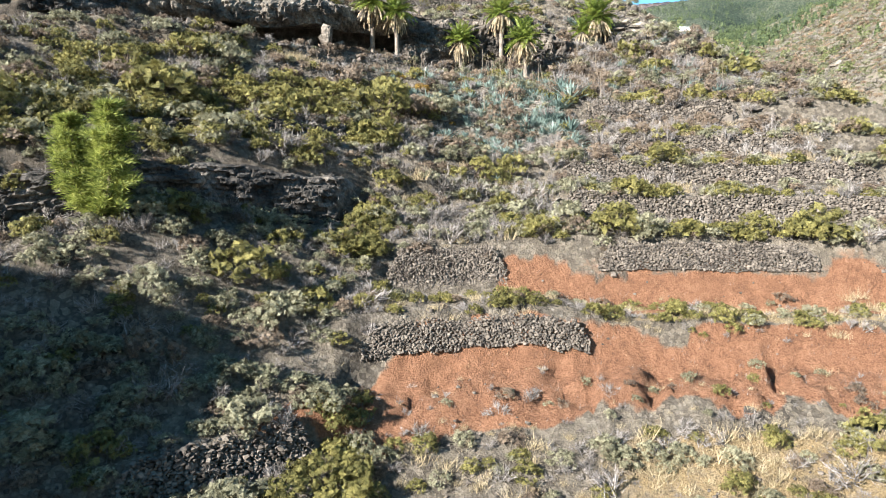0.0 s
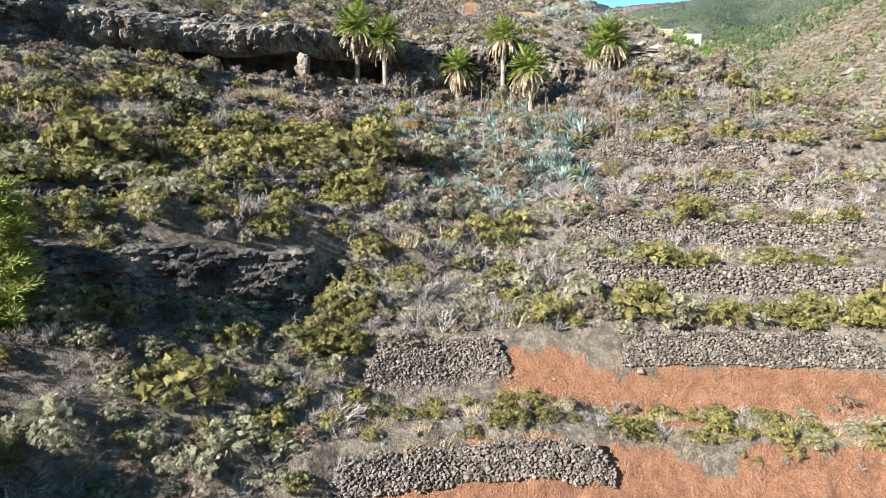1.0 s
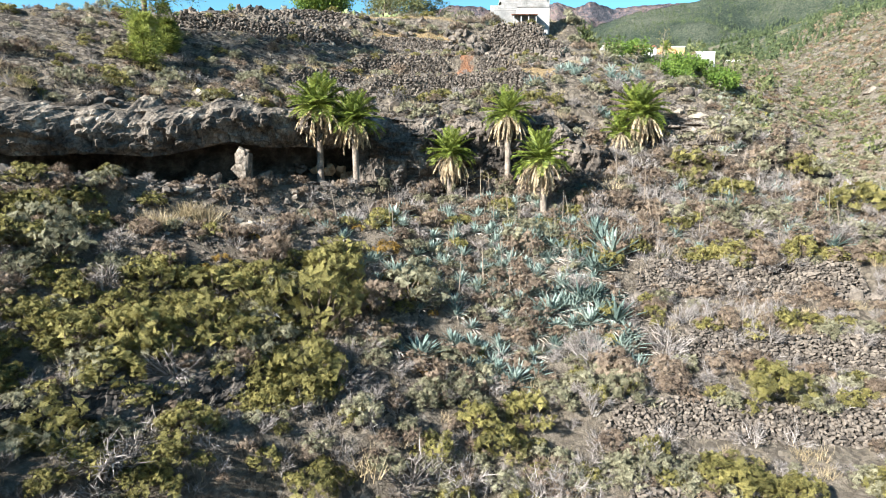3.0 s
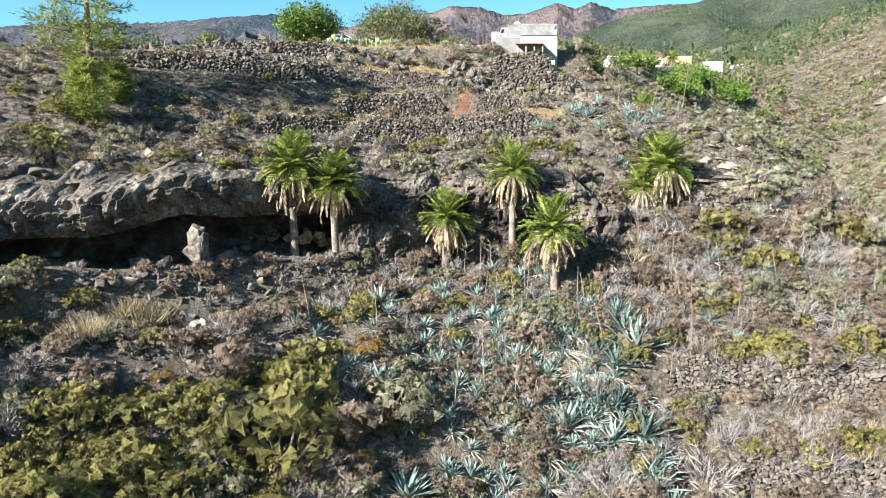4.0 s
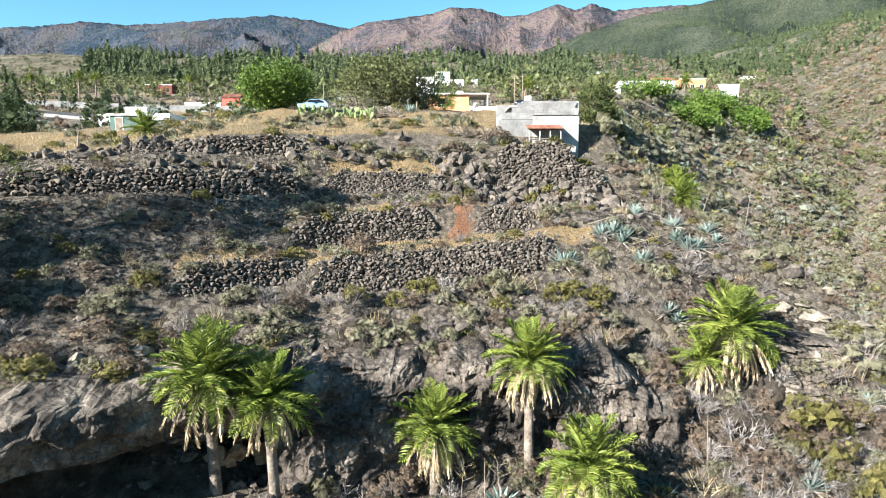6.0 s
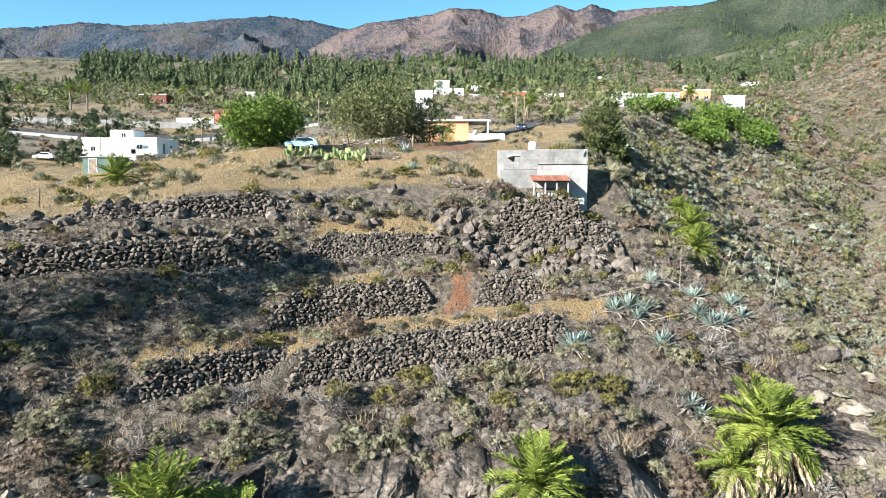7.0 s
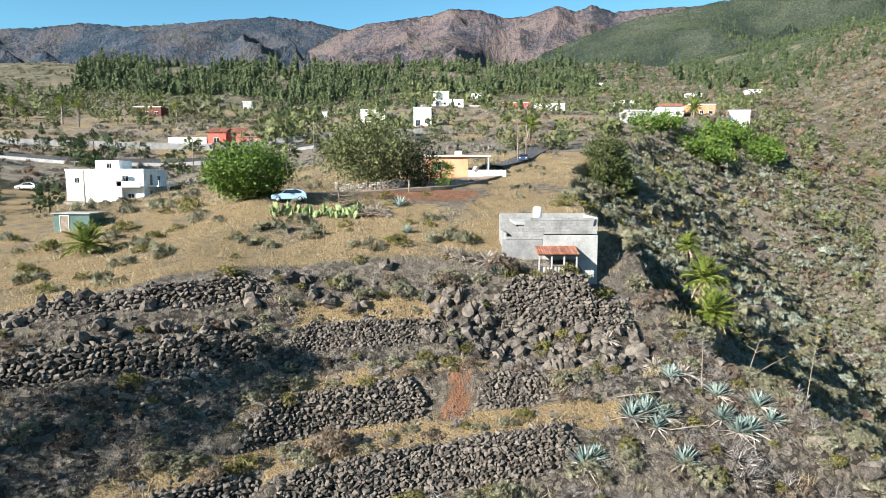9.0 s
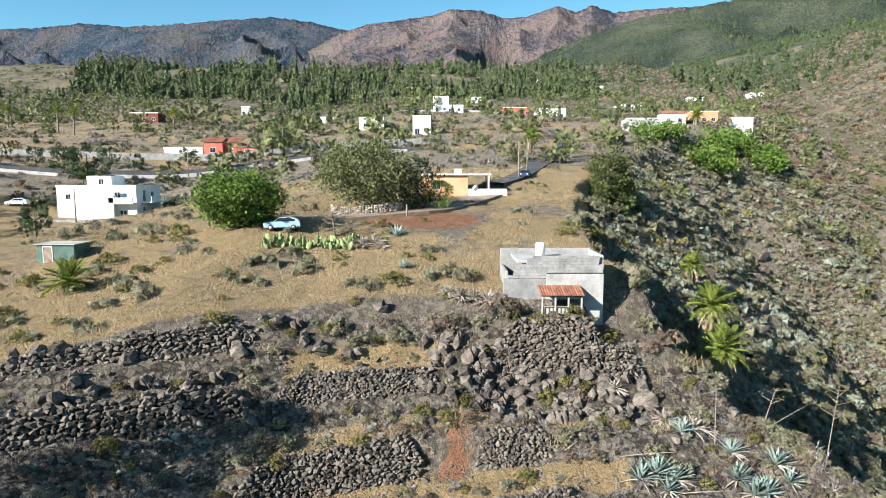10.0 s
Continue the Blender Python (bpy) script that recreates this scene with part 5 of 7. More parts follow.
def mountain(name, label, skyline, foot, near, far, material, seed, rows=110, cols=420, cut=240, wood=None):
    """A range whose crest rises to the given slopes (bearing as x/y, rise as z/distance), furrowed by gullies."""
    s0, s1 = skyline[0][0], skyline[-1][0]
    s, t = np.meshgrid(np.linspace(s0, s1, cols), np.linspace(0, 1, rows))
    crest = np.interp(s, [k[0] for k in skyline], [k[1] for k in skyline])
    d = near + (far - near) * t
    x, y = s * d, d + 73.0
    z0, z1 = foot * near, crest * far
    wx, wy = x + 260 * fbm(x / 700, y / 700, 2, seed + 9), y + 300 * fbm(x / 600, y / 900, 2, seed + 8)
    ridge = 1 - np.abs(2 * value_noise((wx + 0.35 * wy) / 380, wy / 760, seed) - 1)
    ridge2 = 1 - np.abs(2 * value_noise((wx - 0.6 * wy) / 170, (wy + 0.4 * wx) / 330, seed + 3) - 1)
    body = t ** 1.15
    z = 52 + z0 + (z1 - z0) * body
    z = z - 1.25 * cut * (1 - ridge) * np.sin(np.pi * np.clip(t, 0, 1)) ** 0.6 - 0.45 * cut * (1 - ridge2) * np.sin(np.pi * t) ** 0.6
    z = z + 14 * fbm(x / 22, y / 22, 2, seed + 5)
    if wood:
        wname, wlabel, count, size, level = wood
        rng = np.random.default_rng(seed + 40)
        i = rng.integers(0, rows - 1, count), rng.integers(0, cols - 1, count)
        a, b = rng.uniform(size=(2, count, 1))
        grid = np.stack([x, y, z], -1)
        g = lambda p, q: grid[i[0] + p, i[1] + q]  # noqa: E731
        at = (g(0, 0) * (1 - b) + g(0, 1) * b) * (1 - a) + (g(1, 0) * (1 - b) + g(1, 1) * b) * a
        ok = value_noise(at[:, 0] / 160, at[:, 1] / 160, seed + 41) + 0.25 * rng.uniform(size=count) > level
        at = at[ok]
        sz = size * rng.lognormal(0, 0.25, len(at))
        v, f = joined(*[placed(FAR_PINES[j], at[j::3], sz[j::3], rng.uniform(0, 6.3, len(at[j::3]))) for j in range(3)])
        tagged(new(wname, mesh_of(wname, v, f, FAR_PINE)), wlabel, "pine wood", kind="stuff")
    back = np.stack([s[-1] * far * 1.12, 73.0 + d[-1] * 1.12, 0 * s[-1] - 50], -1)
    v = np.concatenate([np.stack([x, y, z], -1).reshape(-1, 3), back])
    return tagged(new(name, mesh_of(name, v, grid_faces(cols, rows + 1), material, flat=False)), label, "mountain", kind="structure")


mountain("mountain_west", "distant mountain range with pine woods, haze blue in its colour", ((-1.3, 0.21), (-0.9, 0.232), (-0.7, 0.236), (-0.64, 0.239), (-0.567, 0.246), (-0.5, 0.24), (-0.4, 0.246), (-0.325, 0.252), (-0.263, 0.255), (-0.2, 0.246), (-0.15, 0.234), (-0.02, 0.195)), 0.115, 1900, 4000, HAZE_BLUE_WOOD, 7, cut=250, wood=("blue_range_pines", "pines on the distant western range", 6000, 13.0, 0.5))
mountain("mountain_north", "reddish-brown scorched mountain ridges", ((-0.24, 0.19), (-0.16, 0.23), (-0.12, 0.244), (-0.084, 0.248), (-0.02, 0.257), (0.014, 0.267), (0.059, 0.265), (0.1, 0.253), (0.131, 0.255), (0.182, 0.272), (0.211, 0.263), (0.237, 0.273), (0.273, 0.262), (0.344, 0.269), (0.416, 0.272), (0.46, 0.276), (0.6, 0.28)), 0.12, 1800, 3700, BURNT_HAZE_WOOD, 17, cut=260, wood=("ridge_pines", "sparse pines on the scorched ridges", 3000, 13.0, 0.7))
mountain("mountain_east", "green pine-clad mountain side", ((0.02, 0.13), (0.1, 0.17), (0.2, 0.215), (0.3, 0.25), (0.4, 0.27), (0.46, 0.281), (0.6, 0.31), (0.9, 0.35), (1.4, 0.36)), 0.10, 900, 2500, GREEN_WOOD, 27, cut=110, wood=("mountainside_pines", "pine wood covering the green mountain side", 13000, 11.0, 0.4))

# ---- houses, cars and what stands round them ----
WHITE = surface("white_render", (0.62, 0.61, 0.58), (0.84, 0.83, 0.80), 0.6, 0.8, 0.15, 0.01, 8.0)
GREY_BLOCK = surface("grey_concrete_block", (0.16, 0.158, 0.15), (0.31, 0.30, 0.285), 0.7, 0.9, 0.3, 0.02, 9.0, 0.35)
CEMENT = surface("pale_cement_render", (0.24, 0.235, 0.22), (0.42, 0.41, 0.385), 0.5, 0.85, 0.15, 0.01, 6.0)
ORANGE = surface("orange_render", (0.52, 0.24, 0.125), (0.66, 0.35, 0.20), 0.6, 0.8, 0.15, 0.01, 8.0)
RED_PAINT = surface("red_render", (0.36, 0.08, 0.06), (0.52, 0.14, 0.10), 0.6, 0.8, 0.15, 0.01, 8.0)
DUST = surface("pale_dust", (0.16, 0.13, 0.10), (0.30, 0.255, 0.205), 0.8, 0.95, 0.4, 0.05, 5.0)
DARK_RED = surface("faded_dark_red_render", (0.10, 0.035, 0.026), (0.20, 0.07, 0.05), 0.6, 0.85, 0.2, 0.02, 8.0)
ROOF_TILE = surface("clay_roof_tile", (0.15, 0.06, 0.038), (0.32, 0.14, 0.09), 1.5, 0.8, 0.3, 0.02, 12.0, 0.6)
GLASS_DARK, _gn, _gl, _gb = tree("dark_window_glass")
_gb.inputs["Base Color"].default_value, _gb.inputs["Roughness"].default_value = (0.02, 0.022, 0.026, 1), 0.08
_gb.inputs["Specular IOR Level"].default_value = 0.5
WOOD = surface("weathered_wood", (0.12, 0.09, 0.065), (0.32, 0.26, 0.20), 2.0, 0.85, 0.3, 0.02, 12.0)
ASPHALT = surface("asphalt", (0.035, 0.036, 0.038), (0.085, 0.085, 0.088), 0.5, 0.9, 0.2, 0.01, 6.0)
GREEN_SHEET = surface("green_sheet_metal", (0.05, 0.09, 0.075), (0.11, 0.17, 0.14), 0.8, 0.5, 0.1, 0.01, 6.0)
PALE_BLOCK = surface("pale_field_stone", (0.16, 0.14, 0.115), (0.42, 0.375, 0.315), 0.9, 0.9, 0.5, 0.05, 6.0, 0.6)
RUBBER = surface("tyre_rubber", (0.015, 0.015, 0.015), (0.03, 0.03, 0.03), 3.0, 0.9, 0.1, 0.005, 20.0)


def paint(name, colour):
    m, n, l, b = tree(name)
    f = noise_tex(n, l, 3.0, 2.0)
    l.new(mixed(n, l, f, colour, tuple(c * 0.85 for c in colour)), b.inputs["Base Color"])
    b.inputs["Roughness"].default_value, b.inputs["Coat Weight"].default_value = 0.35, 0.6
    return m


BLUE_PAINT, NAVY_PAINT, CHROME = paint("pale_blue_car_paint", (0.34, 0.50, 0.63)), paint("navy_car_paint", (0.03, 0.045, 0.09)), paint("grey_alloy", (0.45, 0.45, 0.46))
BOX_F = np.array([[0, 3, 2, 1], [4, 5, 6, 7], [0, 1, 5, 4], [1, 2, 6, 5], [2, 3, 7, 6], [3, 0, 4, 7]])


def box_arrays(x0, x1, y0, y1, z0, z1):
    return np.array([[x0, y0, z0], [x1, y0, z0], [x1, y1, z0], [x0, y1, z0], [x0, y0, z1], [x1, y0, z1], [x1, y1, z1], [x0, y1, z1]], float), BOX_F


def box(name, dims, material, parent, label="", at=None):
    """A block with softened edges."""
    x0, x1, y0, y1, z0, z1 = dims
    bm = bmesh.new()
    v = [bm.verts.new(p) for p in box_arrays(*dims)[0]]
    for f in BOX_F:
        bm.faces.new([v[i] for i in f])
    edge = min(0.03, 0.15 * min(abs(x1 - x0), abs(y1 - y0), abs(z1 - z0)))
    bmesh.ops.bevel(bm, geom=bm.edges[:], offset=edge, segments=1, affect="EDGES")
    bmesh.ops.recalc_face_normals(bm, faces=bm.faces[:])
    me = bpy.data.meshes.new(name)
    bm.to_mesh(me)
    bm.free()
    me.materials.append(material)
    return part(name, me, parent, label, at)


def window(parent, x, y, z, w, h, side="front", door=False, frame_material=None):
    """A framed opening set into a wall: side front looks to -y, right to +x."""
    m = pose(x, y, z, 0, 0, 0 if side == "front" else 90)
    t = 0.07
    ob = box("door" if door else "window", (-w / 2, w / 2, -0.02, 0.10, 0, h), WOOD if door else GLASS_DARK, parent, "", m)
    fm = frame_material or WHITE
    for n, d in (("jamb", (-w / 2 - t, -w / 2, -0.06, 0.08, 0, h)), ("jamb", (w / 2, w / 2 + t, -0.06, 0.08, 0, h)), ("lintel", (-w / 2 - t, w / 2 + t, -0.06, 0.08, h, h + t)), ("sill", (-w / 2 - t, w / 2 + t, -0.1, 0.08, -t, 0))):
        box(n, d, fm, ob)
    if not door:
        box("mullion", (-0.03, 0.03, -0.05, 0.06, 0, h), fm, ob)
    return ob


def house(name, label, x, y, z=None, turn=0.0):
    ob = tagged(new(name), label, "house")
    ob.matrix_basis = pose(x, y, float(height(x, y)[0]) if z is None else z, 0, 0, turn)
    return ob


def tiled(parent, x0, x1, y0, y1, z0, z1, gap=0.22):
    """Rows of half-round clay tiles that run up the slope from y0, z0 to y1, z1."""
    n = max(2, round((x1 - x0) / gap))
    t = np.linspace(0, np.pi, 6)
    prof = np.stack([-np.cos(t) * gap * 0.52, 0 * t, np.sin(t) * gap * 0.32], 1)
    a, b = prof + [0, y0, z0], prof + [0, y1, z1]
    v = np.concatenate([a, b, a - [0, 0, 0.04], b - [0, 0, 0.04]])
    k = np.arange(5)
    f = np.concatenate([np.stack([k, k + 1, k + 7, k + 6], 1), np.stack([k + 13, k + 12, k + 18, k + 19], 1), np.stack([k + 1, k, k + 12, k + 13], 1)])
    me = mesh_of("roof_tile", v, f, ROOF_TILE)
    for i in range(n):
        part("roof_tile", me, parent, at=Matrix.Translation((x0 + (i + 0.5) * (x1 - x0) / n, 0, 0)))


# grey block building at the edge of the spur
grey = house("concrete_building", "unfinished grey concrete-block building with a cement panel", 13.9, 125.4, 40.9)
box("front_wall", (-0.9, 4.1, 0, 0.25, -3.0, 3.0), CEMENT, grey, "pale cement panel")
box("front_wall", (-4.6, -0.9, 0.02, 0.25, -0.2, 2.6), GREY_BLOCK, grey)
box("side_wall", (3.86, 4.1, 0.25, 5.2, -2.5, 4.6), CEMENT, grey)
box("side_wall", (-4.4, -4.15, 0.25, 5.2, 0.4, 3.2), GREY_BLOCK, grey)
box("back_wall", (-4.4, 4.1, 5.0, 5.25, 0.4, 4.7), GREY_BLOCK, grey)
box("roof_slab", (-3.4, 3.9, 0.3, 5.0, 3.9, 4.15), CEMENT, grey)
block = mesh_of("block", *box_arrays(-0.235, 0.235, 0, 0.24, 0.0, 0.235), GREY_BLOCK)
for r in range(9):
    z = 2.62 + 0.245 * r
    xa = -4.3 + 0.28 * r
    for c in range(int((4.1 - xa) / 0.48)):
        x = xa + 0.3 + 0.48 * c + 0.24 * (r % 2)
        if x < 3.85 and z + 0.235 < 4.75 and not (r < 2 and x > -0.95) and not (r > 7 and 1.6 < x < 2.5):
            part("block", block, grey, at=Matrix.Translation((x, 0, z)))
stack = tagged(new("water_tank", tube_mesh("water_tank", WHITE, [(0, 0, 0), (0, 0, 0.9), (0, 0, 1.25), (0, 0, 1.35)], [0.42, 0.44, 0.42, 0.3], 18)), "white cylindrical water tank on the roof", "water tank")
stack.matrix_basis = Matrix.Translation((12.9, 128.2, 45.0))
hut = house("garden_shelter", "small lean-to shelter with a clay tile roof", 14.1, 123.7, 40.9)
for x in (-1.65, -0.55, 0.55, 1.65):
    box("post", (x - 0.07, x + 0.07, -0.07, 0.07, -0.5, 1.35), CEMENT, hut)
box("beam", (-1.75, 1.75, -0.08, 0.08, 1.35, 1.5), WOOD, hut)
box("back_beam", (-1.75, 1.75, 1.5, 1.62, 1.75, 1.9), WOOD, hut)
box("low_wall", (-1.65, 1.65, 0.1, 0.22, -0.8, 0.42), CEMENT, hut, "low pale cement wall")
box("rail", (-1.65, 1.65, -0.04, 0.04, 0.45, 0.53), WOOD, hut)
for n in range(10):
    box("slat", (-1.5 + 0.33 * n, -1.47 + 0.33 * n, -0.03, 0.03, -0.3, 0.45), WOOD, hut)
tiled(hut, -1.85, 1.85, -0.35, 1.65, 1.48, 1.98)

# white two-storey house
wh = house("white_house", "white two-storey house with an outside stair and a balcony", -69.6, 190.0, 44.6)
box("wall", (0, 15.2, 0, 10, -1.2, 6.0), WHITE, wh)
box("parapet", (-0.1, 15.3, -0.1, 0.2, 6.0, 6.35), WHITE, wh)
box("parapet", (15.0, 15.3, 0.2, 10, 6.0, 6.35), WHITE, wh)
box("roof_room", (4.2, 9.0, 3, 8, 6.0, 8.1), WHITE, wh)
box("balcony", (15.2, 17.4, 1.5, 8.5, 2.9, 3.15), WHITE, wh)
for n in range(9):
    box("baluster", (17.25, 17.35, 1.6 + 0.85 * n, 1.68 + 0.85 * n, 3.15, 4.1), WHITE, wh)
box("handrail", (17.2, 17.4, 1.5, 8.5, 4.1, 4.2), WHITE, wh)
for n in range(16):
    box("step", (4.6 + 0.42 * n, 5.05 + 0.42 * n, -1.3, 0, -1.2, -0.6 + 0.33 * n), WHITE, wh)
slope_v = np.array([(x, y, z) for y in (-1.55, -1.3) for x, z in ((4.2, -1.2), (11.6, -1.2), (11.6, 5.9), (10.6, 5.9), (4.2, 0.9))])
part("stair_parapet", mesh_of("stair_parapet", slope_v, [np.array([[0, 1, 2, 3, 4], [9, 8, 7, 6, 5]]), np.array([[k, k + 5, (k + 1) % 5 + 5, (k + 1) % 5] for k in range(5)])], WHITE), wh, "white sloping stair parapet")
box("roof_terrace_wall", (10.6, 15.2, -1.55, -1.3, 3.0, 4.0), WHITE, wh)
box("terrace_slab", (11.4, 15.2, -1.5, 0, 2.8, 3.05), WHITE, wh)
for x, z, w, h in ((2.2, 3.7, 0.9, 0.9), (11.6, 3.8, 1.1, 1.2), (5.0, 0.6, 1.0, 1.2), (12.6, 0.4, 1.2, 1.1)):
    window(wh, x, 0, z, w, h)
for y, z, w, h, d in ((3.0, 3.2, 1.1, 2.1, True), (6.3, 3.7, 1.2, 1.3, False), (2.8, 0.0, 1.0, 2.0, True), (6.5, 0.7, 1.2, 1.1, False)):
    window(wh, 15.2, y, z, w, h, "right", d)
window(wh, 7.0, 3.0, 6.5, 0.9, 1.0)
yard = tagged(new("garden_wall"), "grey stone retaining wall below the white house", "wall", kind="structure")
yard.matrix_basis = Matrix.Translation((-66, 184, 42.5))
box("wall_core", (-12, 12.2, 0.1, 0.6, -3, 2.2), GREY_BLOCK, yard)
wrng = np.random.default_rng(91)
yard_stones = [mesh_of("stone", *box_arrays(-0.57, 0.57, -0.06, 0.3, -0.32, 0.32), PALE_BLOCK), mesh_of("stone", *box_arrays(-0.5, 0.5, -0.1, 0.3, -0.3, 0.3), PALE_BLOCK)]
for r in range(7):
    for c in range(20):
        ob = part("stone", yard_stones[(r + c) % 2], yard, at=pose(-11.6 + 1.2 * c + 0.6 * (r % 2) + wrng.uniform(-0.06, 0.06), wrng.uniform(-0.05, 0.05), -2.4 + 0.68 * r, 0, wrng.uniform(-7, 7), 0))

# orange house
orange = house("orange_house", "single-storey orange house with a flat white roof", 1.0, 174.0, 49.5)
box("wall", (0, 7.2, 0, 7, -1.5, 3.2), ORANGE, orange)
box("roof", (-0.4, 11.0, -0.5, 7.4, 3.2, 3.45), WHITE, orange)
for y in (-0.2, 3.2, 6.8):
    box("porch_post", (10.5, 10.7, y - 0.1, y + 0.1, -0.6, 3.2), WHITE, orange)
box("porch_wall", (7.2, 13.5, -1.0, -0.8, -1.2, 1.0), WHITE, orange)
box("porch_floor", (7.2, 11.0, -0.8, 7.0, -1.2, 0.0), CEMENT, orange)
window(orange, 2.0, 0, 1.0, 1.2, 1.2)
window(orange, 7.2, 2.5, 0.0, 1.1, 2.1, "right", True)
window(orange, 7.2, 5.0, 0.9, 1.3, 1.2, "right")
box("awning", (0.8, 3.2, -1.3, 0, 2.3, 2.4), GREEN_SHEET, orange, "green cloth awning", pose(0, 0, 0, 0, 0, 0))
box("roof_tank", (5.0, 6.2, 3, 4.2, 3.45, 4.3), WHITE, orange)
dish = part("satellite_dish", tube_mesh("satellite_dish", WHITE, [(0, 0, 0), (0, -0.04, 0), (0, -0.14, 0)], [0.1, 0.35, 0.5], 14), orange, at=pose(8.3, -1.2, 1.2, 25, 0, 20))

# red house with a white annex
red = house("red_house", "red house with a clay tile hip roof", -67.0, 257.0, 58.8)
box("wall", (0, 5.5, 0, 7, -3, 4.2), RED_PAINT, red)
box("wall", (5.5, 10.5, 1.5, 7, -3, 4.2), RED_PAINT, red)
tiled(red, -0.3, 5.8, -0.4, 3.6, 4.2, 5.8, 0.4)
tiled(red, 5.2, 10.8, 1.1, 4.6, 4.2, 5.8, 0.4)
box("terrace", (5.5, 12.5, -2.0, 1.5, -3, 0.1), WHITE, red)
window(red, 2.6, 0, 1.2, 1.6, 1.5)
window(red, 7.4, 1.5, 0.3, 1.2, 2.1, door=True)
window(red, 9.4, 1.5, 1.2, 1.0, 1.3)
annex = house("white_annex", "low white outbuilding with a flat roof", -79.0, 257.0, 58.3)
box("wall", (0, 11.5, 0, 5, -3, 2.9), WHITE, annex)
box("parapet", (-0.1, 11.6, -0.1, 0.2, 2.9, 3.2), WHITE, annex)
window(annex, 7.5, 0, 0.4, 2.6, 1.4)
garage = house("red_garage", "small red garage behind the green tree", -56.0, 250.0)
box("wall", (0, 7, 0, 5, -3, 2.8), RED_PAINT, garage)
box("roof", (-0.3, 7.3, -0.3, 5.3, 2.8, 3.0), GREY_BLOCK, garage)
window(garage, 4.5, 0, 0.0, 2.4, 2.2, door=True)


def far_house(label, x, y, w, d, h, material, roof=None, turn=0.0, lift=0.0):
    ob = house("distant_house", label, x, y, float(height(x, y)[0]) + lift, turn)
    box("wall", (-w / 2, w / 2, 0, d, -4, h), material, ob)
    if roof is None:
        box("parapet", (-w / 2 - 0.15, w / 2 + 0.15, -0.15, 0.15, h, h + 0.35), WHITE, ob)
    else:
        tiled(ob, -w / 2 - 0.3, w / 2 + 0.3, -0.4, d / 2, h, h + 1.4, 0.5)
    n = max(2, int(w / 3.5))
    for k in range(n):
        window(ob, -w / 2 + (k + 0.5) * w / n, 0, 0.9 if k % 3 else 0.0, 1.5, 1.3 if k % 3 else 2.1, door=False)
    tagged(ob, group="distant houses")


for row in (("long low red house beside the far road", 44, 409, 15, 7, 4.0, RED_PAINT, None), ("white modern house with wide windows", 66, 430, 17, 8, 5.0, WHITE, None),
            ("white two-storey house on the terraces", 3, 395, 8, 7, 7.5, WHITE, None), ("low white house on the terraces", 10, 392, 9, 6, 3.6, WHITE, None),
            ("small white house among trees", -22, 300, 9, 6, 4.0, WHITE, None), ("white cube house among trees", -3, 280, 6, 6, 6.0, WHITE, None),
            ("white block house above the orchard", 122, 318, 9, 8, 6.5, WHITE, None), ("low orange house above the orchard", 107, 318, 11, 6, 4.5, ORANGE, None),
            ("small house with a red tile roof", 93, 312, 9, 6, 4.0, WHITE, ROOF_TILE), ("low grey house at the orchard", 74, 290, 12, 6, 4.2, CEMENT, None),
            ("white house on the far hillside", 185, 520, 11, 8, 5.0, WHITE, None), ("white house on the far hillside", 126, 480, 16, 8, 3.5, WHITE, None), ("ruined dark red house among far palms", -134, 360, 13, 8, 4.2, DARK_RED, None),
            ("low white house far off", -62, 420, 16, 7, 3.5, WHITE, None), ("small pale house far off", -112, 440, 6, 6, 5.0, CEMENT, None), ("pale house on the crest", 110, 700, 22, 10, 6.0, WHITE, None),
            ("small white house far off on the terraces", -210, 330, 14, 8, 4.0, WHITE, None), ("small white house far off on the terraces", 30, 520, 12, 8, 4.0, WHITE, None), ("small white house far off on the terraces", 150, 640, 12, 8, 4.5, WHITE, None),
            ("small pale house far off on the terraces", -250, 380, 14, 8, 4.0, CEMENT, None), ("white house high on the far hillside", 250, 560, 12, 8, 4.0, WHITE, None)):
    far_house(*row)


def strip(name, label, category, points, wide, material, lift=0.06, thick=0.25):
    """A road or kerb that follows the ground."""
    p = np.array(points, float)
    s = np.r_[0, np.cumsum(np.hypot(*np.diff(p, axis=0).T))]
    t = np.arange(0, s[-1], 2.0)
    x, y = np.interp(t, s, p[:, 0]), np.interp(t, s, p[:, 1])
    d = unit(np.stack([np.gradient(x), np.gradient(y)], 1))
    side = np.stack([-d[:, 1], d[:, 0]], 1) * wide / 2
    z = np.max([height(x + side[:, 0] * k, y + side[:, 1] * k) for k in (-1, 0, 1)], 0)
    z = np.convolve(np.pad(z, 3, mode="edge"), np.ones(7) / 7, mode="valid") + lift
    rows = [np.stack([x + side[:, 0], y + side[:, 1], z], 1), np.stack([x - side[:, 0], y - side[:, 1], z], 1), np.stack([x - side[:, 0], y - side[:, 1], z - thick], 1), np.stack([x + side[:, 0], y + side[:, 1], z - thick], 1)]
    v = np.concatenate(rows)
    n, k = len(t), np.arange(len(t) - 1)
    f = np.concatenate([np.stack([a * n + k, b * n + k, b * n + k + 1, a * n + k + 1], 1) for a, b in ((0, 1), (1, 2), (2, 3), (3, 0))])
    return tagged(new(name, mesh_of(name, v, f, material)), label, category, kind="structure")


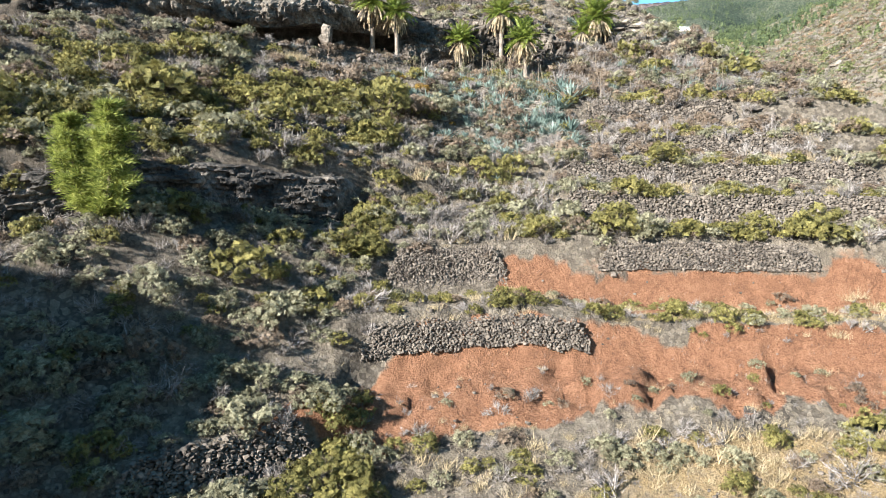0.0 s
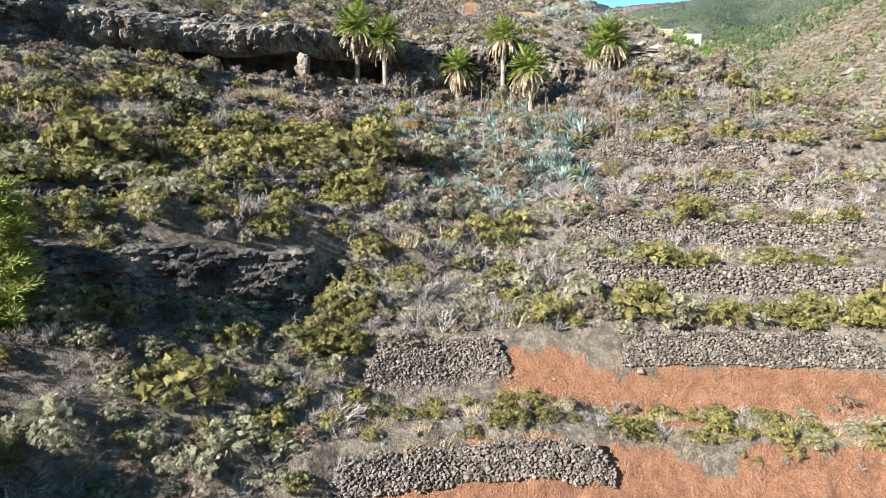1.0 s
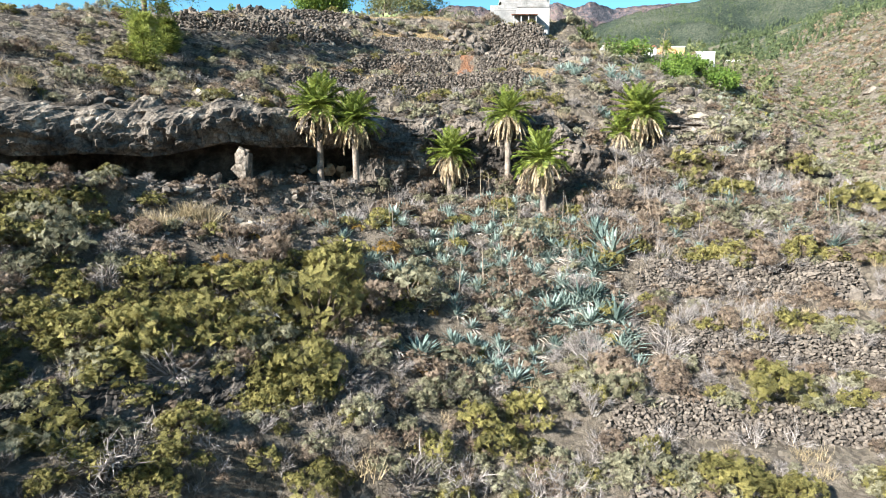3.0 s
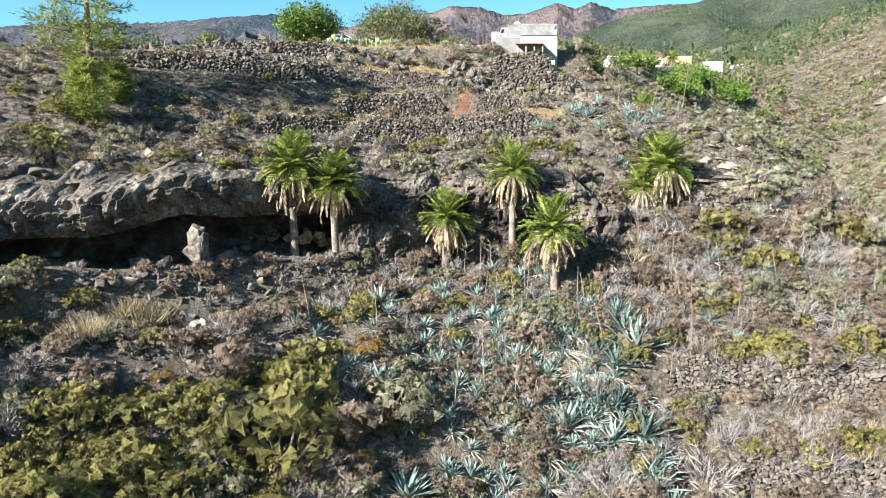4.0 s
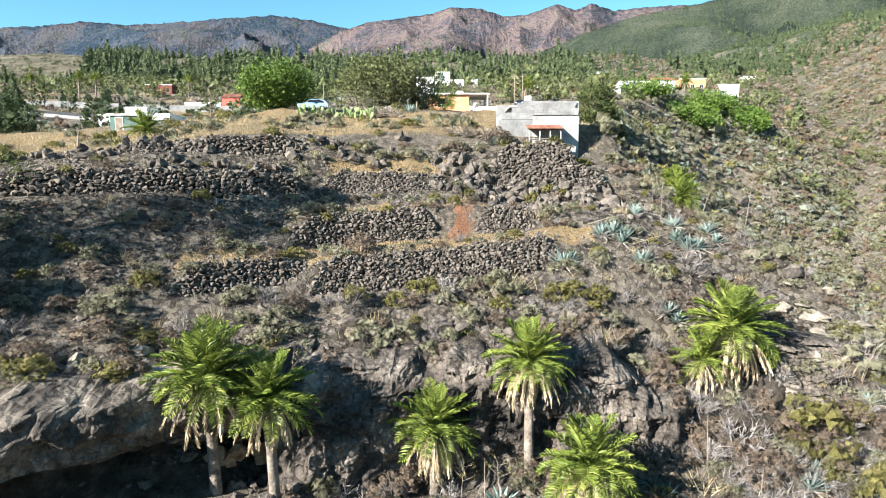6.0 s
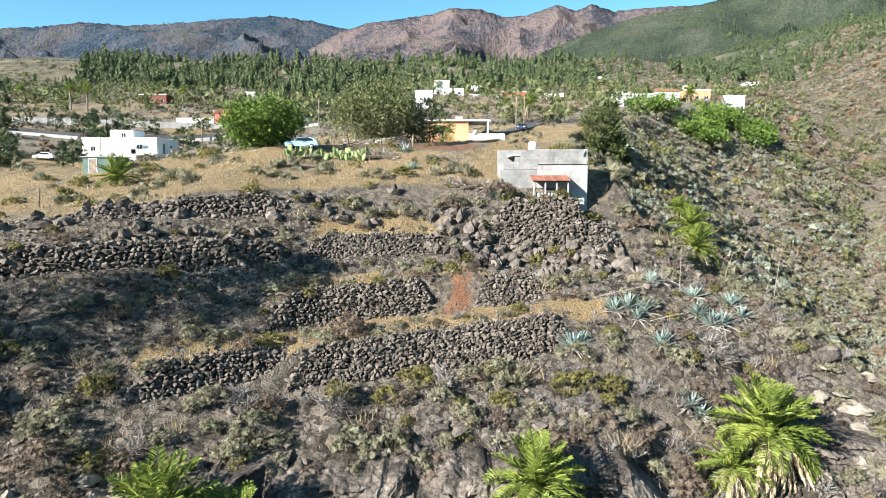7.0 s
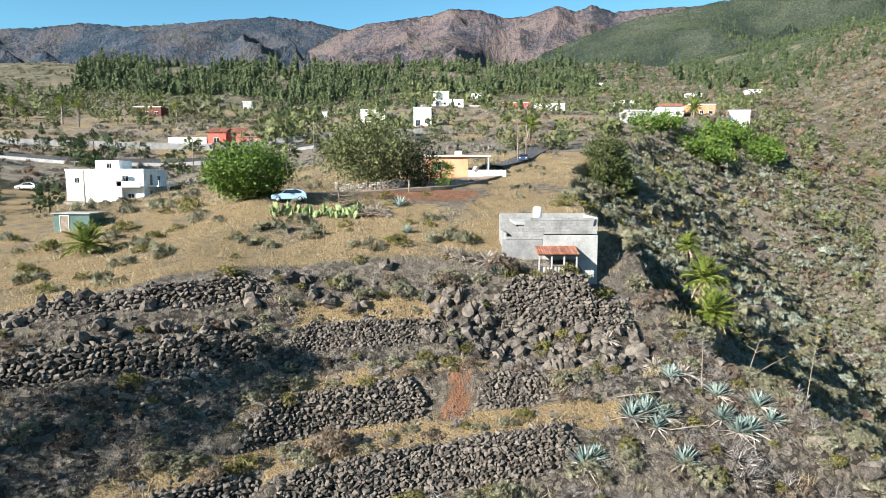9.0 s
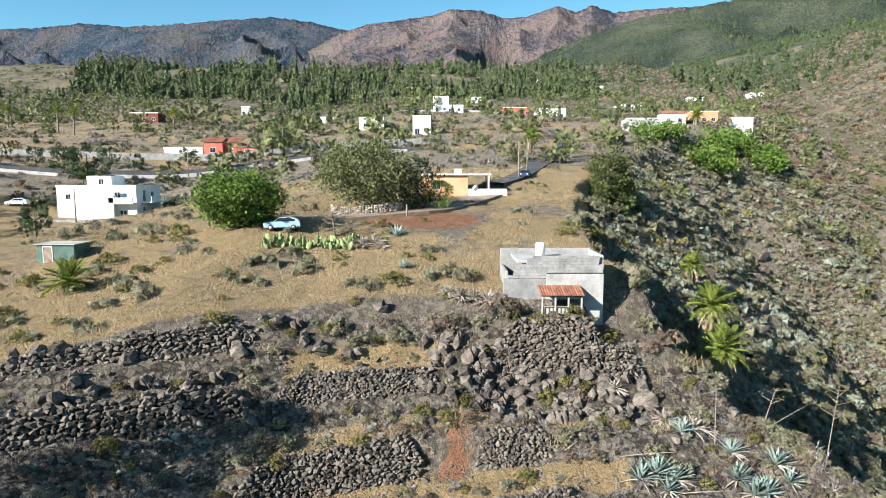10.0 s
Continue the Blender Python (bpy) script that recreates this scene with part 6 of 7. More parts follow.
strip("road", "narrow asphalt lane climbing past the orange house", "road", ((13, 182), (19, 192), (24, 205), (34, 232), (42, 262), (44, 300)), 4.2, ASPHALT, 0.15, 2.0)
strip("far_road", "asphalt road across the terraces", "road", ((-260, 236), (-150, 226), (-90, 228), (-40, 236), (0, 240)), 5.0, ASPHALT, 0.1, 3.0)
strip("road_parapet", "white roadside parapet", "wall", ((-260, 232.5), (-150, 222.5), (-90, 224.5), (-40, 232.5), (-4, 236)), 0.3, CEMENT, 0.7, 3.0)
strip("road_wall", "grey stone retaining wall below the road", "wall", ((-120, 243), (-60, 247), (-20, 252), (5, 256)), 0.6, GREY_BLOCK, 1.6, 4.0)
strip("upper_road", "pale road across the hillside", "road", ((-60, 405), (20, 400), (60, 402), (120, 420)), 5.0, CEMENT, 0.3, 3.0)
strip("hill_track", "pale dirt track on the far slope", "road", ((205, 330), (235, 350), (270, 385), (330, 420)), 3.0, DUST, 0.2, 1.5)
strip("yard_lane", "bare earth yard before the orange house", "yard", ((-20, 151), (-10, 152), (2, 158), (12, 176)), 6.0, surface("bare_earth", (0.14, 0.10, 0.075), (0.30, 0.225, 0.17), 0.8, 0.95, 0.4, 0.05, 5.0), 0.05, 1.0)


def car(label, x, y, turn, material):
    """A hatchback: body, cabin glass, lamps and wheels."""
    ob = tagged(new("car"), label, "car")
    ob.matrix_basis = pose(x, y, float(height(x, y)[0]) + 0.12, 0, 0, turn)
    prof = np.array([(-2.0, 0.3), (-2.02, 0.62), (-1.85, 0.82), (-1.0, 0.95), (-0.35, 1.42), (0.9, 1.48), (1.65, 1.25), (1.95, 0.9), (2.0, 0.35)])
    n, w = len(prof), 0.84
    rows = [np.stack([prof[:, 0], s * (w - 0.2 * np.clip(prof[:, 1] - 0.85, 0, 1)), prof[:, 1]], 1) for s in (1, -1)]
    k = np.arange(n - 1)
    f = [np.concatenate([np.stack([k, k + n, k + n + 1, k + 1], 1), [[n - 1, 2 * n - 1, n, 0]]]), [list(range(n))], [list(range(2 * n - 1, n - 1, -1))]]
    part("body", mesh_of("body", np.concatenate(rows), [f[0], np.array(f[1]), np.array(f[2])], material), ob)
    for s in (1, -1):
        g = np.array([(-0.85, 0.98), (-0.32, 1.36), (0.85, 1.4), (1.4, 1.2), (1.45, 0.98)])
        v = np.stack([g[:, 0], s * (w + 0.012 - 0.2 * np.clip(g[:, 1] - 0.85, 0, 1)), g[:, 1]], 1)
        part("side_window", mesh_of("side_window", np.concatenate([v, v - [0, s * 0.03, 0]]), [np.array([[0, 1, 2, 3, 4]])], GLASS_DARK), ob)
        for x0 in (-1.25, 1.25):
            wheel = part("wheel", tube_mesh("tyre", RUBBER, [(0, -0.1, 0), (0, -0.09, 0), (0, 0.09, 0), (0, 0.1, 0)], [0.24, 0.31, 0.31, 0.24], 16), ob, at=Matrix.Translation((x0, s * 0.78, 0.3)))
            part("rim", tube_mesh("rim", CHROME, [(0, -0.11, 0), (0, 0.11, 0)], [0.2, 0.2], 12), wheel)
        box("headlamp", (-2.03, -1.9, s * 0.62 - 0.14, s * 0.62 + 0.14, 0.62, 0.78), WHITE, ob)
        box("tail_lamp", (1.9, 2.0, s * 0.68 - 0.1, s * 0.68 + 0.1, 0.75, 0.98), RED_PAINT, ob)
    v = np.array([(-0.98, 0.72, 0.98), (-0.98, -0.72, 0.98), (-0.4, -0.66, 1.38), (-0.4, 0.66, 1.38)]) + [-0.03, 0, 0.03]
    part("windscreen", mesh_of("windscreen", v, np.array([[0, 1, 2, 3]]), GLASS_DARK), ob)
    v = np.array([(1.0, 0.66, 1.46), (1.0, -0.66, 1.46), (1.66, -0.68, 1.22), (1.66, 0.68, 1.22)]) + [0.02, 0, 0.02]
    part("rear_window", mesh_of("rear_window", v, np.array([[0, 1, 2, 3]]), GLASS_DARK), ob)


car("pale blue hatchback parked on bare earth beside the tree", -14.2, 142.6, 12, BLUE_PAINT)
car("dark blue car parked on the lane", 19.8, 190.5, 75, NAVY_PAINT)
car("white car parked below the far house", -82.0, 197.0, 10, WHITE)


def pole(x, y, tall, label="weathered wooden utility pole with a crossarm"):
    ob = tagged(new("utility_pole", tube_mesh("utility_pole", WOOD, [(0, 0, -0.5), (0, 0, tall * 0.5), (0, 0, tall)], [0.15, 0.12, 0.09], 8)), label, "pole")
    ob.matrix_basis = Matrix.Translation((x, y, float(height(x, y)[0])))
    box("crossarm", (-0.7, 0.7, -0.06, 0.06, tall - 0.6, tall - 0.48), WOOD, ob)


for x, y, tall in ((18.4, 189.5, 7.0), (21.0, 197.0, 7.0), (-62.0, 183.0, 6.5), (-30.0, 233.0, 7.0), (-60.0, 228.0, 7.0), (135.0, 318.0, 9.0), (88.0, 305.0, 7.0), (108.0, 208.0, 5.0)):
    pole(x, y, tall)
shed = house("green_shed", "small green sheet-metal shed beside the meadow", -39.0, 137.5)
box("wall", (0, 4.0, 0, 3, -0.5, 2.0), GREEN_SHEET, shed)
box("roof", (-0.2, 4.2, -0.2, 3.2, 2.0, 2.12), CEMENT, shed)
window(shed, 1.2, 0, 0.0, 0.9, 1.8, door=True)
post = tagged(new("fence_post", tube_mesh("fence_post", WOOD, [(0, 0, -0.3), (0.05, 0, 0.8), (0.12, 0, 1.7)], [0.1, 0.08, 0.06], 7)), "weathered wooden post in the dry grass", "post")
post.matrix_basis = Matrix.Translation((-32.0, 118.5, float(height(-32.0, 118.5)[0])))
gate = tagged(new("gate_post", tube_mesh("gate_post", WOOD, [(0, 0, -0.3), (0, 0, 0.8), (0, 0, 1.6)], [0.13, 0.12, 0.11], 7)), "short wooden post beside the yard", "post")
gate.matrix_basis = Matrix.Translation((-0.6, 152.5, float(height(-0.6, 152.5)[0])))


# prickly pears along the yard
PAD = leafy("cactus_pad", (0.05, 0.08, 0.03), (0.13, 0.18, 0.07), (0.28, 0.32, 0.14), 0.5, 0.0)
_bm = bmesh.new()
bmesh.ops.create_icosphere(_bm, subdivisions=1, radius=0.5)
for _v in _bm.verts:
    _v.co = Vector((_v.co.x * 0.62, _v.co.y * 0.2, _v.co.z + 0.46))
PAD_MESH = bpy.data.meshes.new("pad")
_bm.to_mesh(PAD_MESH)
_bm.free()
PAD_MESH.materials.append(PAD)
prng = np.random.default_rng(44)
for n in range(12):
    x, y = -14.0 + 0.85 * n + prng.uniform(-0.4, 0.4), 136.5 + 0.12 * n + prng.uniform(-0.5, 0.5)
    ob = tagged(new("prickly_pear"), "prickly pear cactus with flat green pads", "cactus", "prickly pears by the yard")
    ob.matrix_basis = Matrix.Translation((x, y, float(height(x, y)[0]) - 0.08))
    for k in range(10):
        lvl = k // 4
        part("pad", PAD_MESH, ob, at=pose(prng.uniform(-0.5, 0.5), prng.uniform(-0.35, 0.35), 0.38 * lvl, prng.uniform(-25, 25), prng.uniform(-35, 35), prng.uniform(0, 360)) @ Matrix.Scale(prng.uniform(0.7, 1.05), 4))

# ---- rocks and dry-stone walls ----
def rock_shape(seed, points=13, flat=0.75):
    """An angular stone of about 1 m across."""
    rng = np.random.default_rng(seed)
    bm = bmesh.new()
    d = unit(rng.normal(size=(points, 3)))
    for p in np.sign(d) * np.abs(d) ** 0.8 * rng.uniform(0.42, 0.56, (points, 1)) * [1, 0.9, flat]:
        bm.verts.new(p)
    bmesh.ops.convex_hull(bm, input=bm.verts)
    bmesh.ops.delete(bm, geom=[v for v in bm.verts if not v.link_faces], context="VERTS")
    bm.verts.index_update()
    v = np.array([tuple(k.co) for k in bm.verts])
    f = np.array([[k.index for k in face.verts] for face in bm.faces if len(face.verts) == 3])
    bm.free()
    return v, f


ROCKS = [rock_shape(s) for s in range(8)]
STONE_MESHES = [mesh_of("stone", *r, STONE) for r in ROCKS]


def step_line(n, x):
    x0, x1, v0, v1, h, bench = STEPS[n]
    wob = fbm(x / 9.0, x * 0 + 3.3, 3, 5)
    v = v0 + (v1 - v0) * np.clip((x - x0) / (x1 - x0), 0, 1) + (wob if h < 4 else 0.5 * wob)
    return v, h


def wall_stones(n, xa, xb, size, seed, low=0.0, high=1.0):
    """Places of the stones that face a terrace step: x, y, z and size."""
    rng = np.random.default_rng(seed)
    out = []
    x = xa
    while x < xb:
        ax = np.array([x])
        v, h = step_line(n, ax)
        y0, y1 = (float((v + s + shift(ax) * hold(v + s))[0]) for s in (-0.75, 0.55))
        z0, z1 = float(height(x, y0 - 0.3)[0]), float(height(x, y1 + 0.4)[0])
        end = min(1.0, 0.35 + 0.5 * min(x - xa, xb - x))
        za, zb = z0 + (z1 - z0) * low - 0.1, z0 + (z1 - z0) * (low + (high - low) * end) + 0.18
        z = za
        while z < zb:
            s = size * rng.lognormal(0, 0.2)
            f = np.clip((z - z0) / max(0.3, z1 - z0), 0, 1.1)
            out.append((x + rng.uniform(-0.12, 0.12), y0 + (y1 - y0) * f * 0.8 - 0.12 + rng.uniform(-0.05, 0.05), z, s))
            z += s * 0.66
        x += size * rng.uniform(0.72, 0.92)
    return out


def dry_wall(label, n, xa, xb, size, seed, single=300, low=0.0, high=1.0):
    stones = wall_stones(n, xa, xb, size, seed, low, high)
    rng = np.random.default_rng(seed + 500)
    wall = tagged(new("dry_stone_wall"), label, "stone wall", "terrace walls")
    x, y = (xa + xb) / 2, float(np.mean([s[1] for s in stones]))
    wall.matrix_basis = Matrix.Translation((x, y, min(s[2] for s in stones)))
    back = wall.matrix_basis.inverted()
    for k, (sx, sy, sz, s) in enumerate(stones[:single]):
        ob = new("stone", STONE_MESHES[k % 8])
        ob.parent = wall
        ob.matrix_local = back @ pose(sx, sy, sz, rng.uniform(-15, 15), rng.uniform(-15, 15), rng.uniform(0, 360)) @ Matrix.Scale(s * 1.3, 4)
    rest = np.array(stones[single:])
    if len(rest):
        v, f = joined(*[placed(ROCKS[j], rest[j::8, :3], rest[j::8, 3] * 1.3, rng.uniform(0, 6.3, len(rest[j::8]))) for j in range(8) if len(rest[j::8])])
        v = v - np.array(wall.matrix_basis.translation)
        ob = new("stone_facing", mesh_of("stone_facing", v, f, STONE))
        ob.parent = wall
        tagged(ob, kind="stuff")


dry_wall("long dry-stone terrace wall of rounded basalt", 10, -6.8, 13.2, 0.3, 1)
dry_wall("dry-stone terrace wall ending in a corner", 11, -15.5, -7.4, 0.3, 2)
dry_wall("dry-stone wall with a slumped gap beside it", 12, -9.2, 2.6, 0.3, 3)
dry_wall("low dry-stone wall beside a red soil cut", 12, 6.4, 12.2, 0.3, 4)
dry_wall("short upper dry-stone terrace wall", 13, -7.8, 3.8, 0.27, 5)
dry_wall("collapsed dry-stone terrace wall", 14, -30, -9.5, 0.38, 6, 160)
dry_wall("rough stone edging along the dry meadow", 15, -33, -10, 0.38, 7, 160)
dry_wall("dry-stone wall under the concrete building", 16, 8.4, 20.4, 0.38, 8, 200)
dry_wall("bulging dry-stone wall above a red earth bank", 0, -6.5, 12.6, 0.24, 9, 60, 0.42, 1.0)
dry_wall("dry-stone wall beside a red earth slip", 1, -5.2, 6.2, 0.24, 10, 60)
dry_wall("long pale dry-stone wall above red earth", 1, 15.5, 36.5, 0.24, 11, 60, 0.4, 1.0)
for n, xa, xb in ((2, 13, 52), (3, 14, 50), (4, 21, 46), (5, 20, 40)):
    dry_wall("low dry-stone terrace wall with bushes above", n, xa, xb, 0.34, 12 + n, 40)
dry_wall("dry-stone terrace wall in the shade", 8, -19.5, -9.0, 0.3, 20, 60)
dry_wall("dry-stone terrace wall in deep shade", 9, -24, -11, 0.3, 21, 60)


def rubble(name, label, n, keep, size, seed, box, material=STONE):
    x, y, rng = scatter(n, *box, keep, seed)
    at = np.stack([x, y, height(x, y)], 1)
    s = size * rng.lognormal(0, 0.45, len(x))
    v, f = joined(*[placed(ROCKS[j], at[j::8], s[j::8], rng.uniform(0, 6.3, len(s[j::8]))) for j in range(8)])
    tagged(new(name, mesh_of(name, v, f, material)), label, "rubble", kind="stuff")


between = lambda x, y, a, b: (along(x, y) > a) & (along(x, y) < b)  # noqa: E731
rubble("rubble", "loose basalt rubble between the terrace walls", 7500, lambda x, y, u: between(x, y, 101.5, 124) & patchy(4, 71, 0.36)(x, y, u) & ~on_flank(x, y), 0.25, 301, (-42, 36, 78, 126))
rubble("scree", "grey scree below the cave", 1500, lambda x, y, u: between(x, y, 86, 96), 0.4, 302, (-23, -7, 72, 94))
rubble("slope_stones", "stones strewn over the lower slope", 4200, lambda x, y, u: between(x, y, 36, 95) & patchy(6, 73, 0.5)(x, y, u), 0.3, 303, (-44, 52, 20, 96))
rubble("pale_debris", "pale heap of broken stone and dead agave leaves", 260, lambda x, y, u: between(x, y, 113.5, 119), 0.3, 304, (-15.5, -8.5, 104, 114), PALE_ROCK)
rubble("ravine_stones", "stones on the side of the ravine", 900, lambda x, y, u: on_flank(x, y), 0.7, 305, (20, 110, 70, 260))


def lump(seed):
    """A broken, angular boulder of 1 m radius."""
    rng = np.random.default_rng(seed)
    bm = bmesh.new()
    for c in range(3):
        at = rng.normal(size=3) * [0.32, 0.3, 0.3] * (c > 0)
        some = [bm.verts.new(at + p) for p in unit(rng.normal(size=(17, 3))) * rng.uniform(0.55, 1.0, (17, 1)) * (1.0 - 0.22 * c)]
        bmesh.ops.convex_hull(bm, input=some)
    bmesh.ops.delete(bm, geom=[v for v in bm.verts if not v.link_faces], context="VERTS")
    bmesh.ops.subdivide_edges(bm, edges=bm.edges[:], cuts=1, use_grid_fill=True)
    for v in bm.verts:
        v.co *= 1 + 0.2 * noise.noise(v.co * 2.3 + Vector((seed, 0, 0)))
    bmesh.ops.triangulate(bm, faces=bm.faces[:])
    me = bpy.data.meshes.new("boulder")
    bm.to_mesh(me)
    bm.free()
    return me


def boulders(name, label, spots, material, seed, group):
    rng = np.random.default_rng(seed)
    shapes = [lump(seed + k) for k in range(4)]
    for me in shapes:
        me.materials.append(material)
    for j, (x, y, z, sx, sy, sz, lean) in enumerate(spots):
        ob = tagged(new(name, shapes[j % 4]), label, "rock", group)
        zz = float(height(x, y)[0]) if z is None else z
        ob.matrix_basis = pose(x, y, zz + sz * 0.15, rng.uniform(-8, 8), lean, rng.uniform(-25, 25)) @ Matrix.Diagonal((sx, sy, sz, 1))


boulders("rock_pillar", "upright leaning slab of tuff before the cave", ((-18.9, 85.6, 17.3, 1.1, 0.9, 2.7, 22), (-16.1, 86.5, 19.4, 1.25, 1.1, 2.0, -4), (-20.6, 84.6, 15.7, 1.5, 1.1, 1.6, 35), (-17.3, 85.0, 16.4, 1.2, 1.0, 1.2, 0), (-14.4, 87.6, 18.6, 0.9, 0.8, 0.9, 10)), TUFF_FACE, 11, "rocks before the cave")
boulders("pale_boulder", "pale fallen block of tuff on the scree", ((-16.0, 83.6, None, 0.8, 0.6, 0.9, 20), (-14.9, 82.9, None, 0.9, 0.7, 0.7, 0), (-17.8, 83.0, None, 0.7, 0.6, 0.6, 0), (-19.8, 83.5, None, 0.8, 0.6, 0.6, 10), (-12.5, 85.0, None, 0.6, 0.5, 0.5, 0)), PALE_ROCK, 21, "rocks before the cave")
brng = np.random.default_rng(9)


def on_face(x, v):
    return float(v + shift(np.array([x]))[0] * hold(v))


def blocky(x, z, wide, high, seed):
    """Cracked layers: each block of rock stands out by its own depth."""
    row = np.floor(z / high + 0.5 * fbm(x / 5, z / 5, 2, seed))
    col = np.floor(x / wide + value_noise(row, row * 0 + 3, seed + 1) * 7 + 0.3 * fbm(x / 2, z / 2, 2, seed + 2))
    return value_noise(col, row, seed + 3)


def crag(name, label, xa, xb, profile, material, seed, depth=1.0, step=0.16, wide=1.5, high=0.75, taper=2.0, wave=0.8, square=1.0):
    """A rugged face of rock. profile(x): v and z of the face from its foot to its top, z above the ground there or fixed."""
    xs = np.arange(xa, xb, step)
    rows = []
    for x in xs:
        pv, pz = profile(x)
        n = max(8, int(sum(math.hypot(pv[k + 1] - pv[k], pz[k + 1] - pz[k]) for k in range(len(pv) - 1)) / step))
        rows.append((pv, pz, n))
    count = max(r[2] for r in rows)
    w = np.linspace(0, 1, count)
    V, Z = [], []
    for pv, pz, n in rows:
        d = np.r_[0, np.cumsum(np.hypot(np.diff(pv), np.diff(pz)))]
        V.append(np.interp(w * d[-1], d, pv))
        Z.append(np.interp(w * d[-1], d, pz))
    V, Z = np.array(V).T, np.array(Z).T
    X = np.broadcast_to(xs, V.shape)
    end = np.clip(np.minimum(X - xa, xb - X) / taper, 0, 1) * np.sin(np.pi * np.clip(w, 0.02, 0.98))[:, None] ** 0.5
    out = depth * end * (square * (1.1 * blocky(X, Z, wide, high, seed) + 0.6 * blocky(X, Z, wide * 0.4, high * 0.5, seed + 7)) + (2.6 - 1.4 * square) * fbm(X / 2.5, Z / 2.0, 4, seed + 9) + 1.6 * (1 - square) * (0.5 - np.abs(fbm(X / 1.1, Z / 1.1, 3, seed + 15))) - 0.2)
    out = out - (1 - np.clip(np.minimum(X - xa, xb - X) / taper, 0, 1)) * 1.2
    Y = V + shift(X) * hold(V) - out
    Z = Z + 0.3 * depth * end * fbm(X / 1.2, Z / 1.2, 3, seed + 11) + wave * end * fbm(X / 6, X * 0, 2, seed + 12)
    me = mesh_of(name, np.stack([X, Y, Z], -1).reshape(-1, 3), grid_faces(len(xs), count), material)
    return tagged(new(name, me), label, "rock face", kind="structure")


def ground_at(x, v):
    ax = np.array([float(x)])
    return float(lay(ax, v + shift(ax) * hold(v), np.array([float(v)]))[0])


def roof_profile(x):
    low = np.interp(x, (-36, -20, -9), (20.3, 21.1, 22.0))
    return (103.0, 99.9, 99.2, 99.1, 99.6, 100.8, 103.2), (low + 0.6, low + 0.1, low + 0.7, low + 1.9, low + 2.9, low + 3.9, max(low + 4.0, ground_at(x, 103.2) - 0.1))


def cliff_profile(x):
    foot = ground_at(x, 96.6) - 0.3
    top = ground_at(x, 102.2) - 0.1
    return (96.6, 97.9, 98.2, 98.6, 99.6, 102.2), (foot, foot + 0.6, foot + (top - foot) * 0.45, foot + (top - foot) * 0.75, foot + (top - foot) * 0.93, top)


def step_profile(v0, v1):
    def profile(x):
        foot, top = ground_at(x, v0) - 0.3, ground_at(x, v1) + 0.05
        return (v0, v0 + 0.25 * (v1 - v0), v0 + 0.4 * (v1 - v0), v0 + 0.6 * (v1 - v0), v1), (foot, foot + 0.35 * (top - foot), foot + 0.7 * (top - foot), foot + 0.95 * (top - foot), top)
    return profile


crag("cave_roof", "overhanging weathered tuff roof of the cave", -40, -5.5, roof_profile, TUFF_FACE, 211, 1.4, 0.16, 1.0, 1.3, wave=1.6, square=0.35)
crag("cliff_face", "dark rugged cliff behind the palm trees", -7.5, 21, cliff_profile, MID_FACE, 212, 1.2, square=0.45)
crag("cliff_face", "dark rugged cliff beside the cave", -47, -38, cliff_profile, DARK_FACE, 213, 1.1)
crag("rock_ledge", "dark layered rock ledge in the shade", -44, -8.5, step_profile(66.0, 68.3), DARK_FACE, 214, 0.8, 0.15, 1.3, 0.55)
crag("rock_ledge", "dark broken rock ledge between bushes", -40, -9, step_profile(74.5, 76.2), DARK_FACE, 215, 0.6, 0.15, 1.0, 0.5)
crag("rock_outcrop", "pale layered rock on the spur", 27, 37, step_profile(100.5, 106.0), TUFF_FACE, 219, 0.7, 0.15, 1.8, 0.4)
boulders("cliff_rock", "pale weathered tuff block above the cave", [(x + brng.uniform(-0.8, 0.8), on_face(x, 102.2 + brng.uniform(0, 1.6)), None, brng.uniform(0.4, 0.9), 0.7, brng.uniform(0.3, 0.6), 0) for x in np.linspace(-30, -6, 9)], PALE_ROCK, 31, "cliff rocks")
boulders("cliff_rock", "dark rugged basalt of the cliff", [(x, on_face(x, brng.uniform(101.5, 103.5)), None, brng.uniform(0.5, 1.1), 0.8, brng.uniform(0.4, 0.8), 0) for x in np.r_[np.linspace(-42, -24, 7), np.linspace(-5, 20, 16)]], STONE, 41, "cliff rocks")
boulders("cave_rock", "orange-brown blocks at the back of the cave", [(x, on_face(x, 101.5), brng.uniform(17.5, 20.5), 0.9, 0.8, 0.9, 0) for x in np.linspace(-11, -3, 9)], surface("ochre_rock", (0.22, 0.13, 0.07), (0.48, 0.32, 0.19), 1.2, 0.9, 0.5, 0.1, 5.0), 51, "rocks before the cave")
boulders("outcrop_rock", "grey basalt boulder of the outcrop below the building", [(brng.uniform(2, 20), on_face(5, brng.uniform(116.2, 121.5)), None, brng.uniform(0.35, 0.85), 0.65, brng.uniform(0.35, 0.95), 0) for _ in range(120)], STONE, 61, "outcrop rocks")
boulders("outcrop_rock", "dark rugged rock beside the dry meadow", [(x, on_face(x, brng.uniform(119, 124)), None, brng.uniform(0.5, 1.3), 0.8, brng.uniform(0.4, 1.0), 0) for x in np.linspace(-32, 0, 30)], STONE, 71, "outcrop rocks")
boulders("ledge_rock", "dark basalt outcrop among the terraces", [(x, on_face(x, brng.uniform(84.5, 86.5)), None, brng.uniform(0.7, 1.5), 0.8, brng.uniform(0.5, 1.0), 0) for x in np.linspace(16, 46, 18)], STONE, 87, "ledge rocks")
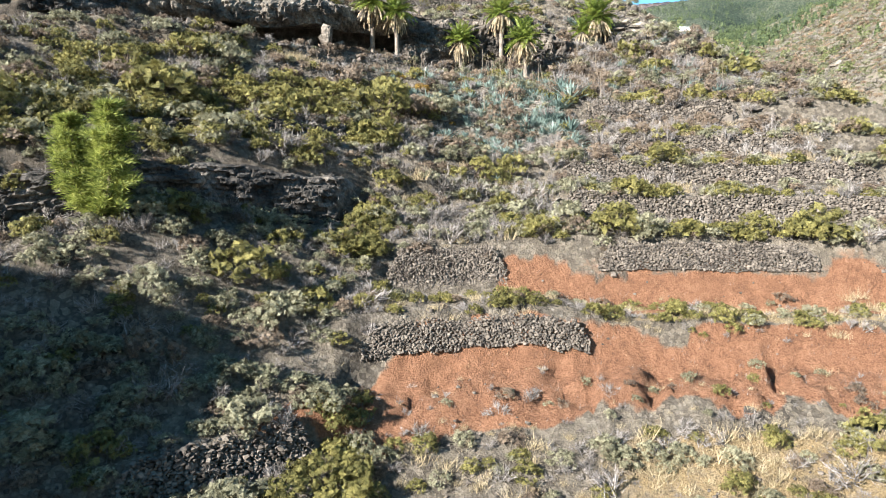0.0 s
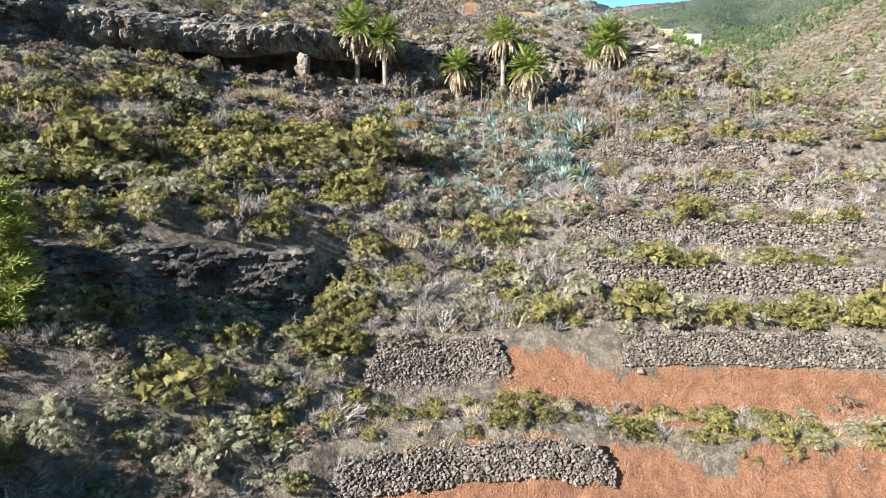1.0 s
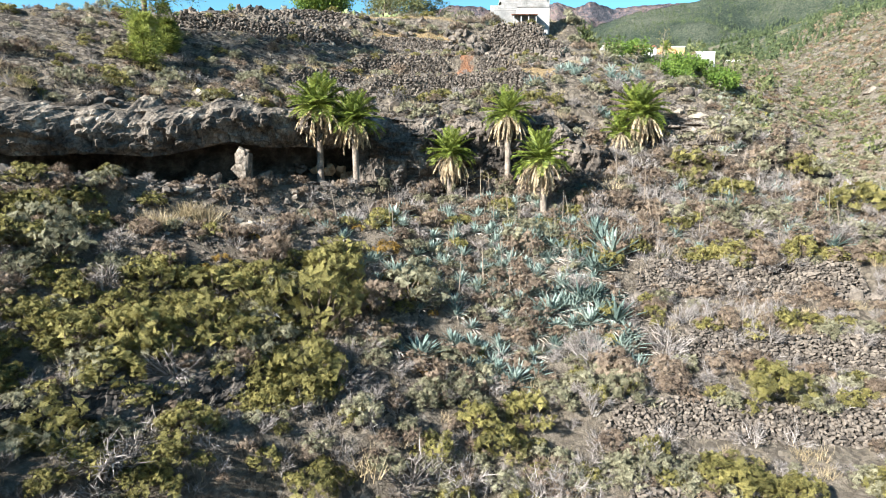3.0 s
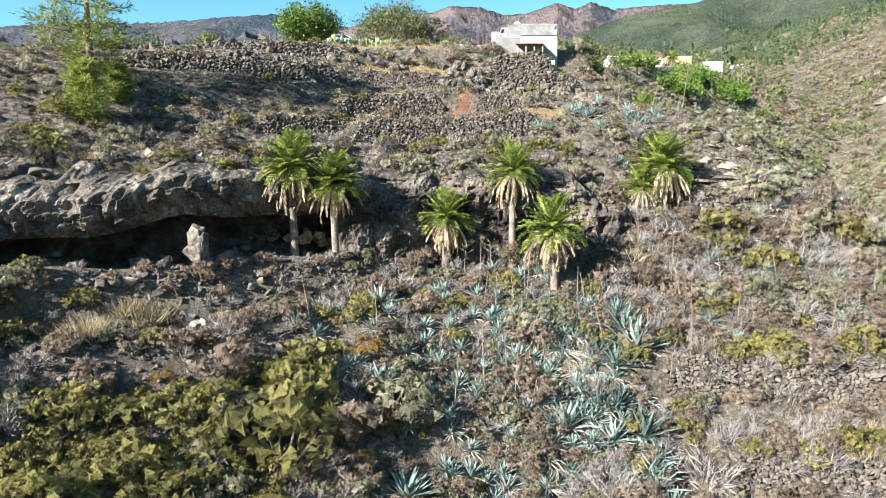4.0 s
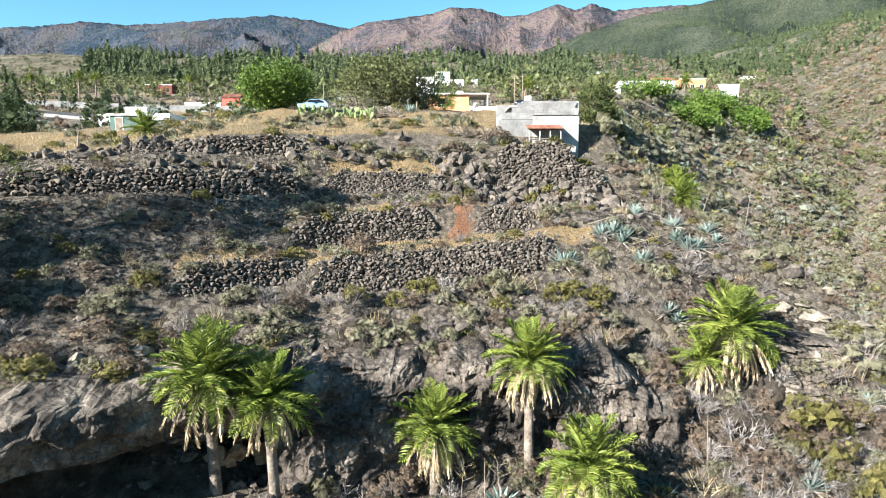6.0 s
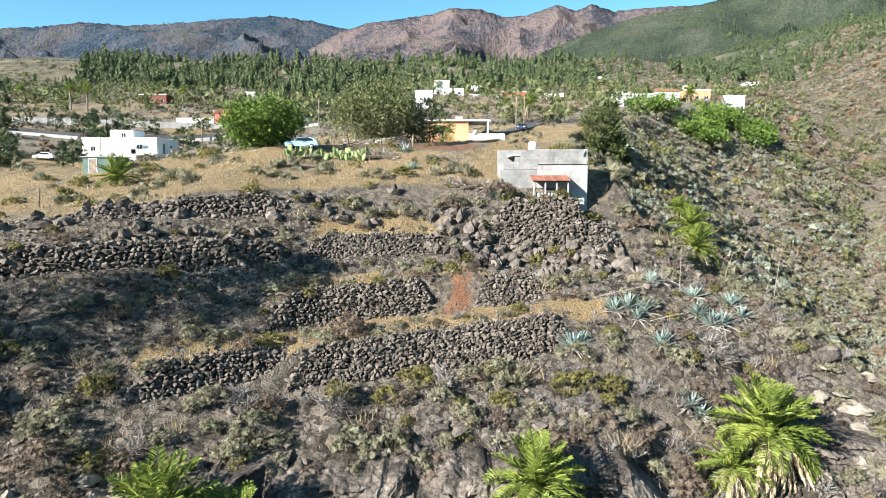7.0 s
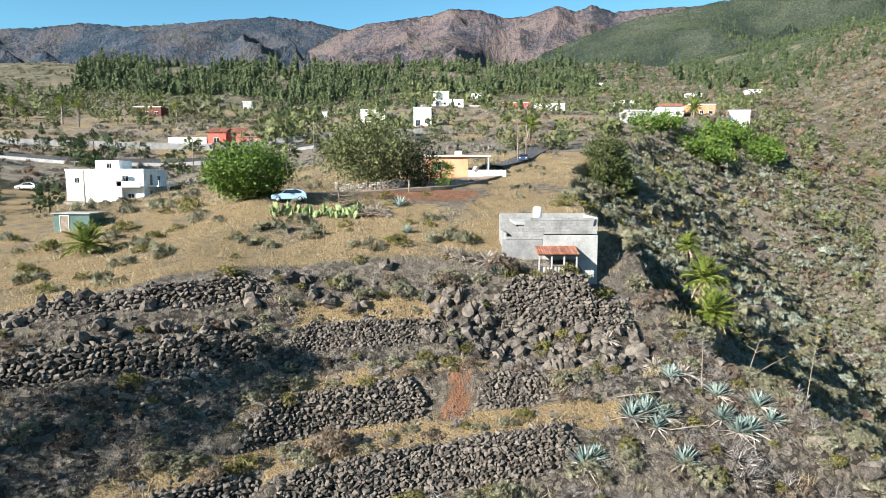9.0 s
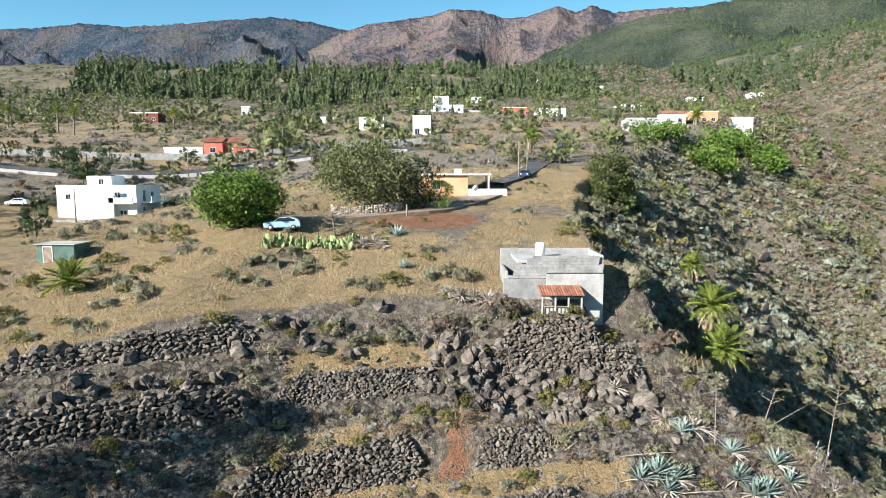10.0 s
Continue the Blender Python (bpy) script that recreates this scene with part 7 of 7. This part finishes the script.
boulders("pale_slab", "pale layered rock slab on the spur", [(33 + brng.uniform(-3, 4), 107 + brng.uniform(-2.5, 2.5), None, brng.uniform(0.6, 1.6), 0.8, brng.uniform(0.25, 0.6), 8) for _ in range(14)], PALE_ROCK, 91, "slabs on the spur")
boulders("round_boulder", "large rounded grey boulder", ((20.0, 119.3, None, 1.4, 1.1, 1.0, 0), (30.5, 111.5, None, 1.5, 1.2, 0.9, 0), (33.0, 110.0, None, 1.3, 1.2, 0.9, 0)), STONE, 95, "boulders")
boulders("ravine_rock", "dark rock face on the side of the ravine", [(brng.uniform(60, 125), brng.uniform(170, 250), None, brng.uniform(1.5, 3.5), 1.5, brng.uniform(1.0, 2.2), 0) for _ in range(40)], STONE, 97, "ravine rocks")


# the cave's floor
crng = np.random.default_rng(19)
spots = []
for _ in range(60):
    x, v = crng.uniform(-34, -3), crng.uniform(94.5, 98.6)
    y, z = cave_floor(x, v)
    s = crng.lognormal(-0.7, 0.45)
    spots.append((x, y, z, s, s * 0.9, s * 0.8, 0))
boulders("cave_block", "fallen block on the cave floor", spots, STONE, 101, "blocks in the cave")
some = []
for _ in range(900):
    x, v = crng.uniform(-36, -2), crng.uniform(93.5, 98.8)
    y, z = cave_floor(x, v)
    some.append((x, y, z, crng.lognormal(-1.1, 0.45)))
some = np.array(some)
tagged(new("cave_rubble", mesh_of("cave_rubble", *joined(*[placed(ROCKS[j], some[j::8, :3], some[j::8, 3], crng.uniform(0, 6.3, len(some[j::8]))) for j in range(8)]), STONE)), "loose stones on the floor of the cave", "rubble", kind="stuff")

# shrubs rooted in the ledges of the cliff
lrng = np.random.default_rng(29)
KIT = [bush(s, 200, 0.18, 0.8, 0.95, 22, 0.22) for s in (18, 19)] + [twig_bush(s, 240) for s in (49, 50)]
COATS = (BROWN_BUSH, OLIVE_BUSH, GREY_BUSH, GREY_BUSH)
for n in range(44):
    x = lrng.uniform(-5, 20)
    k = n % 4
    v = lrng.choice((97.0, 97.4, 101.2, 102.4))
    ob = tagged(new("cliff_shrub", mesh_of("cliff_shrub", *KIT[k][0], COATS[k])), ("rusty shrub", "dull olive shrub", "leafless grey shrub", "leafless grey shrub")[k] + " rooted at the foot or top of the cliff", "shrub", "shrubs of the cliff")
    part("branchwork", mesh_of("branchwork", *KIT[k][1], BARK if k < 2 else GREY_BUSH), ob)
    ob.matrix_basis = pose(x, on_face(x, v) - 0.4, ground_at(x, v) - 0.1, 0, 0, lrng.uniform(0, 360)) @ Matrix.Scale(lrng.uniform(0.8, 1.5), 4)

PALE_STONES = [mesh_of("stone", *r, PALE_BLOCK) for r in ROCKS[:4]]
DEAD_MESHES = [mesh_of("dead_agave", *joined(agave(n, 20)[1], placed(agave(n + 3, 14)[0], np.zeros((1, 3)), np.array([0.8]), np.array([1.0]))), DEAD_LEAF) for n in (61, 62, 63)]
# low field-stone wall round the pepper tree
yrng = np.random.default_rng(57)
yard_wall = tagged(new("yard_wall"), "low curved wall of pale field stones below the pepper tree", "stone wall")
yard_wall.matrix_basis = Matrix.Translation((-6.5, 156.0, float(height(-6.5, 156.0)[0])))
for c in range(34):
    a = -1.25 + 2.5 * c / 33
    x, y = 5.0 * math.sin(a), 2.2 - 2.2 * math.cos(a)
    g = float(height(-6.5 + x, 156.0 + y)[0]) - float(yard_wall.matrix_basis.translation.z)
    for r in range(5):
        ob = part("stone", PALE_STONES[(c + r) % 4], yard_wall, at=pose(x + yrng.uniform(-0.08, 0.08), y + yrng.uniform(-0.06, 0.06), g + 0.05 + 0.24 * r, yrng.uniform(-15, 15), yrng.uniform(-15, 15), yrng.uniform(0, 360)) @ Matrix.Scale(yrng.uniform(0.36, 0.5), 4))

# withered agaves on the rim and a heap in the meadow
for x, y, size in ((-5.6, 137.6, 1.3), (-4.4, 137.2, 1.5), (-3.2, 137.8, 1.4), (-2.4, 136.9, 1.2), (4.4, 125.6, 1.2), (5.6, 125.2, 1.4), (6.8, 125.0, 1.3), (7.9, 124.6, 1.4), (8.9, 124.3, 1.2), (20.6, 117.0, 1.3), (22.4, 116.4, 1.4), (23.6, 117.2, 1.2), (17.5, 119.6, 1.1)):
    ob = tagged(new("dead_agave", DEAD_MESHES[yrng.integers(0, 3)]), "grey withered agave with drooping dry leaves", "dead agave", "dead agaves of the rim")
    ob.matrix_basis = pose(x, y, float(height(x, y)[0]) + 0.25 * size, yrng.uniform(-8, 8), 0, yrng.uniform(0, 360)) @ Matrix.Scale(size, 4)
    part("inner_leaves", DEAD_MESHES[yrng.integers(0, 3)], ob, at=pose(0, 0, -0.12, 0, 0, 40))
